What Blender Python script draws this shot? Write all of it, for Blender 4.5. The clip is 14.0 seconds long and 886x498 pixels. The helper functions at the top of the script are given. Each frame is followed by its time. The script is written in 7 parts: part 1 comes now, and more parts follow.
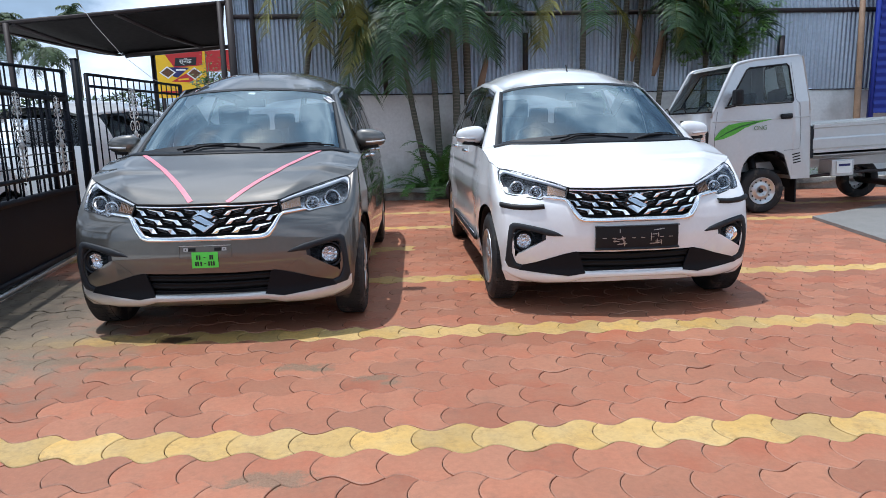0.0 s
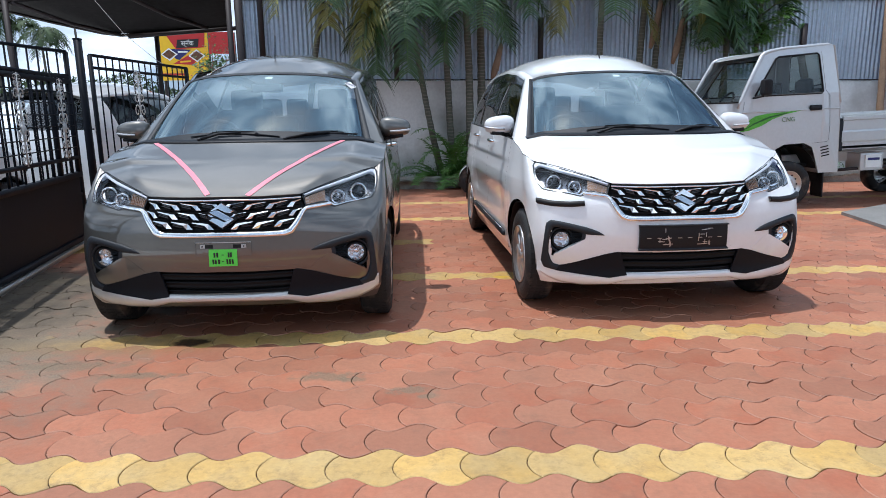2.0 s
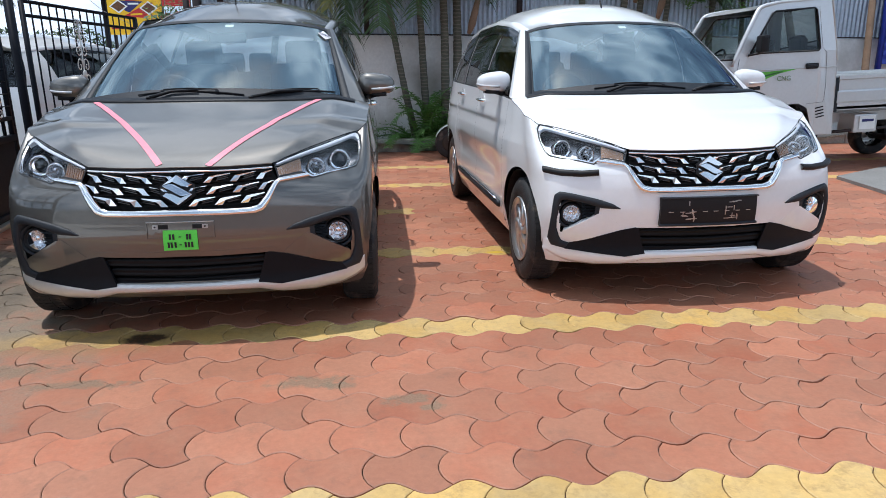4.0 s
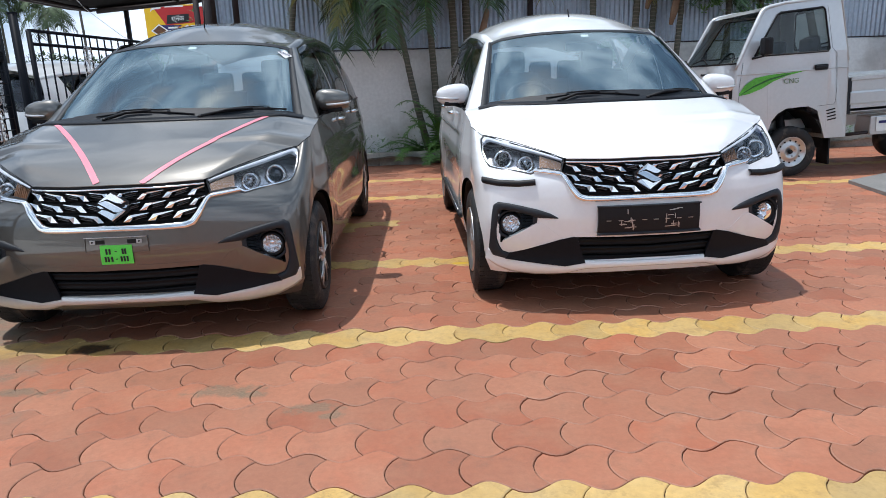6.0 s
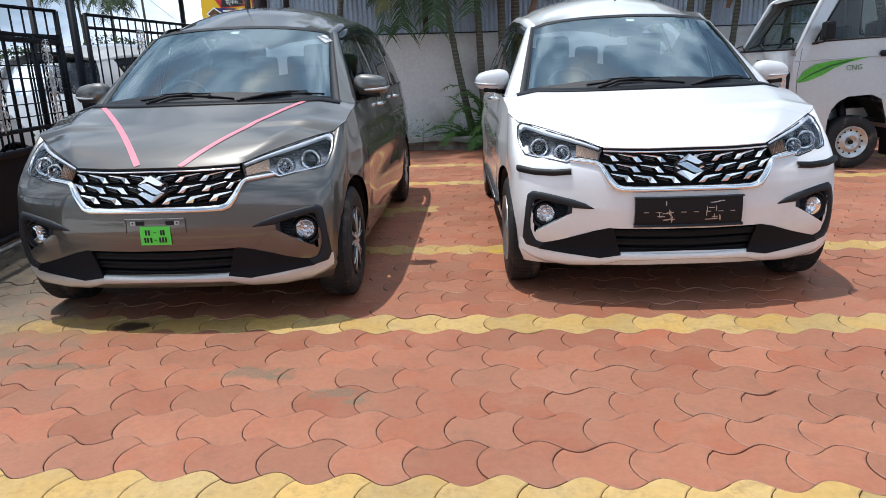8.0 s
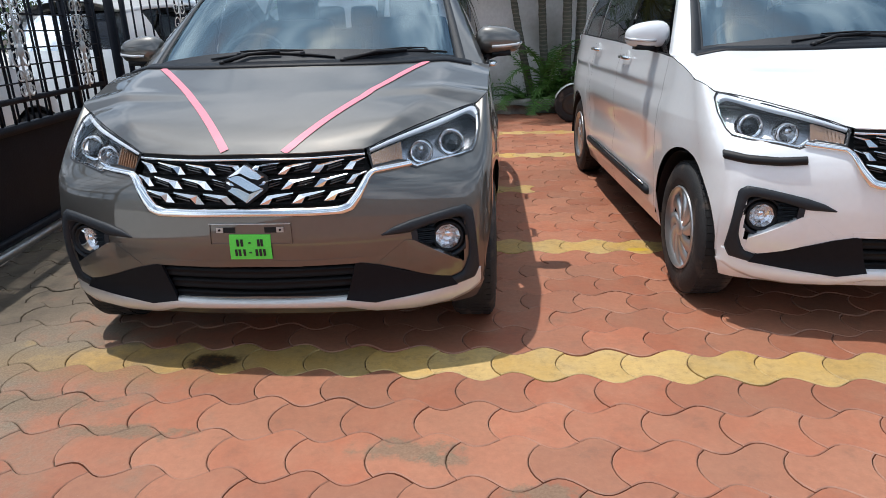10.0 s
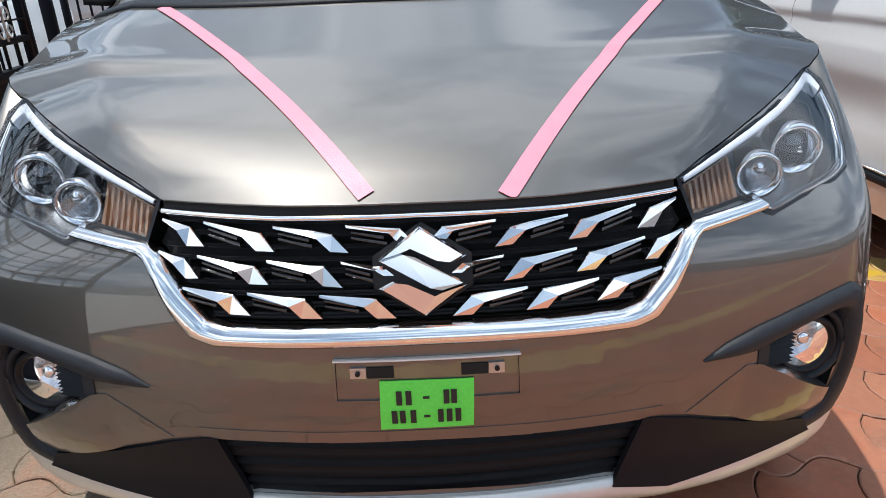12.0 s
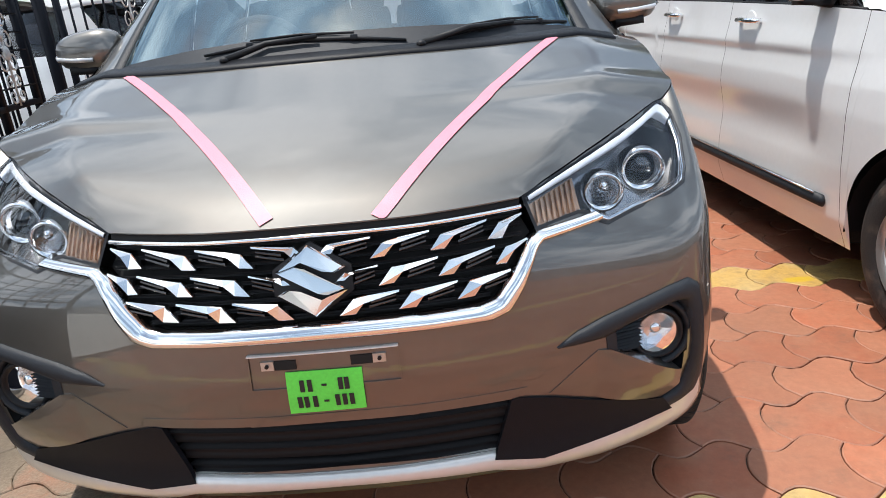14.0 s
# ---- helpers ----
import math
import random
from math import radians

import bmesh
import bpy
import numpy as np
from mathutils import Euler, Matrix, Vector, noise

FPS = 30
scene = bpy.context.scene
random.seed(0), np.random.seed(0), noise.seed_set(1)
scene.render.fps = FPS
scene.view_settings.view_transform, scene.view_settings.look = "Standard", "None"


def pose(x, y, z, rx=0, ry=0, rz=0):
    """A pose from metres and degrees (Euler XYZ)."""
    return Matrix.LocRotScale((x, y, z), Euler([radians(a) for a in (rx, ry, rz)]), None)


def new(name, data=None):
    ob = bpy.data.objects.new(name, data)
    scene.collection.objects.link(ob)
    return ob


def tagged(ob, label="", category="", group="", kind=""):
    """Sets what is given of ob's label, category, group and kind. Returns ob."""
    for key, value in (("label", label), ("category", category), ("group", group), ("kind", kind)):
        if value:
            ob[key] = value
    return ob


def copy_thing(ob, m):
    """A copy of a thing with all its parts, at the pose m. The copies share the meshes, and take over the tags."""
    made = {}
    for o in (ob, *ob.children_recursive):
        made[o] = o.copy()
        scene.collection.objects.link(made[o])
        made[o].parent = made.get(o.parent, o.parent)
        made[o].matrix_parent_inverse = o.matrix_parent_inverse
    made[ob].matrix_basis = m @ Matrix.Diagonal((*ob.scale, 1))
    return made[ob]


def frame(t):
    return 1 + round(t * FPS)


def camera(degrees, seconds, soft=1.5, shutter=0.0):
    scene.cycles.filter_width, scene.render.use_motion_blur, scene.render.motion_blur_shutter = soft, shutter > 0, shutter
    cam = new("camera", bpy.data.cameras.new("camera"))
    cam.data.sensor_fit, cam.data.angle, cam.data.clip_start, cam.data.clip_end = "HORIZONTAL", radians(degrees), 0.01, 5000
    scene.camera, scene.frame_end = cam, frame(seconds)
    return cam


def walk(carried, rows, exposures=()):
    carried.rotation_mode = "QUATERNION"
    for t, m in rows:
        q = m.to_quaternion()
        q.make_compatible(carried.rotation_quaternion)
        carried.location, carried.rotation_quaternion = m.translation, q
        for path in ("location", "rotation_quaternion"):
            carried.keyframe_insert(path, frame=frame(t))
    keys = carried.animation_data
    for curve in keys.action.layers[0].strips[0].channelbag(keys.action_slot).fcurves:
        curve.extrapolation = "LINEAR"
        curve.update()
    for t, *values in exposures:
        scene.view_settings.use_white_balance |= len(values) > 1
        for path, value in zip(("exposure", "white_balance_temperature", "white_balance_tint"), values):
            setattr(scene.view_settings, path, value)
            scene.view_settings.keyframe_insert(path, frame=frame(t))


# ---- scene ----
cam = camera(67.52, 14.0, soft=0.5)
ROWS = [
    (0.0, 1.213, -3.807, 1.218, 79.46, 1.42, -2.60),
    (0.5, 1.185, -3.759, 1.225, 79.25, 1.47, -2.80),
    (1.0, 1.120, -3.706, 1.244, 78.85, 1.09, -3.14),
    (1.5, 1.058, -3.638, 1.247, 78.66, 0.85, -3.25),
    (2.0, 1.024, -3.521, 1.243, 78.27, 0.76, -2.60),
    (2.5, 0.994, -3.364, 1.228, 77.60, 0.88, -2.33),
    (3.0, 0.961, -3.211, 1.221, 76.80, 0.84, -2.68),
    (3.5, 0.908, -3.068, 1.226, 75.60, 0.44, -3.95),
    (4.0, 0.896, -3.001, 1.221, 74.88, 0.50, -5.60),
    (4.2, 0.925, -2.995, 1.222, 74.66, 0.51, -6.05),
    (6.3, 1.531, -3.079, 1.215, 76.05, 2.31, -0.62),
    (6.5, 1.551, -3.080, 1.220, 76.04, 2.29, -0.08),
    (7.0, 1.583, -3.081, 1.230, 75.86, 2.05, 1.09),
    (7.2, 1.584, -3.094, 1.242, 75.62, 1.90, 1.52),
    (9.3, 1.237, -2.623, 1.191, 72.46, 1.98, 4.07),
    (9.5, 1.138, -2.506, 1.195, 71.87, 1.66, 4.11),
    (10.0, 0.835, -2.197, 1.218, 71.34, 1.66, 3.46),
    (10.5, 0.562, -1.839, 1.218, 71.30, 2.19, 3.33),
    (11.0, 0.351, -1.476, 1.208, 70.09, 2.65, 2.62),
    (11.5, 0.124, -1.172, 1.175, 68.69, 1.87, -0.83),
    (12.0, 0.019, -0.891, 1.133, 67.03, 1.98, -1.65),
    (12.5, -0.011, -0.742, 1.130, 64.87, 2.35, -1.71),
    (13.0, 0.013, -0.762, 1.140, 64.42, 2.38, -1.69),
    (13.5, 0.105, -0.940, 1.140, 68.30, 2.62, -1.64),
    (14.0, 0.271, -1.138, 1.172, 70.05, 4.96, -0.73),
]
walk(cam, [(t, pose(x, y, z, rx, ry, rz)) for t, x, y, z, rx, ry, rz in ROWS],
     [(0.0, -0.02, 6020, 10), (4.0, 0.02, 6120, 10), (7.0, -0.05, 6280, 10), (9.5, -0.04, 6350, 10), (10.5, 0.05, 6400, 10), (11.5, 0.36, 6450, 10), (12.0, 0.26, 6450, 10), (13.0, 0.2, 6450, 10), (14.0, 0.43, 6650, 10)])

# ---- light ----
SUN_DIR = Vector((-0.235, 0.07, 1.0)).normalized()
world = bpy.data.worlds.new("sky")
scene.world = world
world.use_nodes = True
wn, wl = world.node_tree.nodes, world.node_tree.links
wn.clear()
w_out, w_bg, w_sky = wn.new("ShaderNodeOutputWorld"), wn.new("ShaderNodeBackground"), wn.new("ShaderNodeTexSky")
w_sky.sky_type, w_sky.sun_disc = "NISHITA", False
w_sky.sun_elevation = math.asin(SUN_DIR.z)
w_sky.sun_rotation = math.atan2(SUN_DIR.x, SUN_DIR.y)
w_sky.dust_density = 2.5
w_tc, w_map, w_noise, w_ramp = wn.new("ShaderNodeTexCoord"), wn.new("ShaderNodeMapping"), wn.new("ShaderNodeTexNoise"), wn.new("ShaderNodeValToRGB")
w_mix = wn.new("ShaderNodeMix")
w_mix.data_type = "RGBA"
w_map.inputs["Scale"].default_value = (1.0, 1.0, 2.4)
w_noise.inputs["Scale"].default_value, w_noise.inputs["Detail"].default_value, w_noise.inputs["Roughness"].default_value = 2.3, 8, 0.55
w_ramp.color_ramp.elements[0].position, w_ramp.color_ramp.elements[1].position = 0.34, 0.5
w_ramp2, w_mix2 = wn.new("ShaderNodeValToRGB"), wn.new("ShaderNodeMix")
w_mix2.data_type = "RGBA"
w_ramp2.color_ramp.elements[0].position, w_ramp2.color_ramp.elements[1].position = 0.47, 0.62
w_mix.inputs["B"].default_value = (4.4, 6.0, 8.0, 1)
w_mix2.inputs["B"].default_value = (12.5, 13.6, 15.2, 1)
wl.new(w_tc.outputs["Generated"], w_map.inputs["Vector"])
wl.new(w_map.outputs["Vector"], w_noise.inputs["Vector"])
wl.new(w_noise.outputs["Fac"], w_ramp.inputs["Fac"])
wl.new(w_ramp.outputs["Color"], w_mix.inputs["Factor"])
wl.new(w_sky.outputs["Color"], w_mix.inputs["A"])
wl.new(w_noise.outputs["Fac"], w_ramp2.inputs["Fac"])
wl.new(w_ramp2.outputs["Color"], w_mix2.inputs["Factor"])
wl.new(w_mix.outputs["Result"], w_mix2.inputs["A"])
wl.new(w_mix2.outputs["Result"], w_bg.inputs["Color"])
w_bg.inputs["Strength"].default_value = 0.097
wl.new(w_bg.outputs["Background"], w_out.inputs["Surface"])

sun_data = bpy.data.lights.new("sun", "SUN")
sun_data.energy, sun_data.angle, sun_data.color = 3.55, radians(0.7), (1.0, 0.97, 0.93)
sun = new("sun", sun_data)
sun.rotation_mode = "QUATERNION"
sun.rotation_quaternion = SUN_DIR.to_track_quat("Z", "Y")

# ---- materials ----
def material(name, color, rough=0.5, metal=0.0, vary=0.0, scale=6.0, bump=0.0, bump_scale=60.0, coat=0.0, per_object=0.0, spec=0.5, dirt=None, dirt_amount=0.0):
    """A surface with broad and fine colour variation, relief and optional dirt."""
    m = bpy.data.materials.new(name)
    m.use_nodes = True
    n, l = m.node_tree.nodes, m.node_tree.links
    b = n["Principled BSDF"]
    b.inputs["Roughness"].default_value, b.inputs["Metallic"].default_value = rough, metal
    b.inputs["Coat Weight"].default_value, b.inputs["Coat Roughness"].default_value = coat, 0.03
    b.inputs["Specular IOR Level"].default_value = spec
    b.inputs["Coat IOR"].default_value = 1.75
    rgb = n.new("ShaderNodeRGB")
    rgb.outputs[0].default_value = (*color, 1)
    col = rgb.outputs[0]
    tc = n.new("ShaderNodeTexCoord")
    if vary:
        big, fine, add, hsv = n.new("ShaderNodeTexNoise"), n.new("ShaderNodeTexNoise"), n.new("ShaderNodeMath"), n.new("ShaderNodeHueSaturation")
        big.inputs["Scale"].default_value, big.inputs["Detail"].default_value = scale, 5
        fine.inputs["Scale"].default_value, fine.inputs["Detail"].default_value = scale * 14, 4
        l.new(tc.outputs["Object"], big.inputs["Vector"]), l.new(tc.outputs["Object"], fine.inputs["Vector"])
        add.operation = "ADD"
        l.new(big.outputs["Fac"], add.inputs[0]), l.new(fine.outputs["Fac"], add.inputs[1])
        rng = n.new("ShaderNodeMapRange")
        rng.inputs["From Min"].default_value, rng.inputs["From Max"].default_value = 0.7, 1.3
        rng.inputs["To Min"].default_value, rng.inputs["To Max"].default_value = 1 - vary, 1 + vary
        l.new(add.outputs[0], rng.inputs["Value"]), l.new(rng.outputs[0], hsv.inputs["Value"])
        l.new(col, hsv.inputs["Color"])
        col = hsv.outputs["Color"]
    if per_object:
        info, hsv2, rng2 = n.new("ShaderNodeObjectInfo"), n.new("ShaderNodeHueSaturation"), n.new("ShaderNodeMapRange")
        rng2.inputs["To Min"].default_value, rng2.inputs["To Max"].default_value = 1 - per_object, 1 + per_object
        l.new(info.outputs["Random"], rng2.inputs["Value"]), l.new(rng2.outputs[0], hsv2.inputs["Value"])
        l.new(col, hsv2.inputs["Color"])
        col = hsv2.outputs["Color"]
    if dirt:
        noi, ramp, mix = n.new("ShaderNodeTexNoise"), n.new("ShaderNodeValToRGB"), n.new("ShaderNodeMix")
        mix.data_type = "RGBA"
        noi.inputs["Scale"].default_value, noi.inputs["Detail"].default_value = scale * 0.6, 7
        l.new(tc.outputs["Object"], noi.inputs["Vector"])
        ramp.color_ramp.elements[0].position, ramp.color_ramp.elements[1].position = 0.62 - 0.3 * dirt_amount, 0.78 - 0.2 * dirt_amount
        l.new(noi.outputs["Fac"], ramp.inputs["Fac"]), l.new(ramp.outputs["Color"], mix.inputs["Factor"])
        l.new(col, mix.inputs["A"])
        mix.inputs["B"].default_value = (*dirt, 1)
        col = mix.outputs["Result"]
    l.new(col, b.inputs["Base Color"])
    if bump:
        nb, bp = n.new("ShaderNodeTexNoise"), n.new("ShaderNodeBump")
        nb.inputs["Scale"].default_value, nb.inputs["Detail"].default_value = bump_scale, 6
        l.new(tc.outputs["Object"], nb.inputs["Vector"]), l.new(nb.outputs["Fac"], bp.inputs["Height"])
        bp.inputs["Strength"].default_value, bp.inputs["Distance"].default_value = bump, 0.01
        l.new(bp.outputs["Normal"], b.inputs["Normal"])
    return m


def glass(name, tint, rough=0.0, clear=0.8, film=(1, 1, 1)):
    """Thin pane: a mirror-like film over a tinted, see-through sheet."""
    m = bpy.data.materials.new(name)
    m.use_nodes = True
    n, l = m.node_tree.nodes, m.node_tree.links
    n.remove(n["Principled BSDF"])
    tr, gl, mx, fr = n.new("ShaderNodeBsdfTransparent"), n.new("ShaderNodeBsdfGlossy"), n.new("ShaderNodeMixShader"), n.new("ShaderNodeFresnel")
    tr.inputs["Color"].default_value = (*tint, 1)
    gl.inputs["Roughness"].default_value = rough
    gl.inputs["Color"].default_value = (*film, 1)
    fr.inputs["IOR"].default_value = clear
    l.new(fr.outputs[0], mx.inputs["Fac"]), l.new(tr.outputs[0], mx.inputs[1]), l.new(gl.outputs[0], mx.inputs[2])
    l.new(mx.outputs[0], n["Material Output"].inputs["Surface"])
    return m


M_GREY = material("grey_metallic_paint", (0.114, 0.108, 0.098), 0.4, 0.75, vary=0.03, scale=3, coat=1.0)
M_GREY.node_tree.nodes["Principled BSDF"].inputs["Coat IOR"].default_value = 1.75
M_GREY.node_tree.nodes["Principled BSDF"].inputs["Coat Roughness"].default_value = 0.012
M_WHITE = material("white_paint", (0.78, 0.79, 0.795), 0.3, 0.0, vary=0.02, scale=3, coat=1.0)
M_SILVER = material("silver_paint", (0.6, 0.615, 0.62), 0.36, 0.45, vary=0.04, scale=2, coat=0.6)
M_LIP = material("bright_silver_trim", (0.62, 0.62, 0.6), 0.34, 0.4, vary=0.04, scale=4, coat=0.5)
M_CHROME = material("chrome", (0.86, 0.87, 0.88), 0.1, 1.0, vary=0.02, scale=8)
M_BLACK = material("black_plastic", (0.007, 0.007, 0.0085), 0.5, 0.0, vary=0.12, scale=5, bump=0.12, bump_scale=400, spec=0.3)
M_TRIM = material("dark_grey_plastic", (0.02, 0.023, 0.028), 0.5, 0.0, vary=0.12, scale=5, bump=0.15, bump_scale=500, spec=0.25)
M_WING = material("black_wing_plastic", (0.008, 0.009, 0.012), 0.4, 0.0, vary=0.12, scale=5, bump=0.12, bump_scale=500, spec=0.14)
M_GLOSS = material("gloss_black", (0.008, 0.008, 0.009), 0.12, 0.0, vary=0.05, scale=4, coat=0.4)
# near-black: the shade inside gaps, holes and cavities is put in this colour
M_VOID = material("cavity_shade_black", (0.003, 0.003, 0.003), 0.8, vary=0.1)
M_RUBBER = material("tyre_rubber", (0.015, 0.015, 0.016), 0.75, vary=0.2, scale=14, bump=0.3, bump_scale=160, dirt=(0.12, 0.09, 0.07), dirt_amount=0.25)
M_ALLOY = material("alloy_silver", (0.6, 0.6, 0.6), 0.3, 0.8, vary=0.05, scale=10)
M_DARKALLOY = material("dark_alloy", (0.05, 0.05, 0.05), 0.3, 0.6, vary=0.05, scale=10)
M_LENS = glass("lamp_glass", (0.97, 0.98, 1.0), 0.0, 1.45)
M_SCREEN = glass("tinted_windscreen", (0.74, 0.87, 0.9), 0.0, 3.6, (0.74, 0.93, 1.0))
M_TRUCKGLASS = glass("truck_window_glass", (0.66, 0.74, 0.74), 0.0, 1.6)
M_SIDEGLASS = glass("dark_side_glass", (0.22, 0.25, 0.25), 0.0, 1.7)
M_BROW = material("frosted_light_guide", (0.7, 0.74, 0.8), 0.25, 0.0, vary=0.04, coat=0.5)
M_AMBER = material("amber_reflector", (0.52, 0.33, 0.22), 0.18, 0.6, vary=0.2, scale=40)
M_REFLECT = material("lamp_reflector", (0.75, 0.76, 0.78), 0.1, 1.0, vary=0.05, scale=30, bump=0.25, bump_scale=60)
M_LINER = material("pale_headliner", (0.5, 0.49, 0.46), 0.9, vary=0.05, scale=6)
M_SEAT = material("dark_seat_cloth", (0.035, 0.037, 0.042), 0.8, vary=0.12, scale=10, bump=0.2, bump_scale=300)
M_CLEARREF = material("bright_faceted_reflector", (0.8, 0.81, 0.82), 0.2, 1.0, vary=0.05, scale=30)
M_SEAM = material("shaded_door_seam", (0.16, 0.165, 0.17), 0.6, vary=0.1)
M_SEATWRAP = material("clear_wrapped_headrest", (0.16, 0.165, 0.17), 0.35, vary=0.15, scale=12)
M_DASH = material("dark_dashboard", (0.07, 0.07, 0.072), 0.6, vary=0.1, scale=8, bump=0.1, bump_scale=300)
M_GREEN = material("green_paper", (0.12, 0.72, 0.08), 0.6, vary=0.08, scale=12)
M_TRAY = material("lamp_tray", (0.5, 0.51, 0.53), 0.25, 0.8, vary=0.15, scale=20, coat=0.5)
M_PINK = material("pink_satin_ribbon", (0.85, 0.24, 0.3), 0.4, vary=0.06, scale=30, bump=0.1, bump_scale=300)
M_INK = material("black_print", (0.012, 0.012, 0.014), 0.6, vary=0.1)
M_STEEL = material("brushed_steel", (0.5, 0.5, 0.5), 0.35, 0.9, vary=0.1, scale=30)
M_FENCE = material("black_enamelled_steel", (0.007, 0.009, 0.014), 0.55, 0.0, vary=0.2, scale=5, bump=0.1, bump_scale=80, spec=0.12)
M_CAST = material("silver_painted_cast_iron", (0.58, 0.58, 0.57), 0.45, 0.2, vary=0.12, scale=20, bump=0.3, bump_scale=120)
M_WALL = material("whitewashed_plaster", (0.74, 0.75, 0.73), 0.85, vary=0.1, scale=1.5, bump=0.25, bump_scale=30, dirt=(0.38, 0.36, 0.32), dirt_amount=0.25)
M_TIN = material("galvanised_sheet", (0.42, 0.48, 0.55), 0.36, 0.6, vary=0.14, scale=1.2, bump=0.08, bump_scale=40)
M_BLUE = material("blue_painted_sheet", (0.015, 0.035, 0.3), 0.4, 0.1, vary=0.1, scale=2)
M_IRON = material("dark_red_primer_steel", (0.022, 0.014, 0.014), 0.6, vary=0.2, scale=5)
M_TARP = material("dark_tarpaulin", (0.016, 0.014, 0.014), 0.9, vary=0.3, scale=1.0, bump=0.2, bump_scale=20, spec=0.1)
M_KERB = material("mossy_concrete", (0.42, 0.41, 0.37), 0.9, vary=0.25, scale=4, bump=0.5, bump_scale=40, dirt=(0.05, 0.045, 0.035), dirt_amount=0.55)
M_CONC = material("grey_cement", (0.2, 0.195, 0.185), 0.85, vary=0.12, scale=3, bump=0.3, bump_scale=60)
M_SOIL = material("brown_soil", (0.07, 0.05, 0.035), 0.95, vary=0.3, scale=6, bump=0.6, bump_scale=30)
M_BARK = material("ringed_palm_bark", (0.1, 0.1, 0.075), 0.85, vary=0.3, scale=9, bump=0.5, bump_scale=40)
def ringed(m, every, dark):
    """Adds pale and dark leaf-scar rings up a trunk."""
    n, l = m.node_tree.nodes, m.node_tree.links
    b = n["Principled BSDF"]
    old = b.inputs["Base Color"].links[0].from_socket
    tc, wave, ramp, mix = n.new("ShaderNodeTexCoord"), n.new("ShaderNodeTexWave"), n.new("ShaderNodeValToRGB"), n.new("ShaderNodeMix")
    wave.bands_direction = "Z"
    wave.inputs["Scale"].default_value, wave.inputs["Distortion"].default_value, wave.inputs["Detail"].default_value, wave.inputs["Detail Scale"].default_value = 0.314 / every, 2.5, 3, 2.0
    ramp.color_ramp.elements[0].position, ramp.color_ramp.elements[1].position = 0.72, 0.95
    mix.data_type = "RGBA"
    mix.inputs["B"].default_value = (*dark, 1)
    l.new(tc.outputs["Object"], wave.inputs["Vector"]), l.new(wave.outputs["Fac"], ramp.inputs["Fac"]), l.new(ramp.outputs["Color"], mix.inputs["Factor"])
    l.new(old, mix.inputs["A"]), l.new(mix.outputs["Result"], b.inputs["Base Color"])


M_FARBARK = material("far_palm_bark", (0.12, 0.11, 0.09), 0.9, vary=0.25, scale=3)
ringed(M_BARK, 0.055, (0.18, 0.17, 0.135))
M_LEAF = material("palm_leaf", (0.036, 0.085, 0.026), 0.45, vary=0.3, scale=3, per_object=0.2)
M_LEAFY = material("yellowing_palm_leaf", (0.2, 0.19, 0.04), 0.5, vary=0.3, scale=3, per_object=0.2)
M_BUSH = material("bush_leaf", (0.085, 0.2, 0.035), 0.5, vary=0.3, scale=5)
M_WOOD = material("weathered_bamboo", (0.25, 0.16, 0.1), 0.7, vary=0.25, scale=8, bump=0.3, bump_scale=60)
M_SIGNY = material("yellow_sign_sheet", (0.85, 0.5, 0.01), 0.5, vary=0.05, scale=2)
M_SIGNR = material("red_sign_sheet", (0.5, 0.02, 0.02), 0.5, vary=0.05, scale=2)
M_SIGNW = material("white_sign_print", (0.8, 0.8, 0.78), 0.5, vary=0.05, scale=2)
M_SIGNFOOD = material("brown_food_print", (0.12, 0.045, 0.015), 0.5, vary=0.6, scale=14)
M_SIGNB = material("dark_blue_sign_print", (0.02, 0.02, 0.12), 0.5, vary=0.05, scale=2)
M_TREE = material("far_foliage", (0.05, 0.085, 0.03), 0.7, vary=0.35, scale=2)
M_DECAL = material("green_leaf_decal", (0.1, 0.42, 0.04), 0.4, vary=0.35, scale=7)

# ---- mesh helpers ----
def mesh_of(name, verts, faces, mat, smooth=True):
    me = bpy.data.meshes.new(name)
    me.from_pydata([tuple(v) for v in verts], [], [tuple(f) for f in faces])
    me.materials.append(mat)
    if smooth:
        me.polygons.foreach_set("use_smooth", [True] * len(me.polygons))
    me.update()
    return me


def part(name, data, mat, parent=None, label=""):
    """Links a bmesh, or (verts, faces), as ONE mesh object under a thing or a part."""
    if isinstance(data, tuple):
        me = mesh_of(name, data[0], data[1], mat, data[2] if len(data) > 2 else True)
    else:
        me = bpy.data.meshes.new(name)
        data.to_mesh(me)
        data.free()
        me.materials.append(mat)
    ob = new(name, me)
    if parent:
        ob.parent = parent
    if label:
        ob["label"] = label
    return ob


def thing(name, label, category, group="", at=None):
    return_ob = tagged(new(name), label, category, group)
    if at is not None:
        return_ob.matrix_basis = at
    return return_ob


def lerp(a, b, t):
    return a + (b - a) * t


def table(rows, v):
    """Linear look-up."""
    if v <= rows[0][0]:
        return rows[0][1]
    for (a, p), (b, q) in zip(rows, rows[1:]):
        if v <= b:
            return p + (q - p) * (v - a) / (b - a)
    return rows[-1][1]


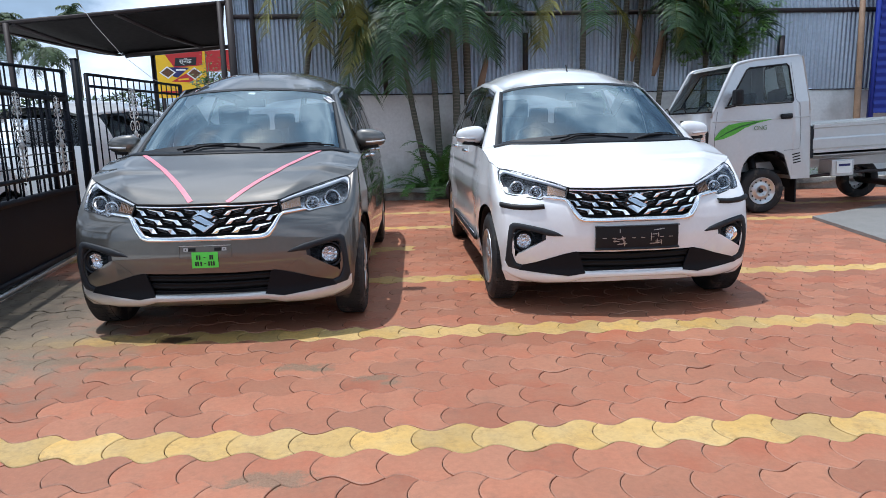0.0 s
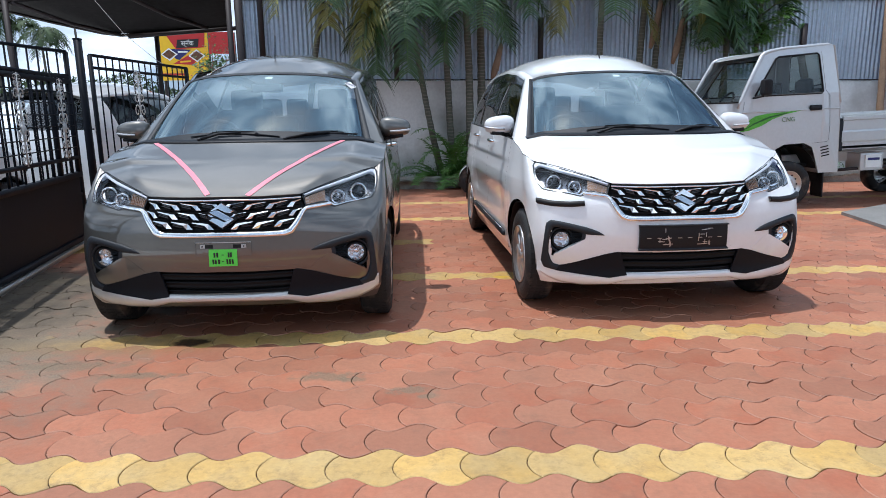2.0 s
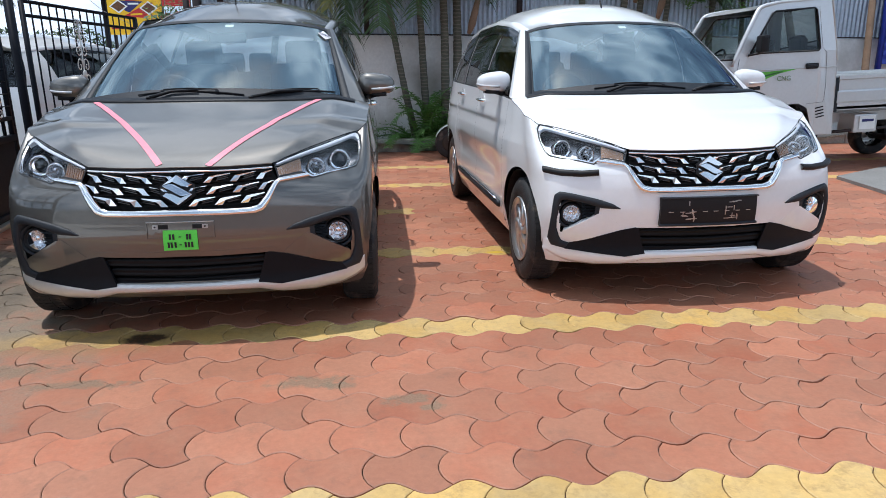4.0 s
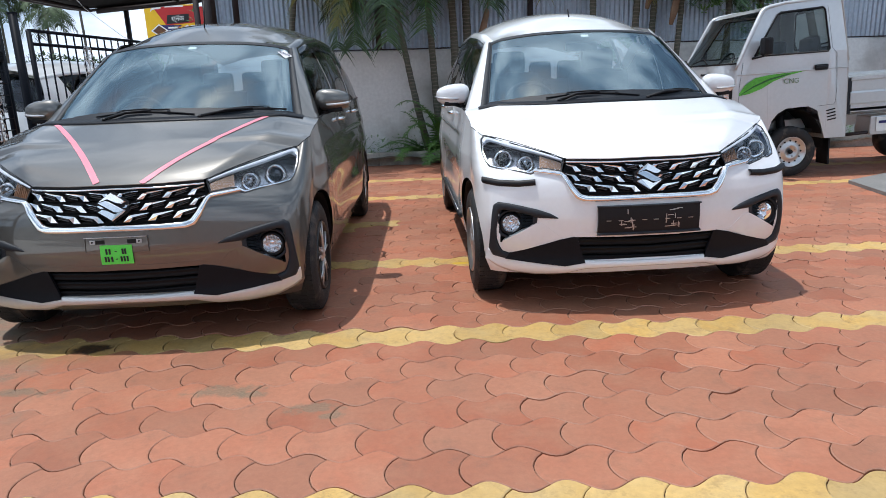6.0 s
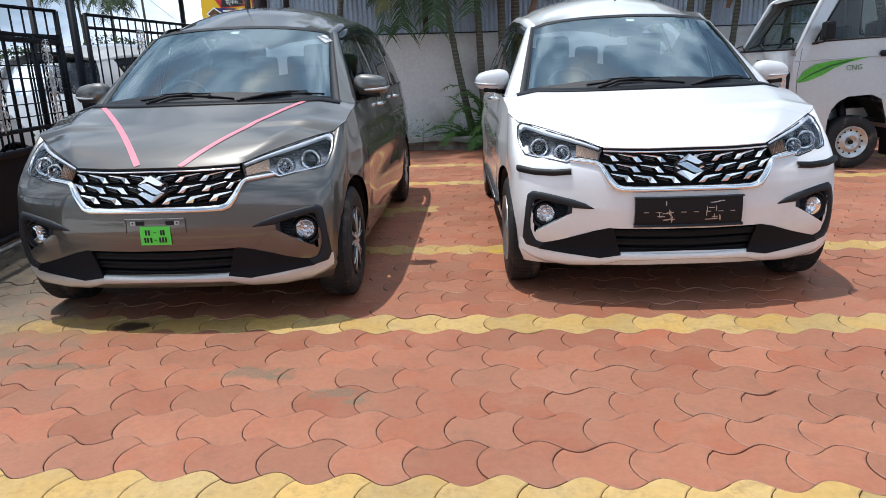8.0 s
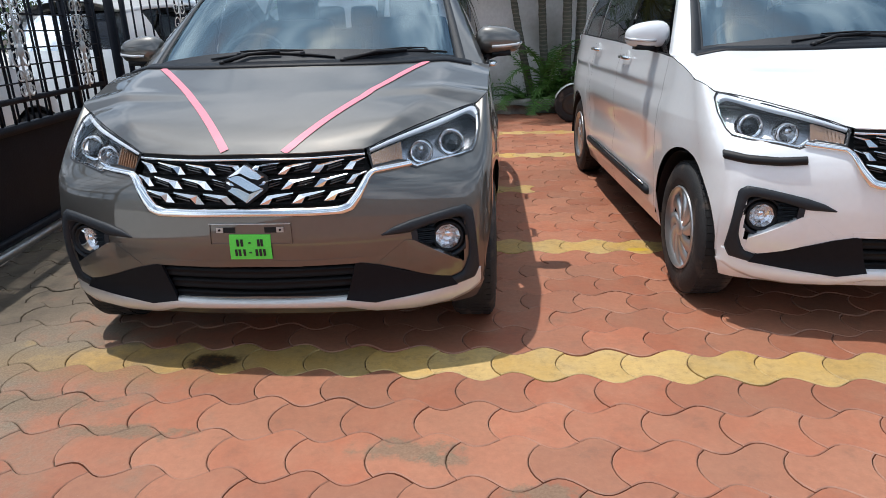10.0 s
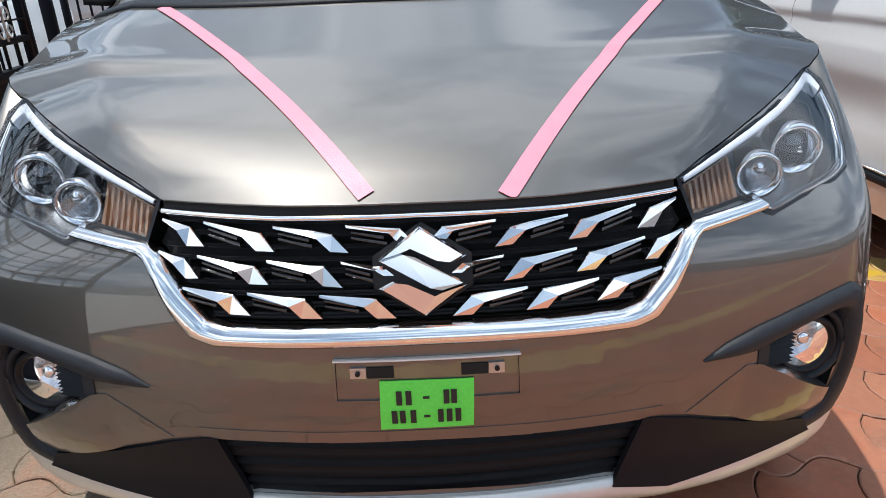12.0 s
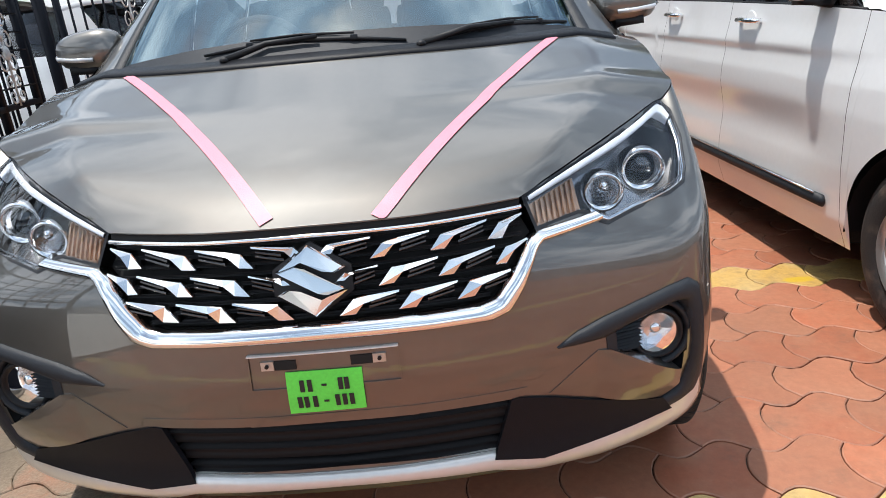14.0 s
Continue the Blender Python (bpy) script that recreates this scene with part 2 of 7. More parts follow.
def smooth_table(rows, v):
    """Look-up along a smooth curve through the rows."""
    n = len(rows)
    if v <= rows[0][0]:
        return rows[0][1]
    for i in range(n - 1):
        (a, p), (b, q) = rows[i], rows[i + 1]
        if v <= b:
            m0 = (q - rows[i - 1][1]) / (b - rows[i - 1][0]) if i else (q - p) / (b - a)
            m1 = (rows[i + 2][1] - p) / (rows[i + 2][0] - a) if i + 2 < n else (q - p) / (b - a)
            h = b - a
            t = (v - a) / h
            return (2 * t ** 3 - 3 * t * t + 1) * p + (t ** 3 - 2 * t * t + t) * h * m0 + (3 * t * t - 2 * t ** 3) * q + (t ** 3 - t * t) * h * m1
    return rows[-1][1]


def grid(rows, close=False):
    """Verts and faces from rows of points."""
    verts = [p for r in rows for p in r]
    n = len(rows[0])
    faces = []
    for i in range(len(rows) - 1):
        for j in range(n - 1 + close):
            k = (j + 1) % n
            faces.append((i * n + j, i * n + k, (i + 1) * n + k, (i + 1) * n + j))
    return verts, faces


def box_bm(sx, sy, sz, at=(0, 0, 0), bevel=0.0, rot=None, seg=2):
    bm = bmesh.new()
    bmesh.ops.create_cube(bm, size=1.0)
    bmesh.ops.scale(bm, vec=(sx, sy, sz), verts=bm.verts)
    if bevel:
        bmesh.ops.bevel(bm, geom=bm.edges[:], offset=bevel, segments=seg, affect="EDGES", profile=0.6)
    if rot is not None:
        bmesh.ops.transform(bm, matrix=rot.to_4x4(), verts=bm.verts)
    bmesh.ops.translate(bm, vec=at, verts=bm.verts)
    return bm


def cyl_bm(r1, r2, depth, at=(0, 0, 0), axis="Z", seg=24, bevel=0.0):
    bm = bmesh.new()
    bmesh.ops.create_cone(bm, cap_ends=True, segments=seg, radius1=r1, radius2=r2, depth=depth)
    if bevel:
        bmesh.ops.bevel(bm, geom=[e for e in bm.edges if len(e.link_faces) == 2 and e.calc_face_angle(0) > 0.8], offset=bevel, segments=2, affect="EDGES")
    if axis == "X":
        bmesh.ops.rotate(bm, matrix=Matrix.Rotation(math.pi / 2, 3, "Y"), verts=bm.verts)
    if axis == "Y":
        bmesh.ops.rotate(bm, matrix=Matrix.Rotation(math.pi / 2, 3, "X"), verts=bm.verts)
    bmesh.ops.translate(bm, vec=at, verts=bm.verts)
    for f in bm.faces:
        f.smooth = len(f.verts) == 4
    return bm


def tube(points, radius, seg=8, flat=1.0):
    """A swept tube along points; radius may be a list."""
    pts = [Vector(p) for p in points]
    rads = radius if isinstance(radius, (list, tuple)) else [radius] * len(pts)
    rows = []
    for i, p in enumerate(pts):
        d = (pts[min(i + 1, len(pts) - 1)] - pts[max(i - 1, 0)]).normalized()
        up = Vector((0, 0, 1)) if abs(d.z) < 0.9 else Vector((0, 1, 0))
        a = d.cross(up).normalized()
        b = a.cross(d)
        rows.append([p + a * math.cos(k * math.tau / seg) * rads[i] + b * math.sin(k * math.tau / seg) * rads[i] * flat for k in range(seg)])
    v, f = grid(rows, close=True)
    f.append(tuple(range(seg))[::-1])
    f.append(tuple(range(len(v) - seg, len(v))))
    return v, f


def join(*pieces):
    v, f = [], []
    for pv, pf in pieces:
        o = len(v)
        v += list(pv)
        f += [tuple(i + o for i in q) for q in pf]
    return v, f


def bar(a, b, wide, deep=None):
    """A square bar from a to b as verts and faces."""
    a, b = Vector(a), Vector(b)
    d = (b - a).normalized()
    up = Vector((0, 0, 1)) if abs(d.z) < 0.9 else Vector((0, 1, 0))
    s = d.cross(up).normalized()
    u = s.cross(d)
    h, g = wide / 2, (deep or wide) / 2
    rows = [[p + s * i * h + u * j * g for i, j in ((-1, -1), (1, -1), (1, 1), (-1, 1))] for p in (a, b)]
    v, f = grid(rows, close=True)
    return v, f + [(3, 2, 1, 0), (4, 5, 6, 7)]


def inside(x, z, poly):
    hit = False
    j = len(poly) - 1
    for i in range(len(poly)):
        (xi, zi), (xj, zj) = poly[i], poly[j]
        if (zi > z) != (zj > z) and x < (xj - xi) * (z - zi) / (zj - zi) + xi:
            hit = not hit
        j = i
    return hit


def shrink(poly, by):
    """The polygon with each corner moved in by about that much."""
    out = []
    area = sum(a[0] * b[1] - b[0] * a[1] for a, b in zip(poly, poly[1:] + poly[:1]))
    sgn = 1 if area > 0 else -1
    for i, p in enumerate(poly):
        a, b = Vector(poly[i - 1]), Vector(poly[(i + 1) % len(poly)])
        p = Vector(p)
        d1, d2 = (p - a).normalized(), (b - p).normalized()
        n1, n2 = Vector((-d1.y, d1.x)) * sgn, Vector((-d2.y, d2.x)) * sgn
        m = (n1 + n2)
        m = m.normalized() / max(0.5, m.length / 2)
        q = p + m * by
        out.append((q.x, q.y))
    return out

# ---- the people carrier: x across, y back from the nose, z up ----
W_TAB = [(0.18, 0.83), (0.3, 0.872), (0.5, 0.89), (0.7, 0.895), (0.8, 0.89), (0.9, 0.87), (1.0, 0.855), (1.12, 0.84)]
W_NOSE = [(0.18, 0.825), (0.28, 0.866), (0.45, 0.868), (0.55, 0.864), (0.65, 0.86), (0.75, 0.862), (0.8, 0.86), (0.9, 0.85), (1.0, 0.84), (1.12, 0.83)]
NOSE_TAB = [(0.17, 0.07), (0.22, 0.03), (0.25, 0.015), (0.3, 0.02), (0.42, 0.0), (0.5, -0.007), (0.56, -0.003), (0.62, 0.003), (0.7, 0.012), (0.8, 0.02), (1.1, 0.02)]
AXLE_F, AXLE_R, AXLE_Z, REAR = 0.565, 3.305, 0.305, 4.08


def soft_over(d):
    """The positive part, rounded off at zero."""
    return 0.5 * (d + math.sqrt(d * d + 0.0016)) - 0.0008


def lean_at(x):
    """How far the upper front leans back: most over the lamps, less at the wing."""
    t = max(0.0, min(1.0, (x - 0.775) / 0.08))
    return lerp(0.3 + 1.15 * (x / 0.85) ** 2, 0.75, t * t * (3 - 2 * t))


def nose_y(x, z):
    """Depth of the front skin at x, z."""
    q = min(abs(x) / table(W_NOSE, z), 0.99999)
    return smooth_table(NOSE_TAB, z) + 0.185 * q ** 2.2 + 0.2 * (1 - math.sqrt(1 - q ** 24)) + soft_over(z - 0.7) * lean_at(abs(x))


def on_nose(x, z, out=0.0):
    """A point on the front skin, moved out along its slope."""
    e = 0.004
    fx = (nose_y(x + e, z) - nose_y(x - e, z)) / (2 * e)
    fz = (nose_y(x, z + e) - nose_y(x, z - e)) / (2 * e)
    fx, fz = max(-2.5, min(2.5, fx)), max(-2.0, min(2.0, fz))
    return Vector((x, nose_y(x, z), z)) + Vector((fx, -1, fz)).normalized() * out


TOP_X = [(0.0, 0.806), (0.2, 0.804), (0.405, 0.808), (0.46, 0.832), (0.56, 0.866), (0.65, 0.892), (0.74, 0.914), (0.8, 0.922)]
TOP_Y = [(0.42, 0.925), (0.6, 0.965), (0.75, 1.01), (0.9, 1.04), (1.3, 1.06), (2.2, 1.085), (3.4, 1.11), (4.2, 1.12)]


def side_x(y, z):
    """Half width of the flank, with the shoulder crease and the drawn-in tail."""
    d = 0.908 - z
    under = 0.013 * min(1, d / 0.03) * max(0.0, 1 - d / 0.19) if d > 0 else 0.0
    w = table(W_TAB, z) + (0.007 * math.exp(-(d / 0.06) ** 2) - under) * min(1, max(0, (y - 0.85) / 0.45)) - 0.026 * math.exp(-((z - 0.58) / 0.13) ** 2) * min(1, max(0, (y - 1.0) / 0.3)) * min(1, max(0, (3.0 - y) / 0.3))
    return w - 0.10 * max(0, (y - 3.2) / 0.9) ** 2


def arch_z(y, z0):
    """Lower rim of the flank: the sill, or the wheel arch where it is higher."""
    z = z0
    for ya in (AXLE_F, AXLE_R):
        d = abs(y - ya)
        if d < 0.365:
            z = max(z, AXLE_Z + math.sqrt(0.365 ** 2 - d * d))
    return z


def column(u):
    """A column of the lower skin: u 0..1 from the nose's middle to the end of the corner, above 1 back along the flank. Gives point(z), bottom, top."""
    if u <= 1.0:
        q = u * 1.12 if u < 0.75 else 0.84 + 0.16 * math.sin((u - 0.75) / 0.25 * math.pi / 2) ** 0.8
        q = min(q, 0.99999)

        def point(z):
            x = q * table(W_NOSE, z)
            return Vector((x, nose_y(x, z), z))
        x0 = q * 0.85
        top = table(TOP_X, x0) if x0 < 0.8 else lerp(0.922, 0.962, (x0 - 0.8) / 0.05)
        return point, lerp(0.215, 0.2, u), top, x0
    y = 0.385 + (u - 1.0)

    # the corner's rearward lean fades out along the wing
    fade = max(0.0, 1 - (u - 1.0) / 0.45)

    def lean_of(z):
        return (soft_over(z - 0.7) * 0.75 + smooth_table(NOSE_TAB, z)) * fade

    def point(z):
        lean = lean_of(z)
        w = fade * fade * (3 - 2 * fade)
        return Vector((lerp(side_x(y, z), table(W_NOSE, z), w), y + lean, z))
    top = table(TOP_Y, y)
    for _ in range(4):
        top = table(TOP_Y, y + lean_of(top))
    return point, 0.2, top, 0.9


BONNET_Z = (0.419, -0.579, 0.6465, 0.7772)
LAMP = [(0.412, 0.812), (0.493, 0.84), (0.569, 0.863), (0.65, 0.885), (0.742, 0.912), (0.787, 0.922), (0.808, 0.901), (0.812, 0.85), (0.799, 0.793), (0.784, 0.77), (0.741, 0.761), (0.647, 0.75), (0.584, 0.737), (0.566, 0.744), (0.545, 0.761), (0.524, 0.766), (0.433, 0.752)]
GRILLE = [(0, 0.8), (0.2, 0.798), (0.405, 0.802), (0.43, 0.755), (0.412, 0.74), (0.376, 0.682), (0.345, 0.643), (0.307, 0.632), (0.212, 0.63), (0, 0.631)]
FOG_HOLE = [(0.57, 0.545), (0.641, 0.57), (0.71, 0.586), (0.745, 0.586), (0.757, 0.57), (0.763, 0.49), (0.752, 0.38), (0.735, 0.375), (0.575, 0.484)]
INTAKE = [(0, 0.419), (0.2, 0.418), (0.384, 0.42), (0.338, 0.277), (0.19, 0.28), (0, 0.281)]


def mirrored(poly):
    return [(x, z) for x, z in poly] + [(-x, z) for x, z in reversed(poly) if x > 1e-6]


def nose_patch(poly, out, back, step=0.012, side=1, slope=0.0, level=0.0, dome=None):
    """A plate that follows the nose: the polygon's outline and its inside, raised by out, with a rim that goes back."""
    bm = bmesh.new()
    ring = []
    n = len(poly)
    for i in range(n):
        a, b = Vector(poly[i]), Vector(poly[(i + 1) % n])
        k = max(1, int((b - a).length / 0.03))
        ring += [a.lerp(b, j / k) for j in range(k)]
    vs = [bm.verts.new((p.x, 0, p.y)) for p in ring]
    bm.faces.new(vs)
    bmesh.ops.triangulate(bm, faces=bm.faces[:])
    xs = [p.x for p in ring]
    zs = [p.y for p in ring]
    cuts = max(0.03, step * 2.5)
    x = math.ceil(min(xs) / cuts) * cuts
    while x < max(xs):
        bmesh.ops.bisect_plane(bm, geom=bm.verts[:] + bm.edges[:] + bm.faces[:], plane_co=(x, 0, 0), plane_no=(1, 0, 0))
        x += cuts
    z = math.ceil(min(zs) / cuts) * cuts
    while z < max(zs):
        bmesh.ops.bisect_plane(bm, geom=bm.verts[:] + bm.edges[:] + bm.faces[:], plane_co=(0, 0, z), plane_no=(0, 0, 1))
        z += cuts
    rim = [e for e in bm.edges if e.is_boundary]
    flat = {v: (v.co.x, v.co.z) for v in bm.verts}
    if back:
        ext = bmesh.ops.extrude_edge_only(bm, edges=rim)["geom"]
        fresh = [v for v in ext if isinstance(v, bmesh.types.BMVert)]
        old = [v for v in bm.verts if v in flat]
        for v in fresh:
            v.co = on_nose(v.co.x, v.co.z, out - back + slope * (v.co.z - level))
        for v in old:
            up = slope * (flat[v][1] - level)
            if dome:
                up += dome[3] * max(0.0, 1 - ((flat[v][0] - dome[0]) / dome[2]) ** 2) * max(0.0, 1 - ((flat[v][1] - dome[1]) / 0.1) ** 2)
            v.co = on_nose(*flat[v], out + up)
    else:
        for v in bm.verts:
            v.co = on_nose(*flat[v], out)
    if side < 0:
        bmesh.ops.scale(bm, vec=(-1, 1, 1), verts=bm.verts)
    bmesh.ops.recalc_face_normals(bm, faces=bm.faces[:])
    bm.normal_update()
    if sum(f.normal.y * f.calc_area() for f in bm.faces) > 0:
        bmesh.ops.reverse_faces(bm, faces=bm.faces[:])
    for f in bm.faces:
        f.smooth = True
    for e in bm.edges:
        if len(e.link_faces) == 2 and e.calc_face_angle(0) > 0.6:
            e.smooth = False
    return bm


def strip_on_nose(upper, lower, out, back, n=40, side=1, both=False, slant=0.0, fade_out=0.0, fade_in=0.0):
    """A rounded bar between two lines on the nose, given as (x, z) lists."""
    def along(line, t):
        seg = [(Vector(b) - Vector(a)).length for a, b in zip(line, line[1:])]
        d = t * sum(seg)
        for (a, b), s in zip(zip(line, line[1:]), seg):
            if d <= s + 1e-9:
                return Vector(a).lerp(Vector(b), d / s if s else 0)
            d -= s
        return Vector(line[-1])
    rows = []
    for i in range(n + 1):
        a, b = along(upper, i / n), along(lower, i / n)
        row = []
        t = i / n
        k = min(1.0, (1 - t) / fade_out + 0.05 if fade_out else 1.0, t / fade_in + 0.2 if fade_in else 1.0)
        for f, o in ((0, out - back), (0, out * 0.4), (0.2, out), (0.5, out * 1.08), (0.8, out), (1, out * 0.4), (1, out - back)):
            p = a.lerp(b, f)
            row.append(on_nose(p.x, p.y, (o if o < 0 else o * k) + slant * out * (f - 0.5)))
        rows.append(row)
    if both:
        rows = [[Vector((-p.x, p.y, p.z)) for p in r] for r in rows[:0:-1]] + rows
    v, f = grid(rows)
    if side < 0:
        v = [Vector((-p.x, p.y, p.z)) for p in v]
        f = [q[::-1] for q in f]
    return v, f


def skin(u0, u1, nu, nz, side, cut=()):
    """A panel of the lower skin between two columns, with holes left out."""
    rows = []
    for i in range(nu + 1):
        u = lerp(u0, u1, i / nu)
        point, lo, hi, x0 = column(u)
        base = point(0.45)
        lo2 = arch_z(base.y, lo) if base.x > 0.55 else lo
        rows.append([point(lerp(lo2, hi, j / nz)) for j in range(nz + 1)])
    v, f = grid(rows)
    keep = []
    for q in f:
        c = sum((v[i] for i in q), Vector()) / 4
        if not any(inside(c.x, c.z, h) for h in cut):
            keep.append(q)
    v = [Vector((p.x * side, p.y, p.z)) for p in v]
    return v, ([q[::-1] for q in keep] if side > 0 else keep)


def wheel_parts(parent, x, y, side, alloy):
    """Tyre, rim with swept blades or twin spokes and hub, on the outside at x."""
    w = part("wheel", lathe_x([(0.185, -0.02), (0.192, 0.0), (0.186, 0.008), (0.172, -0.03)], 40, 0), M_ALLOY if not alloy else M_DARKALLOY, parent)
    tyre_profile = [(0.19, -0.17), (0.235, -0.182), (0.275, -0.18), (0.296, -0.165), (0.303, -0.14), (0.304, -0.09), (0.303, -0.04), (0.296, -0.012), (0.27, 0.002), (0.235, 0.004), (0.2, 0.0), (0.188, -0.01), (0.186, -0.06)]
    part("tyre", lathe_x(tyre_profile, 56, 0), M_RUBBER, w)
    v, f = [], []
    for k in range(60):
        for r, xa, xb in ((0.3035, -0.15, -0.115), (0.3045, -0.1, -0.06), (0.3035, -0.05, -0.018)):
            a0, a1 = (k + 0.07) / 60 * math.tau, (k + 0.93) / 60 * math.tau
            o = len(v)
            for rr in (r - 0.01, r + 0.0012):
                for a in (a0, a1):
                    for xx in (xa, xb):
                        v.append(Vector((xx, math.cos(a) * rr, math.sin(a) * rr)))
            f += [(o + 4, o + 5, o + 7, o + 6), (o, o + 1, o + 5, o + 4), (o + 2, o + 6, o + 7, o + 3), (o, o + 4, o + 6, o + 2), (o + 1, o + 3, o + 7, o + 5)]
    part("tread", (v, f, False), M_RUBBER, w)
    part("rim_back", lathe_x([(0.0, -0.09), (0.17, -0.07), (0.186, -0.03)], 32, 0), M_VOID, w)
    if alloy:
        for k in range(5):
            a = (k + 0.25) / 5 * math.tau
            for off in (-0.2, 0.2):
                p0 = Vector((-0.004, math.cos(a + off * 0.55) * 0.03, math.sin(a + off * 0.55) * 0.03))
                p1 = Vector((-0.002, math.cos(a + off * 0.8) * 0.11, math.sin(a + off * 0.8) * 0.11))
                p2 = Vector((-0.012, math.cos(a + off * 1.25) * 0.183, math.sin(a + off * 1.25) * 0.183))
                spoke = part("spoke", tube([p0 - Vector((0.012, 0, 0)), p1 - Vector((0.012, 0, 0)), p2 - Vector((0.012, 0, 0))], [0.017, 0.015, 0.019], 8), M_DARKALLOY, w)
                part("machined_face", tube([p0 + Vector((0.004, 0, 0)), p1 + Vector((0.004, 0, 0)), p2 + Vector((0.006, 0, 0))], [0.006, 0.0055, 0.008], 6), M_ALLOY, spoke)
            b = a + math.pi / 5
            part("wheel_bolt", cyl_bm(0.008, 0.007, 0.014, (-0.004, math.cos(b) * 0.055, math.sin(b) * 0.055), "X", 8), M_STEEL, w)
    blades = 0 if alloy else 9
    for k in range(blades):
        a = k / blades * math.tau
        pts_in, pts_out = [], []
        for j in range(6):
            r = lerp(0.04, 0.184, j / 5)
            sw = a + 0.55 * (j / 5) ** 1.4
            half = lerp(0.3, 0.215, j / 5)
            xo = lerp(0.0, -0.012, (j / 5) ** 2)
            pts_in.append(Vector((xo - 0.004, math.cos(sw - half) * r, math.sin(sw - half) * r)))
            pts_out.append(Vector((xo - 0.008, math.cos(sw + half) * r, math.sin(sw + half) * r)))
        rows = [[a_ + Vector((-0.02, 0, 0)), a_, a_.lerp(b_, 0.5) + Vector((0.002, 0, 0)), b_, b_ + Vector((-0.015, 0, 0))] for a_, b_ in zip(pts_in, pts_out)]
        part("spoke", grid(rows), M_ALLOY, w)
    part("hub_cap", lathe_x([(0.0, 0.006), (0.02, 0.006), (0.034, 0.002), (0.04, -0.008), (0.042, -0.03)], 24, 0), M_ALLOY, w)
    w.matrix_basis = Matrix.Translation((x * side, y, AXLE_Z)) @ (Matrix.Rotation(math.pi, 4, "Z") if side < 0 else Matrix())
    return w


def lathe_x(profile, seg, x0):
    """Turns (radius, x) pairs about the x axis."""
    rows = [[Vector((x0 + x, math.cos(k * math.tau / seg) * r, math.sin(k * math.tau / seg) * r)) for k in range(seg)] for r, x in profile]
    return grid(rows, close=True)


def ball(r, at, squash=(1, 1, 1), u=16, v=10):
    bm = bmesh.new()
    bmesh.ops.create_uvsphere(bm, u_segments=u, v_segments=v, radius=r)
    bmesh.ops.scale(bm, vec=squash, verts=bm.verts)
    bmesh.ops.translate(bm, vec=at, verts=bm.verts)
    for f in bm.faces:
        f.smooth = True
    return bm


GRILLE_BITS = [
    ((0.018, 0.76), (0.033, 0.775), (0.049, 0.774), (0.036, 0.756), (0.111, 0.78)),
    ((0.112, 0.742), (0.136, 0.768), (0.163, 0.772), (0.136, 0.743), (0.223, 0.779)),
    ((0.226, 0.744), (0.247, 0.77), (0.276, 0.773), (0.251, 0.744), (0.334, 0.783)),
    ((0.337, 0.749), (0.361, 0.775), (0.38, 0.778), (0.363, 0.748), (0.404, 0.784)),
    ((0.045, 0.708), (0.063, 0.723), (0.074, 0.721), (0.057, 0.707), (0.121, 0.729)),
    ((0.124, 0.692), (0.151, 0.724), (0.175, 0.723), (0.15, 0.694), (0.235, 0.731)),
    ((0.237, 0.697), (0.259, 0.724), (0.286, 0.725), (0.264, 0.697), (0.346, 0.736)),
    ((0.348, 0.704), (0.37, 0.732), (0.389, 0.733), (0.366, 0.703), (0.41, 0.74)),
    ((0.045, 0.642), (0.074, 0.673), (0.097, 0.674), (0.072, 0.642), (0.157, 0.68)),
    ((0.158, 0.644), (0.184, 0.675), (0.209, 0.676), (0.188, 0.644), (0.269, 0.684)),
    ((0.27, 0.649), (0.296, 0.681), (0.32, 0.683), (0.3, 0.65), (0.372, 0.69)),
]


def grille_bit(bit, side):
    """One chrome hook: a broad faceted foot that bends into a tapering arm."""
    foot_a, foot_b, foot_c, foot_d, tip = [Vector(p) for p in bit]
    knee = foot_c.lerp(foot_d, 0.36)
    crown = foot_c + Vector((0.0, 0.0015))
    ring = [foot_a - Vector((0.003, 0.001)), foot_d + Vector((0.002, -0.001)), knee + Vector((0.002, 0)), tip + Vector((0.003, -0.003)), tip + Vector((0.004, 0.001)), crown, foot_b - Vector((0.002, 0))]
    # how far each corner stands out: the arm leans up to the sky, the foot stands nearly plumb
    proud = [0.004, 0.004, 0.011, 0.004, 0.002, 0.002, 0.004]
    inner = [(3, 4, 5, 2), (0, 1, 2, 6), (2, 5, 6)]
    n = len(ring)
    v = [on_nose(p.x, p.y, -0.02) for p in ring] + [on_nose(p.x, p.y, o - 0.002) for p, o in zip(ring, proud)]
    ctr = [foot_a.lerp(foot_c, 0.5) if i in (0, 1, 6) else foot_c.lerp(tip, 0.5) for i in range(n)]
    for i, p in enumerate(ring):
        q = p + (ctr[i] - p).normalized() * 0.0016
        v.append(on_nose(q.x, q.y, proud[i]))
    f = []
    for i in range(n):
        j = (i + 1) % n
        f += [(i, j, n + j, n + i), (n + i, n + j, 2 * n + j, 2 * n + i)]
    f += [tuple(2 * n + i for i in q) for q in inner]
    if side < 0:
        return [Vector((-p.x, p.y, p.z)) for p in v], [q[::-1] for q in f], False
    return v, f, False


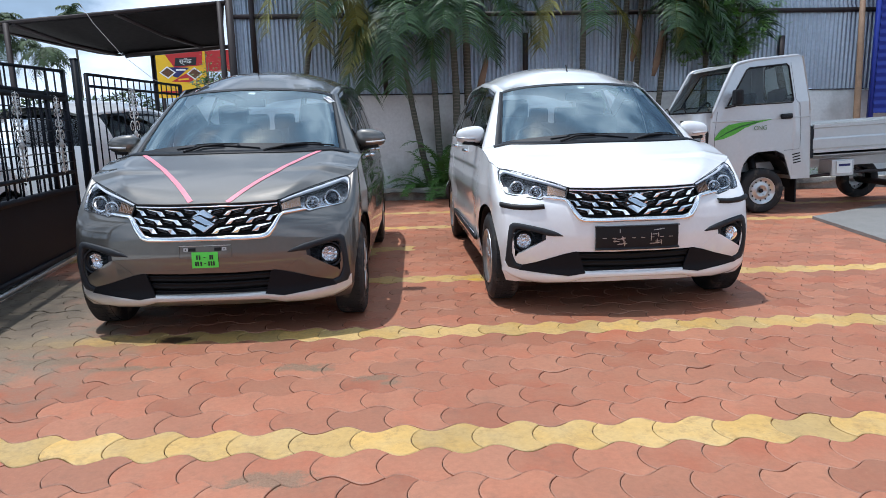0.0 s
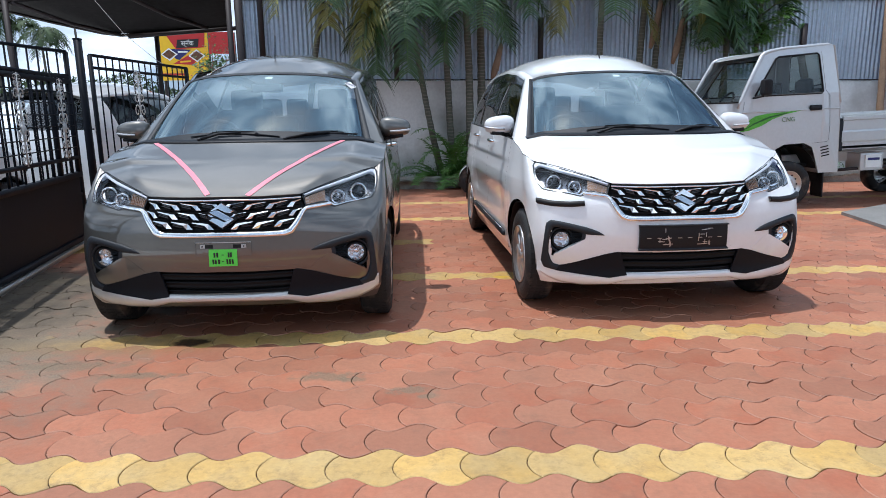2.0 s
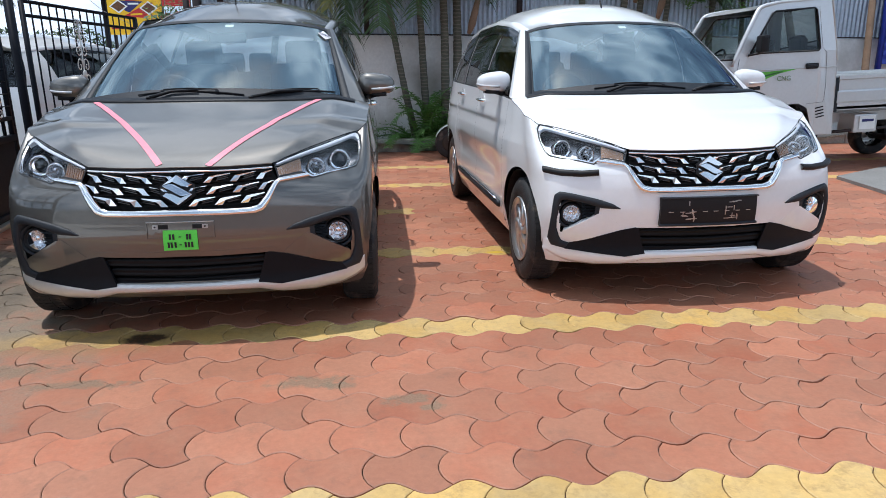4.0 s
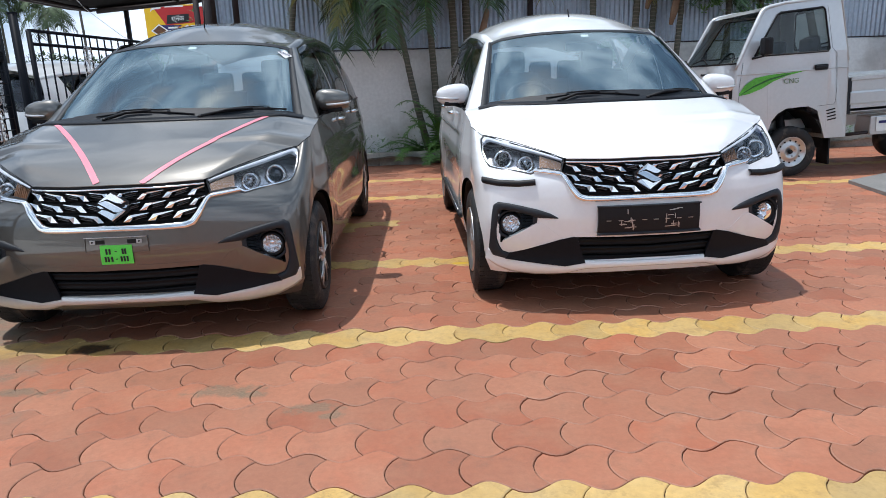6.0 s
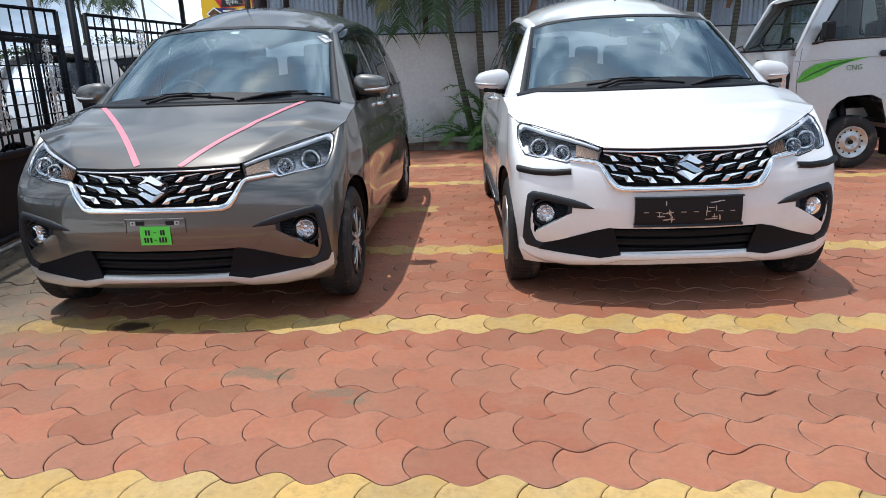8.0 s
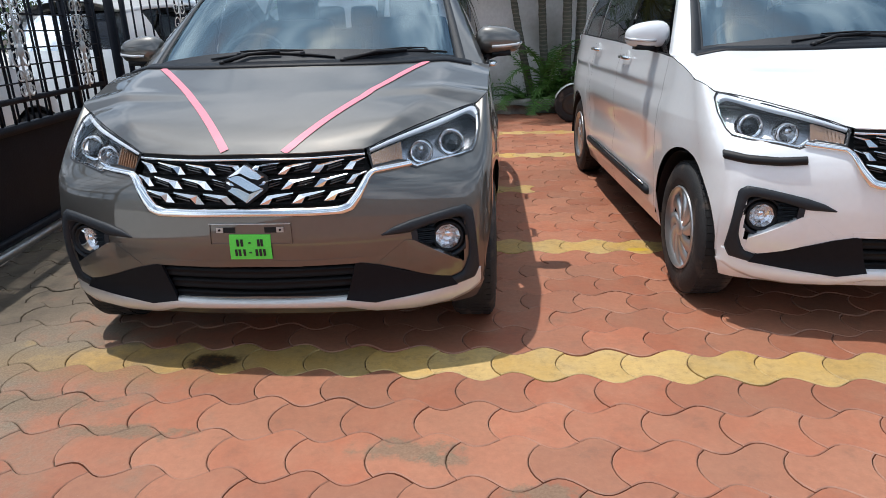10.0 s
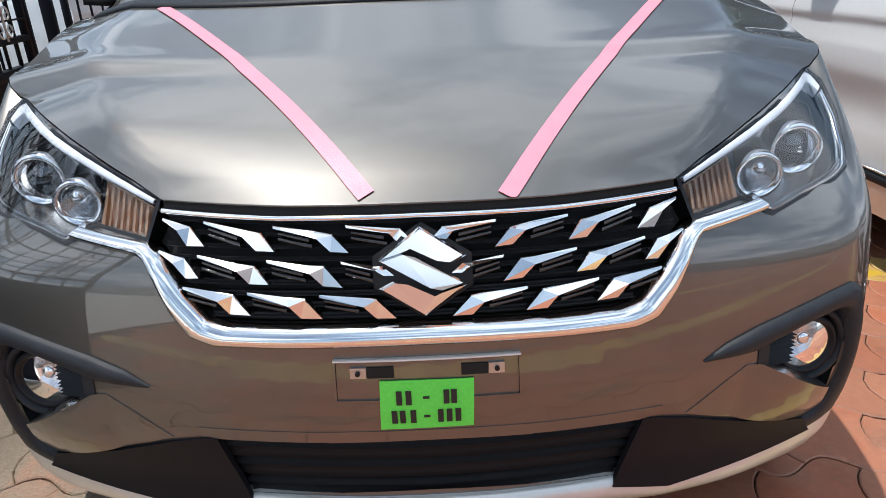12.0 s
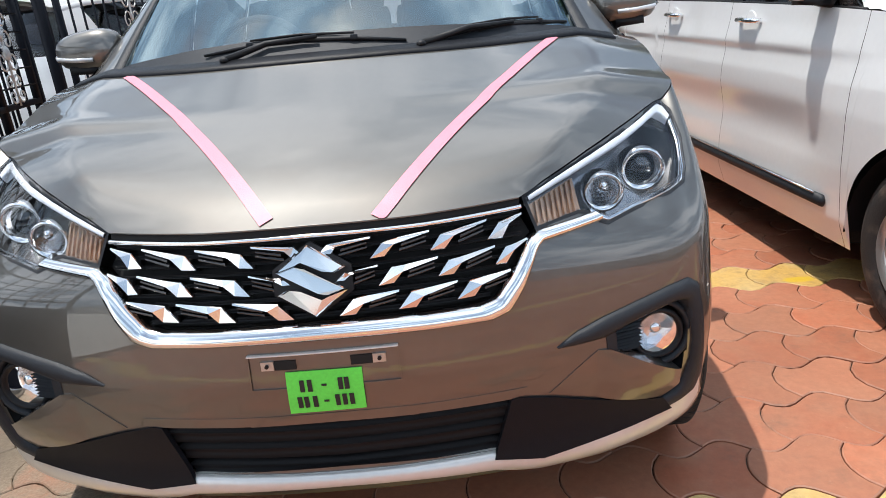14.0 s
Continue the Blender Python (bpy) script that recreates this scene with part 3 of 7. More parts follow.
def lamp_unit(car, side):
    """Headlamp: chrome-edged tray, projector, reflector, amber end and clear cover."""
    lamp = part("headlamp", nose_patch(shrink(LAMP, 0.004), -0.075, 0.0, side=side), M_TRAY, car, "clear headlamp with chrome brow")
    rim_in, rim_out = shrink(LAMP, 0.004), shrink(LAMP, -0.002)
    n = len(LAMP)
    rows = []
    for i in range(n + 1):
        a, b = rim_out[i % n], rim_in[i % n]
        rows.append([on_nose(*a, 0.001), on_nose(*b, 0.0015), on_nose(*b, -0.07)])
    v, f = grid(rows)
    if side < 0:
        v = [Vector((-p.x, p.y, p.z)) for p in v]
    part("bezel", (v, f), M_TRIM, lamp)
    # bright brow along the top, thin line along the bottom
    top = [(0.422, 0.81), (0.493, 0.836), (0.569, 0.859), (0.65, 0.881), (0.742, 0.907), (0.778, 0.916), (0.794, 0.908), (0.802, 0.89)]
    low = [(0.425, 0.803), (0.493, 0.825), (0.569, 0.847), (0.65, 0.867), (0.737, 0.892), (0.768, 0.9), (0.784, 0.894), (0.794, 0.882)]
    part("brow", strip_on_nose(top, low, 0.0015, 0.02, side=side), M_BROW, lamp)
    under_a = [(0.552, 0.772), (0.57, 0.759), (0.588, 0.749), (0.647, 0.762), (0.74, 0.774), (0.778, 0.783), (0.788, 0.8), (0.797, 0.84), (0.796, 0.88)]
    under_b = [(0.55, 0.764), (0.568, 0.75), (0.586, 0.742), (0.647, 0.754), (0.74, 0.765), (0.783, 0.774), (0.797, 0.797), (0.807, 0.84), (0.803, 0.886)]
    part("chrome_line", strip_on_nose(under_a, under_b, 0.001, 0.02, side=side), M_CHROME, lamp)
    part("indicator", nose_patch([(0.428, 0.798), (0.492, 0.82), (0.532, 0.832), (0.54, 0.77), (0.438, 0.758)], -0.02, 0.03, side=side), M_AMBER, lamp, "amber indicator")
    for k in range(8):
        x = 0.442 + k * 0.0115
        hi = 0.797 + (x - 0.43) * 0.33
        part("lens_rib", nose_patch([(x, hi), (x + 0.0045, hi + 0.0015), (x + 0.0065, 0.766), (x + 0.002, 0.765)], -0.012, 0.006, side=side), M_AMBER, lamp)
    for cx, cz, r, name, mat in ((0.722, 0.828, 0.05, "projector", M_GLOSS), (0.612, 0.806, 0.043, "reflector", M_REFLECT)):
        c = on_nose(cx, cz, -0.045)
        ring = lathe_y([(r * 0.72, -0.012), (r * 0.86, -0.022), (r, -0.02), (r * 1.04, 0.0), (r * 0.98, 0.03)], 28)
        v, f = ring
        v = [Vector(((p.x + c.x) * side, p.y + c.y, p.z + c.z)) for p in v]
        part("lamp_ring", (v, f), M_CHROME, lamp)
        if name == "projector":
            bm = ball(r * 0.74, (c.x * side, c.y + 0.01, c.z), (1, 0.7, 1))
            part("projector_lens", bm, M_PROJ, lamp)
        else:
            v, f = lathe_y([(0.0, 0.03), (r * 0.5, 0.022), (r * 0.98, -0.008)], 20)
            part("reflector", ([Vector(((p.x + c.x) * side, p.y + c.y, p.z + c.z)) for p in v], f), M_REFLECT, lamp)
            part("bulb_cap", ball(0.013, (c.x * side, c.y - 0.01, c.z + 0.012)), M_CHROME, lamp)
    cover = part("cover", nose_patch(shrink(LAMP, 0.003), 0.0065, 0.0, side=side), M_LENS, lamp)
    cover.visible_shadow = False


def lathe_y(profile, seg):
    """Turns (radius, y) pairs about the y axis; -y is the front."""
    rows = [[Vector((math.cos(k * math.tau / seg) * r, y, math.sin(k * math.tau / seg) * r)) for k in range(seg)] for r, y in profile]
    return grid(rows, close=True)


M_PROJ = material("projector_glass", (0.02, 0.025, 0.03), 0.03, 0.0, vary=0.05, coat=1.0)

WS_LOW = [(0.0, 0.70, 1.082), (0.35, 0.735, 1.072), (0.62, 0.83, 1.045), (0.71, 0.92, 1.032)]
WS_TOP = [(0.0, 1.43, 1.532), (0.3, 1.45, 1.524), (0.5, 1.49, 1.504), (0.592, 1.545, 1.478)]


def curve3(rows, t):
    n = len(rows) - 1
    d = t * n
    i = min(int(d), n - 1)
    p = [Vector(rows[max(0, min(n, i + k))]) for k in (-1, 0, 1, 2)]
    if i == 0:
        p[0] = Vector((-p[2].x, p[2].y, p[2].z)) if rows[0][0] == 0 else p[1] * 2 - p[2]
    u = d - i
    return 0.5 * ((2 * p[1]) + (p[2] - p[0]) * u + (2 * p[0] - 5 * p[1] + 4 * p[2] - p[3]) * u * u + (3 * p[1] - p[0] - 3 * p[2] + p[3]) * u ** 3)


def screen_point(s, t, out=0.0):
    """A point of the windscreen: s -1..1 across, t 0..1 up."""
    a, b = curve3(WS_LOW, abs(s)), curve3(WS_TOP, abs(s))
    p = a.lerp(b, t)
    p += Vector((0, -0.45, 0.75)) * (0.035 * math.sin(math.pi * t) * (1 - 0.4 * s * s))
    if s < 0:
        p.x = -p.x
    return p + Vector((0, -0.5, 0.8)) * out


ROOF_Y = [(1.43, 1.532), (1.5, 1.566), (1.6, 1.61), (1.75, 1.655), (1.9, 1.686), (2.3, 1.725), (2.9, 1.72), (3.5, 1.67), (3.95, 1.59)]
RAIL = [(1.545, 0.592, 1.478), (1.8, 0.625, 1.55), (2.2, 0.645, 1.588), (2.9, 0.645, 1.582), (3.5, 0.625, 1.545), (3.9, 0.6, 1.49)]


def rail(t):
    n = len(RAIL) - 1
    d = t * n
    i = min(int(d), n - 1)
    a, b = RAIL[i], RAIL[i + 1]
    return Vector((lerp(a[1], b[1], d - i), lerp(a[0], b[0], d - i), lerp(a[2], b[2], d - i)))


def belt(y):
    z = table(TOP_Y, y)
    return Vector((side_x(y, z) - 0.012, y, z))


def flank_glass(y0, y1, t0, t1, inset, side, n=8):
    """A side window between two stations of the belt and of the roof rail."""
    rows = []
    for i in range(n + 1):
        y = lerp(y0, y1, i / n)
        a, b = belt(y), rail(lerp(t0, t1, i / n)) + Vector((0.022, 0, -0.03))
        row = []
        for j in range(5):
            p = a.lerp(b, j / 4)
            p.x += 0.02 * math.sin(math.pi * j / 4) - inset
            row.append(Vector((p.x * side, p.y, p.z)))
        rows.append(row)
    v, f = grid(rows)
    return v, ([q[::-1] for q in f] if side > 0 else f)


def people_carrier(name, label, paint, at, alloy, side_trim):
    """A seven-seat people carrier with all its panels, lamps, glass and cabin."""
    car = thing(name, label, "car", "parked people carriers")
    holes = [shrink(LAMP, 0.004), shrink(mirrored(GRILLE), -0.008), shrink(FOG_HOLE, 0.004), shrink(mirrored(INTAKE), 0.006)]
    # skin panels
    v1, f1 = skin(0, 1.0, 170, 120, 1, holes)
    v2, f2 = skin(0, 1.0, 170, 120, -1, holes)
    part("front_bumper", join((v1, f1), (v2, f2)), paint, car)
    for side in (-1, 1):
        part("wing", skin(1.0, 1.577, 56, 72, side), paint, car)
        part("front_door", skin(1.58, 2.597, 20, 72, side), paint, car)
        part("rear_door", skin(2.6, 3.427, 30, 72, side), paint, car)
        part("rear_quarter", skin(3.43, 4.62, 44, 72, side), paint, car)
    # near-black shell added behind the gaps and under the floor, for their shade
    rows = []
    for y, w, lo, hi in ((0.22, 0.5, 0.24, 0.62), (0.5, 0.52, 0.23, 0.85), (0.95, 0.6, 0.2, 1.0), (1.0, 0.8, 0.2, 1.03), (2.9, 0.82, 0.2, 1.03), (2.95, 0.6, 0.2, 1.03), (3.7, 0.6, 0.22, 1.05), (3.98, 0.7, 0.3, 1.05)):
        rows.append([Vector(p) for p in ((-w, y, lo), (w, y, lo), (w, y, hi), (-w, y, hi))])
    v, f = grid(rows, close=True)
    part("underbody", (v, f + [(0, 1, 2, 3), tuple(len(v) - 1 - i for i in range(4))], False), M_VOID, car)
    # unseen dark panel added to stop sun leaking down through the nose
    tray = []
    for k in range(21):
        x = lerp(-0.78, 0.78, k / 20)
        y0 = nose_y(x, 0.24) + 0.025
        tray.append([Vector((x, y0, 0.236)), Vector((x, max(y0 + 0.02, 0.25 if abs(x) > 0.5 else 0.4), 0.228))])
    part("light_stop_tray", grid(tray), M_VOID, car)
    for side in (-1, 1):
        for ya in (AXLE_F, AXLE_R):
            rows = []
            for k in range(17):
                a = math.pi * k / 16
                rows.append([Vector((xx * side, ya + math.cos(a) * 0.37, AXLE_Z - 0.03 + math.sin(a) * 0.38)) for xx in (0.55, 0.872 if ya == AXLE_R or k < 9 else 0.80)])
            part("wheel_arch", grid(rows), M_BLACK, car)
    # bonnet
    edge = []
    us = [u / 200 for u in range(0, 201)] + [1 + k / 60 for k in range(1, 36)]
    for u in us:
        point, lo, hi, x0 = column(u)
        p = point(hi)
        if p.x >= 0.404 and p.y < 0.93:
            edge.append(p)
    run = [0.0]
    for a, b in zip(edge, edge[1:]):
        run.append(run[-1] + max(1e-6, (b - a).length))
    rows = []
    nv, nt = 30, 22
    for i in range(nv + 1):
        v_ = i / nv
        want, j = v_ * run[-1], 0
        while j < len(edge) - 2 and run[j + 1] < want:
            j += 1
        e = edge[j].lerp(edge[j + 1], min(1.0, (want - run[j]) / (run[j + 1] - run[j])))
        cy = lerp(0.058, 0.69, v_)
        c = Vector((0, cy, BONNET_Z[0] * cy ** 3 + BONNET_Z[1] * cy ** 2 + BONNET_Z[2] * cy + BONNET_Z[3]))
        row = []
        for j in range(nt + 1):
            t = j / nt
            p = Vector((e.x * t, lerp(c.y, e.y, t ** 2.2), lerp(c.z, e.z, t ** 2.6)))
            if v_ == 0:
                p = Vector((e.x * t, nose_y(e.x * t, 0.8) - 0.006, table(TOP_X, e.x * t) + 0.003))
            ct = 0.97 - 0.2 * math.sin(math.pi * min(1.0, v_ * 1.15) * 0.62)
            d = (t - ct) / (1 - ct) if t > ct else (t - ct) / ct
            crease = 0.021 * min(1, v_ * 4) * ((1 - d) ** 1.3 if d > 0 else max(0.0, 1 + d * 1.6) ** 2)
            p.z += crease + 0.004
            row.append(p)
        rows.append(row)
    full = [[Vector((-p.x, p.y, p.z)) for p in r[:0:-1]] + r for r in rows]
    lip_row = [p + Vector((0, 0.01, -0.006)) for p in full[0]]
    near_row = [a.lerp(b, 0.08) for a, b in zip(full[0], full[1])]
    v, f = grid([lip_row, full[0], near_row] + full[1:])
    part("bonnet", (v, [q[::-1] for q in f]), paint, car)
    up = Vector((0, 0, 1))
    cowl = [[p + up * 0.0005 for p in full[-3]], [p + up * 0.005 for p in full[-3]], [p + up * 0.0045 for p in full[-2]], [p + up * 0.005 for p in full[-1]], [p + up * 0.004 + Vector((0, 0.02, 0)) for p in full[-1]]]
    v, f = grid([r[2:-2] for r in cowl])
    part("cowl", (v, [q[::-1] for q in f]), M_WING, car)
    # windscreen, frit band, pillars, roof
    def rows_screen(s0, s1, t0, t1, ns, nt_, out):
        return [[screen_point(lerp(s0, s1, j / ns), lerp(t0, t1, i / nt_), out) for j in range(ns + 1)] for i in range(nt_ + 1)]
    ws = part("windscreen", grid(rows_screen(-0.975, 0.975, 0.0, 0.97, 24, 12, 0.0)), M_SCREEN, car)
    ws.visible_shadow = False
    frit = join(grid(rows_screen(-1, -0.955, 0, 1, 2, 12, 0.003)), grid(rows_screen(0.955, 1, 0, 1, 2, 12, 0.003)), grid(rows_screen(-1, 1, 0.955, 1, 24, 1, 0.003)), grid(rows_screen(-1, 1, -0.07, 0.1, 24, 2, 0.003)))
    part("windscreen_surround", frit, M_TRIM, car)
    for side in (-1, 1):
        rows = []
        for i in range(15):
            t = i / 14
            a = screen_point(1.0, t, 0.002)
            y = lerp(0.97, 1.62, t)
            b = lerp(0.0, 1.0, t)
            q = belt(1.02).lerp(rail(0.06) + Vector((0.03, 0, -0.012)), t)
            mid = a.lerp(q, 0.5) + Vector((0.006, -0.003, 0.002))
            rows.append([Vector((p.x * side, p.y, p.z)) for p in (a + Vector((-0.004, 0.012, -0.01)), a, a.lerp(mid, 0.6), mid, q.lerp(mid, 0.4), q, q + Vector((-0.03, 0.015, 0)))])
        for nm, lo, hi, mat in (("screen_moulding", 0, 3, M_TRIM), ("front_pillar", 2, 7, paint)):
            v, f = grid([r[lo:hi] for r in rows])
            part(nm, (v, [q[::-1] for q in f] if side > 0 else f), mat, car)
    rows = []
    for i in range(25):
        zc = table(ROOF_Y, lerp(1.43, 3.95, i / 24))
        row = []
        for j in range(15):
            t = j / 14
            yy = lerp(screen_point(t, 1.0).y, 3.95, i / 24)
            r = rail(max(0.0, min(1.0, (yy - 1.545) / (3.9 - 1.545))))
            zz = lerp(zc, r.z, t ** 2.4) - (0.008 * math.exp(-((t - 0.86) / 0.04) ** 2))
            x = r.x * t
            if i == 0:
                p = screen_point(t, 1.0, 0.003)
                x, yy, zz = p.x, p.y, p.z
            row.append(Vector((x, yy, zz)))
        rows.append(row)
    full = [[Vector((-p.x, p.y, p.z)) for p in r[:0:-1]] + r for r in rows]
    part("roof", grid(full), paint, car)
    for side in (-1, 1):
        rows = []
        for i in range(25):
            p = rail(i / 24)
            rows.append([Vector(((p.x + dx) * side, p.y, p.z + dz)) for dx, dz in ((-0.02, 0.006), (0.0, 0.003), (0.018, -0.012), (0.028, -0.036), (0.022, -0.05), (-0.02, -0.05))])
        v, f = grid(rows)
        part("roof_rail", (v, f[:] if side < 0 else [q[::-1] for q in f]), paint, car)
        for nm, y0, y1, t0, t1 in (("front_window", 1.06, 1.93, 0.06, 0.27), ("rear_window", 1.99, 2.82, 0.30, 0.58), ("quarter_window", 2.88, 3.55, 0.61, 0.86)):
            g = part(nm, flank_glass(y0, y1, t0, t1, 0.006, side), M_SIDEGLASS, car)
            g.visible_shadow = False
        for y0, y1, t0, t1 in ((1.92, 2.0, 0.265, 0.305), (2.81, 2.89, 0.575, 0.615)):
            part("pillar_cover", flank_glass(y0, y1, t0, t1, -0.002, side, 2), M_GLOSS, car)
        part("rear_pillar", flank_glass(3.54, 4.06, 0.855, 1.0, 0.0, side, 4), paint, car)
        part("window_sill", tube([belt(1.0 + k * 0.1) * 1.0 + Vector((0.004, 0, 0)) if side > 0 else Vector((-(belt(1.0 + k * 0.1).x + 0.004), 1.0 + k * 0.1, belt(1.0 + k * 0.1).z)) for k in range(26)], 0.008, 6), M_BLACK, car)
        # rain deflector over the doors
        rows = []
        for i in range(13):
            p = rail(lerp(0.05, 0.57, i / 12))
            rows.append([Vector(((p.x + a) * side, p.y, p.z + b)) for a, b in ((0.026, -0.03), (0.05, -0.05), (0.056, -0.095))])
        part("rain_deflector", grid(rows), M_GLOSS, car)
    # tail
    rows = []
    for z, y in ((0.25, 4.05), (0.5, 4.12), (0.8, 4.12), (1.1, 4.07), (1.3, 4.02), (1.46, 3.95)):
        w = 0.78 if z < 1.1 else lerp(0.78, 0.6, (z - 1.1) / 0.36)
        rows.append([Vector((w * s, y - 0.12 * abs(s) ** 3, z)) for s in (-1, -0.8, -0.5, 0, 0.5, 0.8, 1)])
    part("tailgate", grid(rows[:4]), paint, car)
    rg = part("rear_screen", grid(rows[3:]), M_LENS, car)
    rg.visible_shadow = False
    # grille, its near-black backing coloured for the shade inside
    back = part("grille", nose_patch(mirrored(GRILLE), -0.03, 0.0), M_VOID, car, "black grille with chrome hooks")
    for r in range(9):
        z = 0.645 + r * 0.0175
        w = 0.33 + 0.075 * min(1, (z - 0.64) / 0.1)
        part("grille_rib", strip_on_nose([(0.0, z + 0.003), (w, z + 0.005)], [(0.0, z - 0.003), (w, z - 0.001)], -0.012, 0.012, 20, both=True), M_BLACK, back)
    for bit in GRILLE_BITS:
        for side in (-1, 1):
            part("chrome_hook", grille_bit(bit, side), M_CHROME, back)
            c, tip = Vector(bit[2]), Vector(bit[4])
            if tip.x - c.x > 0.04:
                for drop, near in ((0.013, 0.12), (0.021, 0.05)):
                    p, q = c.lerp(tip, near) - Vector((0, drop)), c.lerp(tip, 0.92) - Vector((0, drop - 0.004))
                    part("fin", strip_on_nose([(p.x, p.y + 0.0028), (q.x, q.y + 0.0018)], [(p.x, p.y - 0.0028), (q.x, q.y - 0.0018)], 0.001, 0.012, 6, side=side), M_GLOSS, back)
    part("grille_frame", strip_on_nose([(0.0, 0.632), (0.212, 0.63), (0.307, 0.632), (0.341, 0.641), (0.374, 0.68), (0.412, 0.74), (0.435, 0.752), (0.553, 0.763)], [(0.0, 0.6), (0.225, 0.598), (0.331, 0.6), (0.368, 0.613), (0.396, 0.652), (0.429, 0.718), (0.441, 0.729), (0.568, 0.744)], 0.014, 0.03, 50, both=True, slant=0.9), M_CHROME, back, "bright chrome grille surround")
    part("grille_bar", strip_on_nose([(0.0, 0.797), (0.22, 0.795), (0.404, 0.799)], [(0.0, 0.788), (0.22, 0.786), (0.406, 0.79)], 0.008, 0.02, 30, both=True), M_CHROME, back)
    # near-black strip laid over the bonnet gap in place of its shade
    part("bonnet_gap", strip_on_nose([(0.0, 0.812), (0.22, 0.81), (0.404, 0.814)], [(0.0, 0.796), (0.22, 0.794), (0.404, 0.798)], 0.003, 0.02, 30, both=True), M_VOID, car)
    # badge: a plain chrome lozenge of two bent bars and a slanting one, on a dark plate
    part("badge_plate", nose_patch([(0.0, 0.783), (0.075, 0.736), (0.06, 0.712), (0.076, 0.69), (0.0, 0.642), (-0.075, 0.69), (-0.06, 0.712), (-0.075, 0.736)], 0.004, 0.03), M_BLACK, back)
    hook = [(-0.066, 0.019), (-0.002, 0.064), (0.066, 0.021), (0.045, 0.011), (0.024, 0.014), (-0.019, 0.034), (-0.031, 0.029)]
    band = [(-0.066, 0.018), (-0.031, 0.028), (-0.012, 0.024), (0.066, -0.018), (0.031, -0.028), (0.012, -0.024)]
    for poly in (hook, band, [(-x, -z) for x, z in hook]):
        poly = [(x, z + 0.7125) for x, z in poly]
        n = len(poly)
        c = (sum(p[0] for p in poly) / n, sum(p[1] for p in poly) / n)
        tiers = [[on_nose(*p, 0.004) for p in poly], [on_nose(*p, 0.018) for p in poly], [on_nose(lerp(p[0], c[0], 0.1), lerp(p[1], c[1], 0.1), 0.023) for p in poly]]
        v, f = grid(tiers, close=True)
        part("badge_bar", (v, f + [tuple(range(2 * n, 3 * n))], False), M_CHROME, back)
    # lamps
    for side in (-1, 1):
        lamp_unit(car, side)
    # fog lamp bays
    for side in (-1, 1):
        bay = part("fog_lamp_bay", nose_patch(FOG_HOLE, -0.065, 0.0, side=side), M_BLACK, car)
        part("bay_trim", strip_on_nose([(0.458, 0.517), (0.5, 0.541), (0.56, 0.561), (0.64, 0.579), (0.705, 0.592), (0.755, 0.598), (0.78, 0.58), (0.789, 0.52), (0.797, 0.43), (0.803, 0.345), (0.786, 0.305), (0.69, 0.281)],
                                    [(0.461, 0.513), (0.556, 0.518), (0.615, 0.536), (0.667, 0.549), (0.722, 0.558), (0.746, 0.555), (0.757, 0.53), (0.768, 0.45), (0.766, 0.4), (0.752, 0.358), (0.738, 0.333), (0.69, 0.318)], 0.012, 0.06, 60, side=side, fade_in=0.12), M_TRIM, car)
        part("bay_edge", nose_patch([(0.56, 0.548), (0.582, 0.552), (0.588, 0.474), (0.566, 0.484)], 0.002, 0.03, side=side), M_TRIM, car)
        part("lower_wing", nose_patch([(0.316, 0.27), (0.36, 0.413), (0.378, 0.416), (0.45, 0.4), (0.56, 0.363), (0.7, 0.324), (0.72, 0.288), (0.562, 0.27), (0.42, 0.256)], 0.003, 0.012, side=side, slope=-0.09, level=0.42), M_WING, car)
        for r in range(5):
            z = 0.47 + r * 0.016
            part("bay_rib", strip_on_nose([(0.58, z + 0.004), (0.65, z + 0.004)], [(0.58, z - 0.003), (0.65, z - 0.003)], -0.02, 0.01, 6, side=side), M_TRIM, bay)
        part("blade", nose_patch([(0.44, 0.41), (0.5, 0.46), (0.545, 0.492), (0.572, 0.488), (0.735, 0.394), (0.738, 0.35), (0.694, 0.327), (0.559, 0.366)], 0.0015, 0.03, side=side, dome=(0.665, 0.41, 0.118, 0.02)), paint, car)
        c = on_nose(0.682, 0.497, 0.0)
        tilt = Vector((0.12 * side, -1, 0.06)).to_track_quat("-Y", "Z").to_matrix()
        fog = part("fog_lamp", lathe_y([(0.066, 0.05), (0.06, 0.0), (0.054, -0.01), (0.049, -0.008), (0.047, 0.01)], 32), M_BLACK, car, "round fog lamp")
        fog.matrix_basis = Matrix.Translation(((c.x + 0.008) * side, c.y + 0.036, 0.477)) @ tilt.to_4x4()
        part("bezel", lathe_y([(0.084, 0.05), (0.082, 0.012), (0.076, -0.006), (0.068, -0.008), (0.064, 0.01)], 32), M_TRIM, fog)
        part("reflector", (*lathe_y([(0.0, 0.028), (0.02, 0.023), (0.034, 0.013), (0.047, 0.0)], 9), False), M_CLEARREF, fog)
        part("bulb_cap", ball(0.014, (0, 0.01, 0.008), (1, 0.6, 1)), M_CHROME, fog)
        fg = part("lens", lathe_y([(0.0, -0.013), (0.03, -0.01), (0.047, -0.003)], 24), M_LENS, fog)
        fg.visible_shadow = False
    # lower intake, the shade at its back put in as near-black
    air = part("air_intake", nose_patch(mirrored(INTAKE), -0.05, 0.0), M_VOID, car)
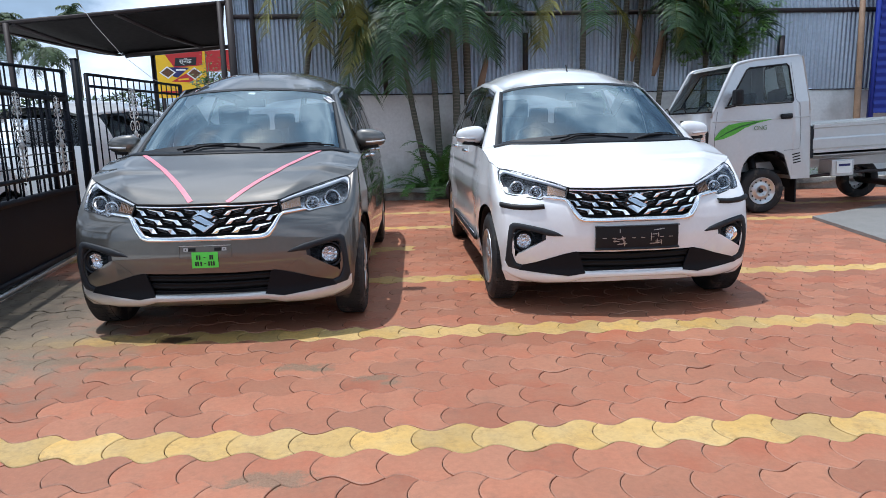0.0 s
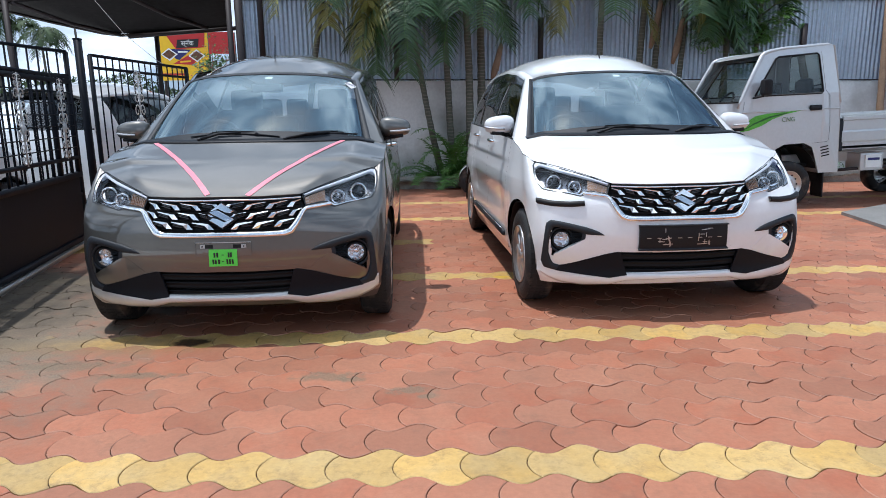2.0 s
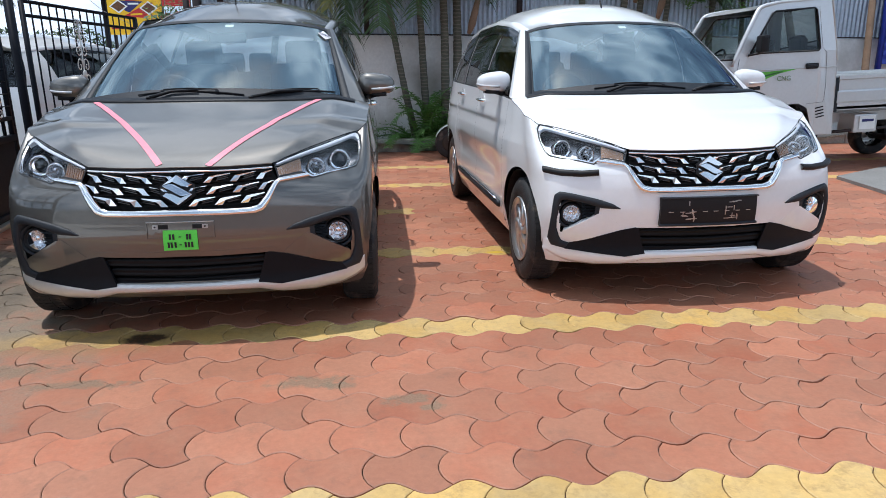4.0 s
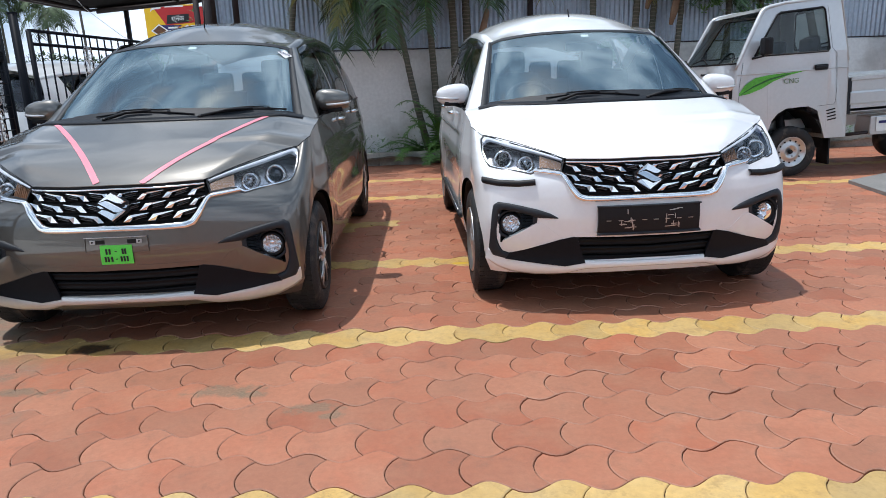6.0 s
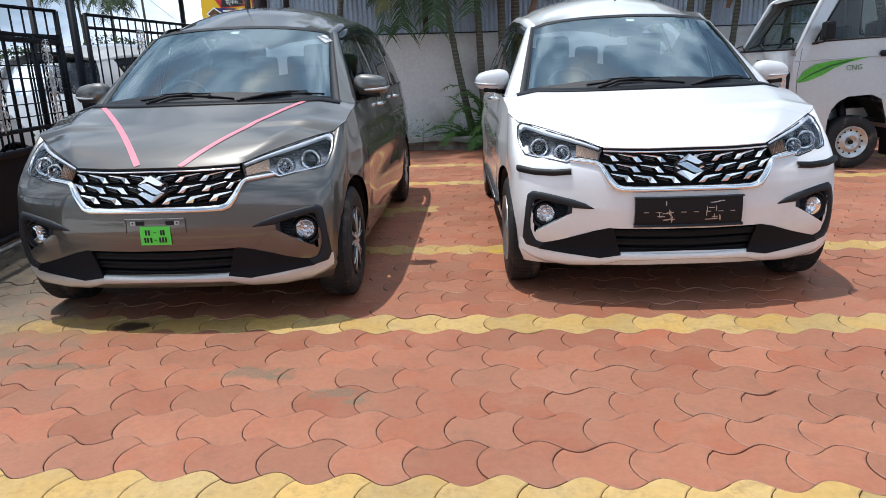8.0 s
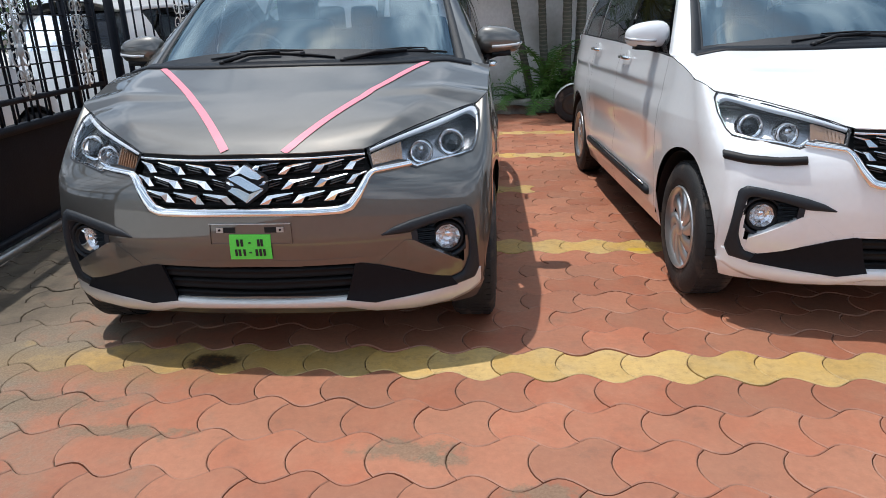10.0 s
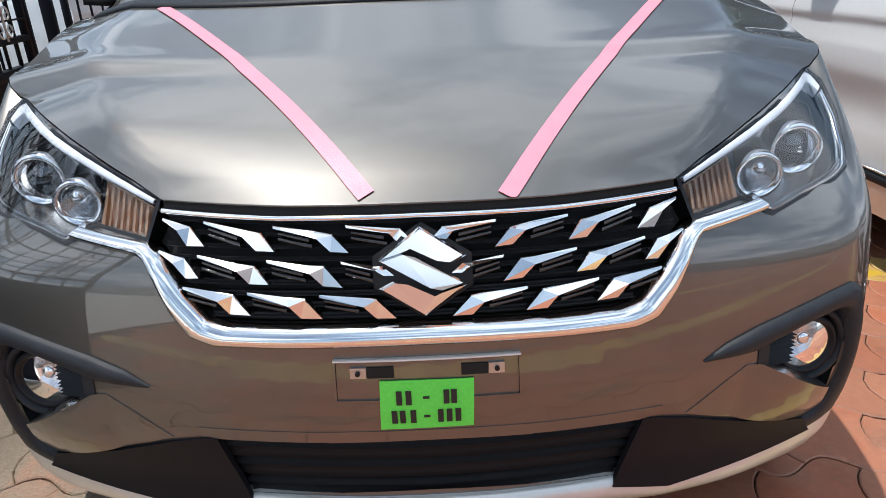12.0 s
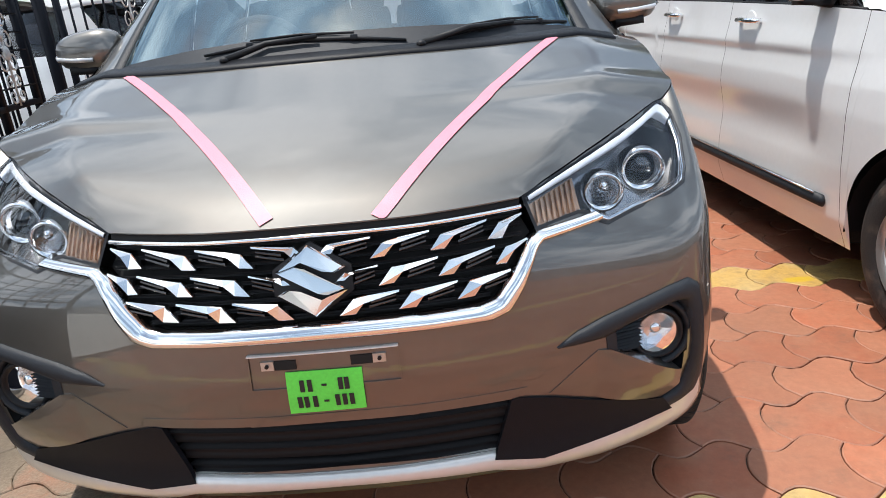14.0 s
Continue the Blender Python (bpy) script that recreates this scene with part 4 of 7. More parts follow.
    for za, zb in ((0.388, 0.362), (0.342, 0.316), (0.296, 0.274)):
        part("intake_slat", strip_on_nose([(0.0, za), (0.372 - (0.42 - za) * 0.3, za + 0.006)], [(0.0, zb), (0.37 - (0.42 - zb) * 0.3, zb + 0.006)], -0.012, 0.03, 24, both=True), M_INTAKE, air)
    part("intake_rim", nose_patch(mirrored([(0.0, 0.436), (0.2, 0.435), (0.394, 0.438), (0.385, 0.414), (0.2, 0.412), (0.0, 0.413)]), 0.0012, 0.03), paint, car)
    part("bumper_lip", strip_on_nose([(0.0, 0.279), (0.118, 0.279), (0.323, 0.284), (0.418, 0.264), (0.562, 0.279), (0.686, 0.299), (0.77, 0.328), (0.81, 0.34)], [(0.0, 0.246), (0.118, 0.245), (0.322, 0.239), (0.419, 0.21), (0.567, 0.202), (0.693, 0.214), (0.77, 0.245), (0.81, 0.272)], 0.013, 0.04, 60, both=True, fade_out=0.34), M_LIP if paint is M_GREY else paint, car, "pale lower bumper lip")
    # mirrors
    for side in (-1, 1):
        mirror = part("door_mirror", ball(0.1, (0, 0, 0), (1.12, 0.62, 0.74), 20, 14), paint, car)
        me = mirror.data
        for vv in me.vertices:
            if vv.co.y > 0.02:
                vv.co.y = 0.02 + (vv.co.y - 0.02) * 0.25
            q = [vv.co.x / 0.112, vv.co.y / 0.062, vv.co.z / 0.074]
            s = (abs(q[0]) ** 3 + abs(q[1]) ** 2.4 + abs(q[2]) ** 2.6) ** (-1 / 2.7) if any(q) else 1.0
            vv.co.x, vv.co.y, vv.co.z = vv.co.x * s, vv.co.y * s, vv.co.z * s
            vv.co.z = (vv.co.z - 0.03) * lerp(1.12, 0.78, (vv.co.x * side + 0.112) / 0.224) + 0.03
            vv.co.z += 0.12 * vv.co.x * side * -0.4
            if vv.co.z < -0.045:
                vv.co.z = -0.045 + (vv.co.z + 0.045) * 0.4
        mirror.matrix_basis = Matrix.Translation((0.897 * side, 1.215, 1.135))
        part("arm", bar((-0.02 * side, 0.01, -0.055), (-0.115 * side, 0.0, -0.085), 0.07, 0.035), M_BLACK, mirror)
        part("mirror_base", bar((-0.03 * side, 0.0, -0.058), (0.06 * side, 0.0, -0.052), 0.1, 0.025), M_BLACK, mirror)
        part("repeater", strip_curve([(0.112 * side, -0.01, -0.006), (0.09 * side, -0.05, -0.014), (0.03 * side, -0.067, -0.02), (-0.03 * side, -0.064, -0.022)], 0.008), M_LENSBAR, mirror)
        gl = part("mirror_glass", box_bm(0.15, 0.004, 0.1, (0, 0.045, 0), 0.0015), M_CHROME, mirror)
        part("sail_panel", (lambda q: ([Vector((p.x * side, p.y, p.z)) for p in q], [(0, 1, 2), (0, 2, 1)]))([Vector((0.842, 1.02, 1.055)), Vector((0.846, 1.3, 1.062)), Vector((0.79, 1.28, 1.17))]), M_GLOSS, car)
    # wipers, cowl, washers
    part("cowl", grid([[Vector((x, 0.64 + 0.30 * (abs(x) / 0.8) ** 2.4 + dy, 1.062 + dz - 0.055 * (abs(x) / 0.8) ** 2)) for x in [k / 10 - 0.75 for k in range(16)]] for dy, dz in ((0, 0.0), (0.05, 0.004), (0.12, 0.012))]), M_BLACK, car)
    def on_glass(x, z, out):
        """A point over the foot of the windscreen."""
        low = table([(0.0, 0.70), (0.35, 0.735), (0.62, 0.83), (0.71, 0.92)], abs(x))
        foot = table([(0.0, 1.082), (0.35, 1.072), (0.62, 1.045), (0.71, 1.032)], abs(x))
        return Vector((x, low + max(0.0, z - foot) / 0.62 - out, z + 0.012))
    for hinge, elbow, blade in (((-0.3, 1.08), [(-0.19, 1.112), (-0.05, 1.12)], [(-0.37, 1.094), (-0.24, 1.108), (-0.1, 1.113), (0.05, 1.106), (0.19, 1.09)]), ((0.23, 1.078), [(0.36, 1.106), (0.49, 1.109)], [(0.26, 1.084), (0.36, 1.098), (0.47, 1.103), (0.57, 1.1), (0.66, 1.092)])):
        wiper = part("wiper", tube([on_glass(x, z, 0.012) for x, z in blade], [0.004, 0.0065, 0.008, 0.0065, 0.004], 8), M_BLACK, car)
        part("blade_spine", tube([on_glass(x, z + 0.014, 0.022) for x, z in blade[1:4]], [0.003, 0.0045, 0.003], 6), M_BLACK, wiper)
        part("wiper_arm", tube([on_glass(*hinge, 0.03)] + [on_glass(x, z, 0.036) for x, z in elbow], [0.01, 0.008, 0.0055], 8), M_BLACK, wiper)
        part("hinge_cap", ball(0.014, on_glass(*hinge, 0.03), (1, 1, 0.7), 12, 8), M_BLACK, wiper)
        for x, z in blade[1:4:2]:
            part("blade_clip", box_bm(0.02, 0.012, 0.014, on_glass(x, z + 0.004, 0.02), 0.004), M_TRIM, wiper)
    # aerial
    aerial = part("aerial", cyl_bm(0.022, 0.012, 0.03, (0, 1.7, 1.618), seg=12), M_BLACK, car)
    part("aerial_rod", tube([(0, 1.705, 1.625), (0, 1.76, 1.70 if not alloy else 1.82)], 0.004 if alloy else 0.006, 6), M_BLACK, aerial)
    # door handles and sill mouldings
    for side in (-1, 1):
        for y in (1.78, 2.68):
            x = side_x(y, 1.0) + 0.012
            part("handle_cup", ball(0.05, (side * (side_x(y, 1.0) - 0.001), y, 0.998 + 0.02 * (y - 1.78)), (0.07, 1.0, 0.95), 16, 10), paint, car)
            zh = 1.0 + 0.02 * (y - 1.78)
            part("door_handle", tube([(side * (x - 0.014), y - 0.1, zh), (side * (x + 0.018), y - 0.08, zh + 0.004), (side * (x + 0.02), y + 0.06, zh + 0.006), (side * (x - 0.014), y + 0.09, zh + 0.006)], 0.014, 8, 0.8), M_CHROME, car, "chrome door handle")
        if side_trim:
            part("sill_moulding", tube([(side * (side_x(y, 0.36) + 0.006), y, 0.36) for y in (1.05, 1.06, 1.5, 2.0, 2.05, 2.5, 2.78, 2.8)], [0.005, 0.02, 0.022, 0.022, 0.022, 0.022, 0.018, 0.005], 8, 1.2), M_TRIM, car)
            part("sill_line", tube([(side * (side_x(y, 0.385) + 0.02), y, 0.387) for y in (1.1, 1.5, 2.0, 2.7)], 0.004, 6), M_CHROME, car)
            rows_a = [(0.565, 0.712), (0.65, 0.705), (0.75, 0.708), (0.82, 0.72)]
            rows_b = [(0.565, 0.684), (0.65, 0.676), (0.75, 0.678), (0.82, 0.688)]
            part("bumper_guard", strip_on_nose(rows_a, rows_b, 0.018, 0.02, 20, side=side), M_BLACK, car, "black bumper corner guard")
    # wheels
    for side in (-1, 1):
        wheel_parts(car, 0.866, AXLE_F, side, alloy)
        wheel_parts(car, 0.866, AXLE_R, side, alloy)
    # cabin
    part("dashboard", grid([[Vector((x, y + 0.1 * (abs(x) / 0.7) ** 2, z)) for x in [k / 8 * 0.7 - 0.7 for k in range(17)]] for y, z in ((0.78, 1.02), (0.95, 1.045), (1.12, 1.05), (1.2, 1.0), (1.22, 0.7))]), M_DASH, car)
    wheel_ring = part("steering_wheel", tube([(-0.36 + math.cos(k / 24 * math.tau) * 0.18, 1.32 + math.sin(k / 24 * math.tau) * 0.06, 1.03 + math.sin(k / 24 * math.tau) * 0.165) for k in range(25)], 0.014, 8), M_BLACK, car)
    part("airbag_cover", ball(0.06, (-0.36, 1.31, 1.03), (1.1, 0.5, 0.9), 12, 8), M_BLACK, wheel_ring)
    for sx, y, ht, wide in ((-0.36, 1.85, 0.0, 0.48), (0.36, 1.85, 0.0, 0.48), (-0.36, 2.7, -0.06, 0.56), (0.36, 2.7, -0.06, 0.56), (-0.17, 3.2, -0.05, 0.3), (0.17, 3.2, -0.05, 0.3)):
        seat = part("seat", box_bm(wide, 0.5, 0.16, (sx, y, 0.66 + ht), 0.05), M_SEAT, car)
        part("backrest", box_bm(wide, 0.16, 0.6, (sx, y + 0.3, 0.98 + ht), 0.06, Matrix.Rotation(-0.2, 3, "X")), M_SEAT, seat)
        part("headrest", box_bm(0.26 if y < 3 else 0.22, 0.11, 0.19, (sx, y + 0.40, 1.345 + ht), 0.045), M_SEATWRAP if (alloy and 2 < y < 3) else M_SEAT, seat)
    part("rear_view_mirror", box_bm(0.22, 0.03, 0.06, (0, 1.36, 1.42), 0.012), M_BLACK, car)
    part("headliner", grid([[Vector((x, y, table(ROOF_Y, y) - 0.05 - 0.12 * (abs(x) / 0.6) ** 2)) for x in (-0.52, -0.3, 0, 0.3, 0.52)] for y in (1.62, 2, 2.5, 3, 3.5, 3.85)]), M_LINER, car)
    part("cabin_floor", box_bm(1.4, 2.6, 0.02, (0, 2.4, 0.5)), M_DASH, car)
    car.matrix_basis = at
    return car


def strip_curve(points, radius):
    return tube(points, radius, 6)


M_INTAKE = material("matt_black_slat", (0.008, 0.008, 0.009), 0.6, vary=0.1, spec=0.2)
M_LENSBAR = material("clear_repeater", (0.6, 0.6, 0.6), 0.1, 0.3, vary=0.05, coat=1.0)

grey_car = people_carrier("grey_car", "dark grey metallic people carrier with pink ribbons, parked on red paving", M_GREY, pose(0, 0, 0), True, False)
white_car = people_carrier("white_car", "white people carrier with black bumper guards, parked on red paving", M_WHITE, pose(2.600, 0.250, 0, 0, 0, 1.85), False, True)

# ---- ground and paving ----
def tile_material(name, color, faded, vary):
    """Cast paver: colour of its own from piece to piece, faded and dusty patches, grit."""
    m = bpy.data.materials.new(name)
    m.use_nodes = True
    n, l = m.node_tree.nodes, m.node_tree.links
    b = n["Principled BSDF"]
    b.inputs["Roughness"].default_value = 0.62
    geo, info = n.new("ShaderNodeNewGeometry"), n.new("ShaderNodeObjectInfo")

    def noise_at(scale, detail=5, rough=0.6):
        t = n.new("ShaderNodeTexNoise")
        t.inputs["Scale"].default_value, t.inputs["Detail"].default_value, t.inputs["Roughness"].default_value = scale, detail, rough
        l.new(geo.outputs["Position"], t.inputs["Vector"])
        return t.outputs["Fac"]

    def ramp(src, lo, hi):
        r = n.new("ShaderNodeMapRange")
        r.inputs["From Min"].default_value, r.inputs["From Max"].default_value = lo, hi
        l.new(src, r.inputs["Value"])
        return r.outputs[0]

    def math_(op, a, c):
        t = n.new("ShaderNodeMath")
        t.operation = op
        for i, v in enumerate((a, c)):
            if isinstance(v, (int, float)):
                t.inputs[i].default_value = v
            else:
                l.new(v, t.inputs[i])
        return t.outputs[0]

    def mix(fac, a, c):
        t = n.new("ShaderNodeMix")
        t.data_type = "RGBA"
        l.new(fac, t.inputs["Factor"])
        for key, v in (("A", a), ("B", c)):
            if isinstance(v, tuple):
                t.inputs[key].default_value = (*v, 1)
            else:
                l.new(v, t.inputs[key])
        return t.outputs["Result"]

    piece = math_("FRACT", math_("ADD", info.outputs["Random"], geo.outputs["Random Per Island"]), 0)
    col = mix(math_("MULTIPLY", piece, vary), color, faded)
    col = mix(ramp(noise_at(5.0), 0.42, 0.72), col, faded)
    shade = n.new("ShaderNodeHueSaturation")
    l.new(math_("MULTIPLY", math_("ADD", math_("MULTIPLY", noise_at(38, 6, 0.7), 0.6), 0.7), math_("ADD", math_("MULTIPLY", math_("FRACT", math_("MULTIPLY", piece, 7.13), 0), 0.3), 0.85)), shade.inputs["Value"])
    l.new(col, shade.inputs["Color"])
    col = shade.outputs["Color"]
    # worn-in grime and pale scuffs
    col = mix(math_("MULTIPLY", ramp(noise_at(0.9, 6, 0.65), 0.45, 0.7), 0.4), col, (0.24, 0.105, 0.06) if color[1] < 0.2 else (0.33, 0.22, 0.08))
    col = mix(math_("MULTIPLY", ramp(noise_at(7.5, 9, 0.74), 0.54, 0.72), 0.5), col, (0.15, 0.085, 0.055))
    col = mix(math_("MULTIPLY", ramp(noise_at(52, 6, 0.8), 0.6, 0.78), 0.4), col, (0.45, 0.3, 0.2))
    if color[1] > 0.2:
        col = mix(math_("MULTIPLY", ramp(noise_at(17, 9, 0.78), 0.52, 0.66), 0.5), col, (0.22, 0.145, 0.055))
    # grey dust swept towards the gate, ragged
    edge = noise_at(3.2, 9, 0.72)
    fine_edge = noise_at(14, 8, 0.75)

    def spot(x, y, rx, ry, wobble, soft):
        """1 inside a ragged patch round x, y."""
        sep = n.new("ShaderNodeSeparateXYZ")
        l.new(geo.outputs["Position"], sep.inputs[0])
        dx = math_("DIVIDE", math_("SUBTRACT", sep.outputs[0], x), rx)
        dy = math_("DIVIDE", math_("SUBTRACT", sep.outputs[1], y), ry)
        d = math_("SQRT", math_("ADD", math_("MULTIPLY", dx, dx), math_("MULTIPLY", dy, dy)), 0)
        d = math_("ADD", d, math_("MULTIPLY", math_("SUBTRACT", fine_edge if rx < 0.5 else edge, 0.5), wobble))
        return ramp(d, 1.0, 1.0 - soft)
    grit = noise_at(120, 4, 0.7)
    dusty = mix(ramp(grit, 0.35, 0.7), (0.145, 0.111, 0.075), (0.27, 0.215, 0.15))
    earth = mix(ramp(noise_at(9, 8, 0.7), 0.35, 0.65), (0.05, 0.038, 0.026), (0.125, 0.098, 0.066))
    def part_of(mask, strength):
        return math_("MULTIPLY", mask, strength)
    col = mix(part_of(spot(-1.65, 0.28, 1.42, 1.9, 2.0, 0.55), 0.94), col, dusty)
    col = mix(part_of(spot(-1.75, 1.05, 0.85, 1.45, 1.1, 0.5), 0.92), col, earth)
    # brown dirt along the yellow row, with warm bounce light put in its colour
    col = mix(part_of(spot(-0.45, 0.03, 1.05, 0.17, 1.3, 0.7), 0.42), col, mix(ramp(grit, 0.35, 0.7), (0.2, 0.11, 0.035), (0.36, 0.2, 0.06)))
    moss = mix(ramp(grit, 0.3, 0.7), (0.115, 0.08, 0.048), (0.24, 0.18, 0.115))
    for sx, sy, rx, ry in ((0.66, -1.62, 0.2, 0.07), (0.99, -0.69, 0.13, 0.05), (1.06, -0.755, 0.06, 0.03), (0.58, -0.5, 0.17, 0.065), (0.71, -0.545, 0.09, 0.035), (-0.35, -0.42, 0.24, 0.05), (-0.75, -0.25, 0.3, 0.08)):
        col = mix(part_of(spot(sx, sy, rx, ry, 3.2, 0.45), 0.72), col, moss)
    col = mix(part_of(spot(-0.235, 0.055, 0.12, 0.075, 1.5, 0.35), 0.97), col, mix(ramp(noise_at(45, 6, 0.8), 0.45, 0.7), (0.014, 0.006, 0.002), (0.1, 0.036, 0.005)))
    col = mix(part_of(spot(1.67, 1.37, 0.08, 0.03, 1.0, 0.4), 0.8), col, (0.55, 0.36, 0.01))
    l.new(col, b.inputs["Base Color"])
    bp = n.new("ShaderNodeBump")
    bp.inputs["Strength"].default_value, bp.inputs["Distance"].default_value = 0.25, 0.006
    l.new(math_("ADD", noise_at(22, 4), math_("MULTIPLY", grit, 0.35)), bp.inputs["Height"])
    l.new(bp.outputs["Normal"], b.inputs["Normal"])
    return m


M_RED = tile_material("red_paver", (0.352, 0.109, 0.053), (0.36, 0.155, 0.088), 0.85)
M_YEL = tile_material("yellow_paver", (0.54, 0.325, 0.085), (0.5, 0.35, 0.15), 0.7)
M_RED_RIM = tile_material("red_paver_worn_edge", (0.37, 0.15, 0.09), (0.4, 0.21, 0.14), 0.85)
M_YEL_RIM = tile_material("yellow_paver_worn_edge", (0.55, 0.37, 0.13), (0.54, 0.4, 0.2), 0.7)
M_BED = tile_material("dark_joint_sand", (0.07, 0.036, 0.022), (0.1, 0.06, 0.04), 0.3)

ground = tagged(part("ground", grid([[Vector((x, y, -0.06)) for x in (-600, -60, -20, 0, 20, 60, 600)] for y in (-600, -60, -20, 0, 20, 60, 600)]), M_SOIL), "earth ground beyond the paved yard", "ground", kind="structure")
paving = tagged(part("pavement", grid([[Vector((x, y, -0.011)) for x in (-2.6, 0, 6, 14)] for y in (-9, -2, 4, 7.6)]), M_BED), "yard paved with red and yellow interlocking blocks", "paving", kind="structure")
M_LANE = material("dusty_pale_cement", (0.58, 0.56, 0.52), 0.9, vary=0.15, scale=0.8, bump=0.2, bump_scale=30)
lane = tagged(part("road", grid([[Vector((x, y, -0.02)) for x in (-60, -20, -2.6)] for y in (-40, 0, 60)]), M_LANE), "dusty cement lane outside the gate", "road", kind="structure")
# unseen red sheet added behind the camera, so the bumpers mirror red ground
tagged(part("pavement_far", grid([[Vector((x, y, -0.001)) for x in (-2.6, 6, 14)] for y in (-16, -12, -8.1)]), M_RED), "unseen red paving sheet added behind for the cars' reflections", "paving", kind="structure")
ROW, PITCH, WAVE = 0.1995, 0.2418, 0.0315
LINE = Matrix.Translation((1.128, 0.044, 0)) @ Matrix.Rotation(radians(-1.7), 4, "Z")


def paver_outline(na=7, nb=4):
    """One block: slim rounded tail at the left, broad shoulders at three fifths."""
    def low(s):
        return -ROW / 2 - WAVE * math.cos(math.tau * (s / PITCH - 0.7))

    def end(f):
        return -0.040 * math.sin(math.pi * f) ** 0.75
    pts = []
    for j in range(na + 1):
        s = lerp(end(0), PITCH + end(0), j / na)
        pts.append((s, low(s)))
    for j in range(1, nb):
        f = j / nb
        y0 = low(PITCH + end(0))
        pts.append((PITCH + end(f), lerp(y0, -y0, f)))
    top = [(s, -y) for s, y in pts[:na + 1]][::-1]
    tail = [(s - PITCH, y) for s, y in pts[na + 1:]][::-1]
    return pts + top + tail


def paver_mesh(na, nb, dish=0.0):
    out = shrink(paver_outline(na, nb), 0.0016)
    mid = shrink(out, 0.0032)
    n = len(out)
    v = [(x, y, -0.02) for x, y in out] + [(x, y, -0.0032) for x, y in out] + [(x, y, dish * math.cos(x * 9)) for x, y in mid]
    f = []
    for i in range(n):
        j = (i + 1) % n
        f += [(i, j, n + j, n + i), (n + i, n + j, 2 * n + j, 2 * n + i)]
    f.append(tuple(range(2 * n, 3 * n)))
    return v, f


def worn_rims(me, rim, per_block):
    """The chamfer of each block shows the worn, paler aggregate."""
    me.materials.append(rim)
    for p in me.polygons:
        k = p.index % per_block
        if k % 2 and k < per_block - 1:
            p.material_index = 1


tile_v, tile_f = paver_mesh(7, 4)
near_v, near_f = paver_mesh(12, 7)
M_TILES = tuple(mesh_of("block", near_v, near_f, m, False) for m in (M_RED, M_YEL))
for me, rim in zip(M_TILES, (M_RED_RIM, M_YEL_RIM)):
    worn_rims(me, rim, len(near_f))


def is_yellow(k, x):
    return k in (-7, 0, 7, 21, 28, -14, -21) or (k == 14 and x < 1.15) or (k == 13 and x < 0.95)


def lay_paving():
    rng = random.Random(4)
    rest = {0: ([], []), 1: ([], [])}
    made = 0
    for k in range(-42, 38):
        for i in range(-24, 46):
            s = i * PITCH + (PITCH / 2 if k % 2 else 0)
            c = LINE @ Vector((s + PITCH / 2, k * ROW, 0))
            if not (-2.35 < c.x < 11.5 and -8.2 < c.y < 7.42):
                continue
            tilt = Matrix.Rotation(rng.gauss(0, 0.006), 4, "X") @ Matrix.Rotation(rng.gauss(0, 0.006), 4, "Y")
            m = LINE @ Matrix.Translation((s + PITCH / 2, k * ROW, rng.gauss(0, 0.0012))) @ tilt @ Matrix.Translation((-PITCH / 2, 0, 0))
            y = 1 if is_yellow(k, c.x) else 0
            if made < 290 and -1.0 < c.x < 3.2 and -2.2 < c.y < 0.6:
                ob = new("block", M_TILES[y])
                ob.parent = paving
                ob.matrix_basis = m
                made += 1
            else:
                v, f = rest[y]
                o = len(v)
                v += [m @ Vector(p) for p in tile_v]
                f += [tuple(a + o for a in q) for q in tile_f]
    for y, nm in ((0, "red_blocks"), (1, "yellow_blocks")):
        v, f = rest[y]
        ob = part(nm, (v, f, False), M_RED if y == 0 else M_YEL, paving)
        worn_rims(ob.data, M_YEL_RIM if y else M_RED_RIM, len(tile_f))
        ob["kind"] = "stuff"


# cement slab beside the truck
slab_pts = [(6.0, 3.92), (5.72, 2.25), (5.6, 0.6), (11.5, 0.6), (11.5, 7.2), (7.6, 4.86)]
slab_v = [Vector((x, y, 0.0)) for x, y in slab_pts] + [Vector((x, y, 0.035)) for x, y in slab_pts]
tagged(part("slab", (slab_v, [tuple(range(6, 12))] + [(i, (i + 1) % 6, 6 + (i + 1) % 6, 6 + i) for i in range(6)], False), M_CONC), "grey cement ramp slab laid over the paving", "slab", kind="structure")

M_FARWALL = material("grey_plaster", (0.5, 0.5, 0.48), 0.9, vary=0.15, scale=0.8, bump=0.2, bump_scale=20)

# ---- boundary wall, kerb and sheeting ----
kerb = thing("kerb", "low mossy concrete kerb of the planting bed", "kerb")
kerb["kind"] = "structure"
krng = random.Random(2)
for i in range(18):
    x0 = -2.4 + i * 0.78
    part("kerb_stone", box_bm(0.775, 0.14, 0.22, (x0 + 0.39, 7.43 + krng.uniform(-0.004, 0.004) - 0.012 * (x0 - 1), 0.085 + krng.uniform(-0.004, 0.004)), 0.015), M_KERB, kerb)
tagged(part("bed", grid([[Vector((x, y, 0.12 + 0.03 * math.sin(x * 5 + y * 3))) for x in [k * 0.3 - 2.4 for k in range(47)]] for y in (7.2, 7.5, 7.7, 8.2)]), M_SOIL), "planting bed of bare brown earth", "soil", kind="structure")
WALL_Y = 8.0


def wall_top(x):
    return 1.77 - 0.011 * x


rows = []
for x in [-2.2 + k * 0.35 for k in range(38)]:
    zt = wall_top(x)
    rows.append([Vector((x, WALL_Y + dy, z)) for dy, z in ((0, 0.0), (0, 0.4), (0, 0.9), (0, zt - 0.02), (0.012, zt), (0.2, zt), (0.2, 0.0))])
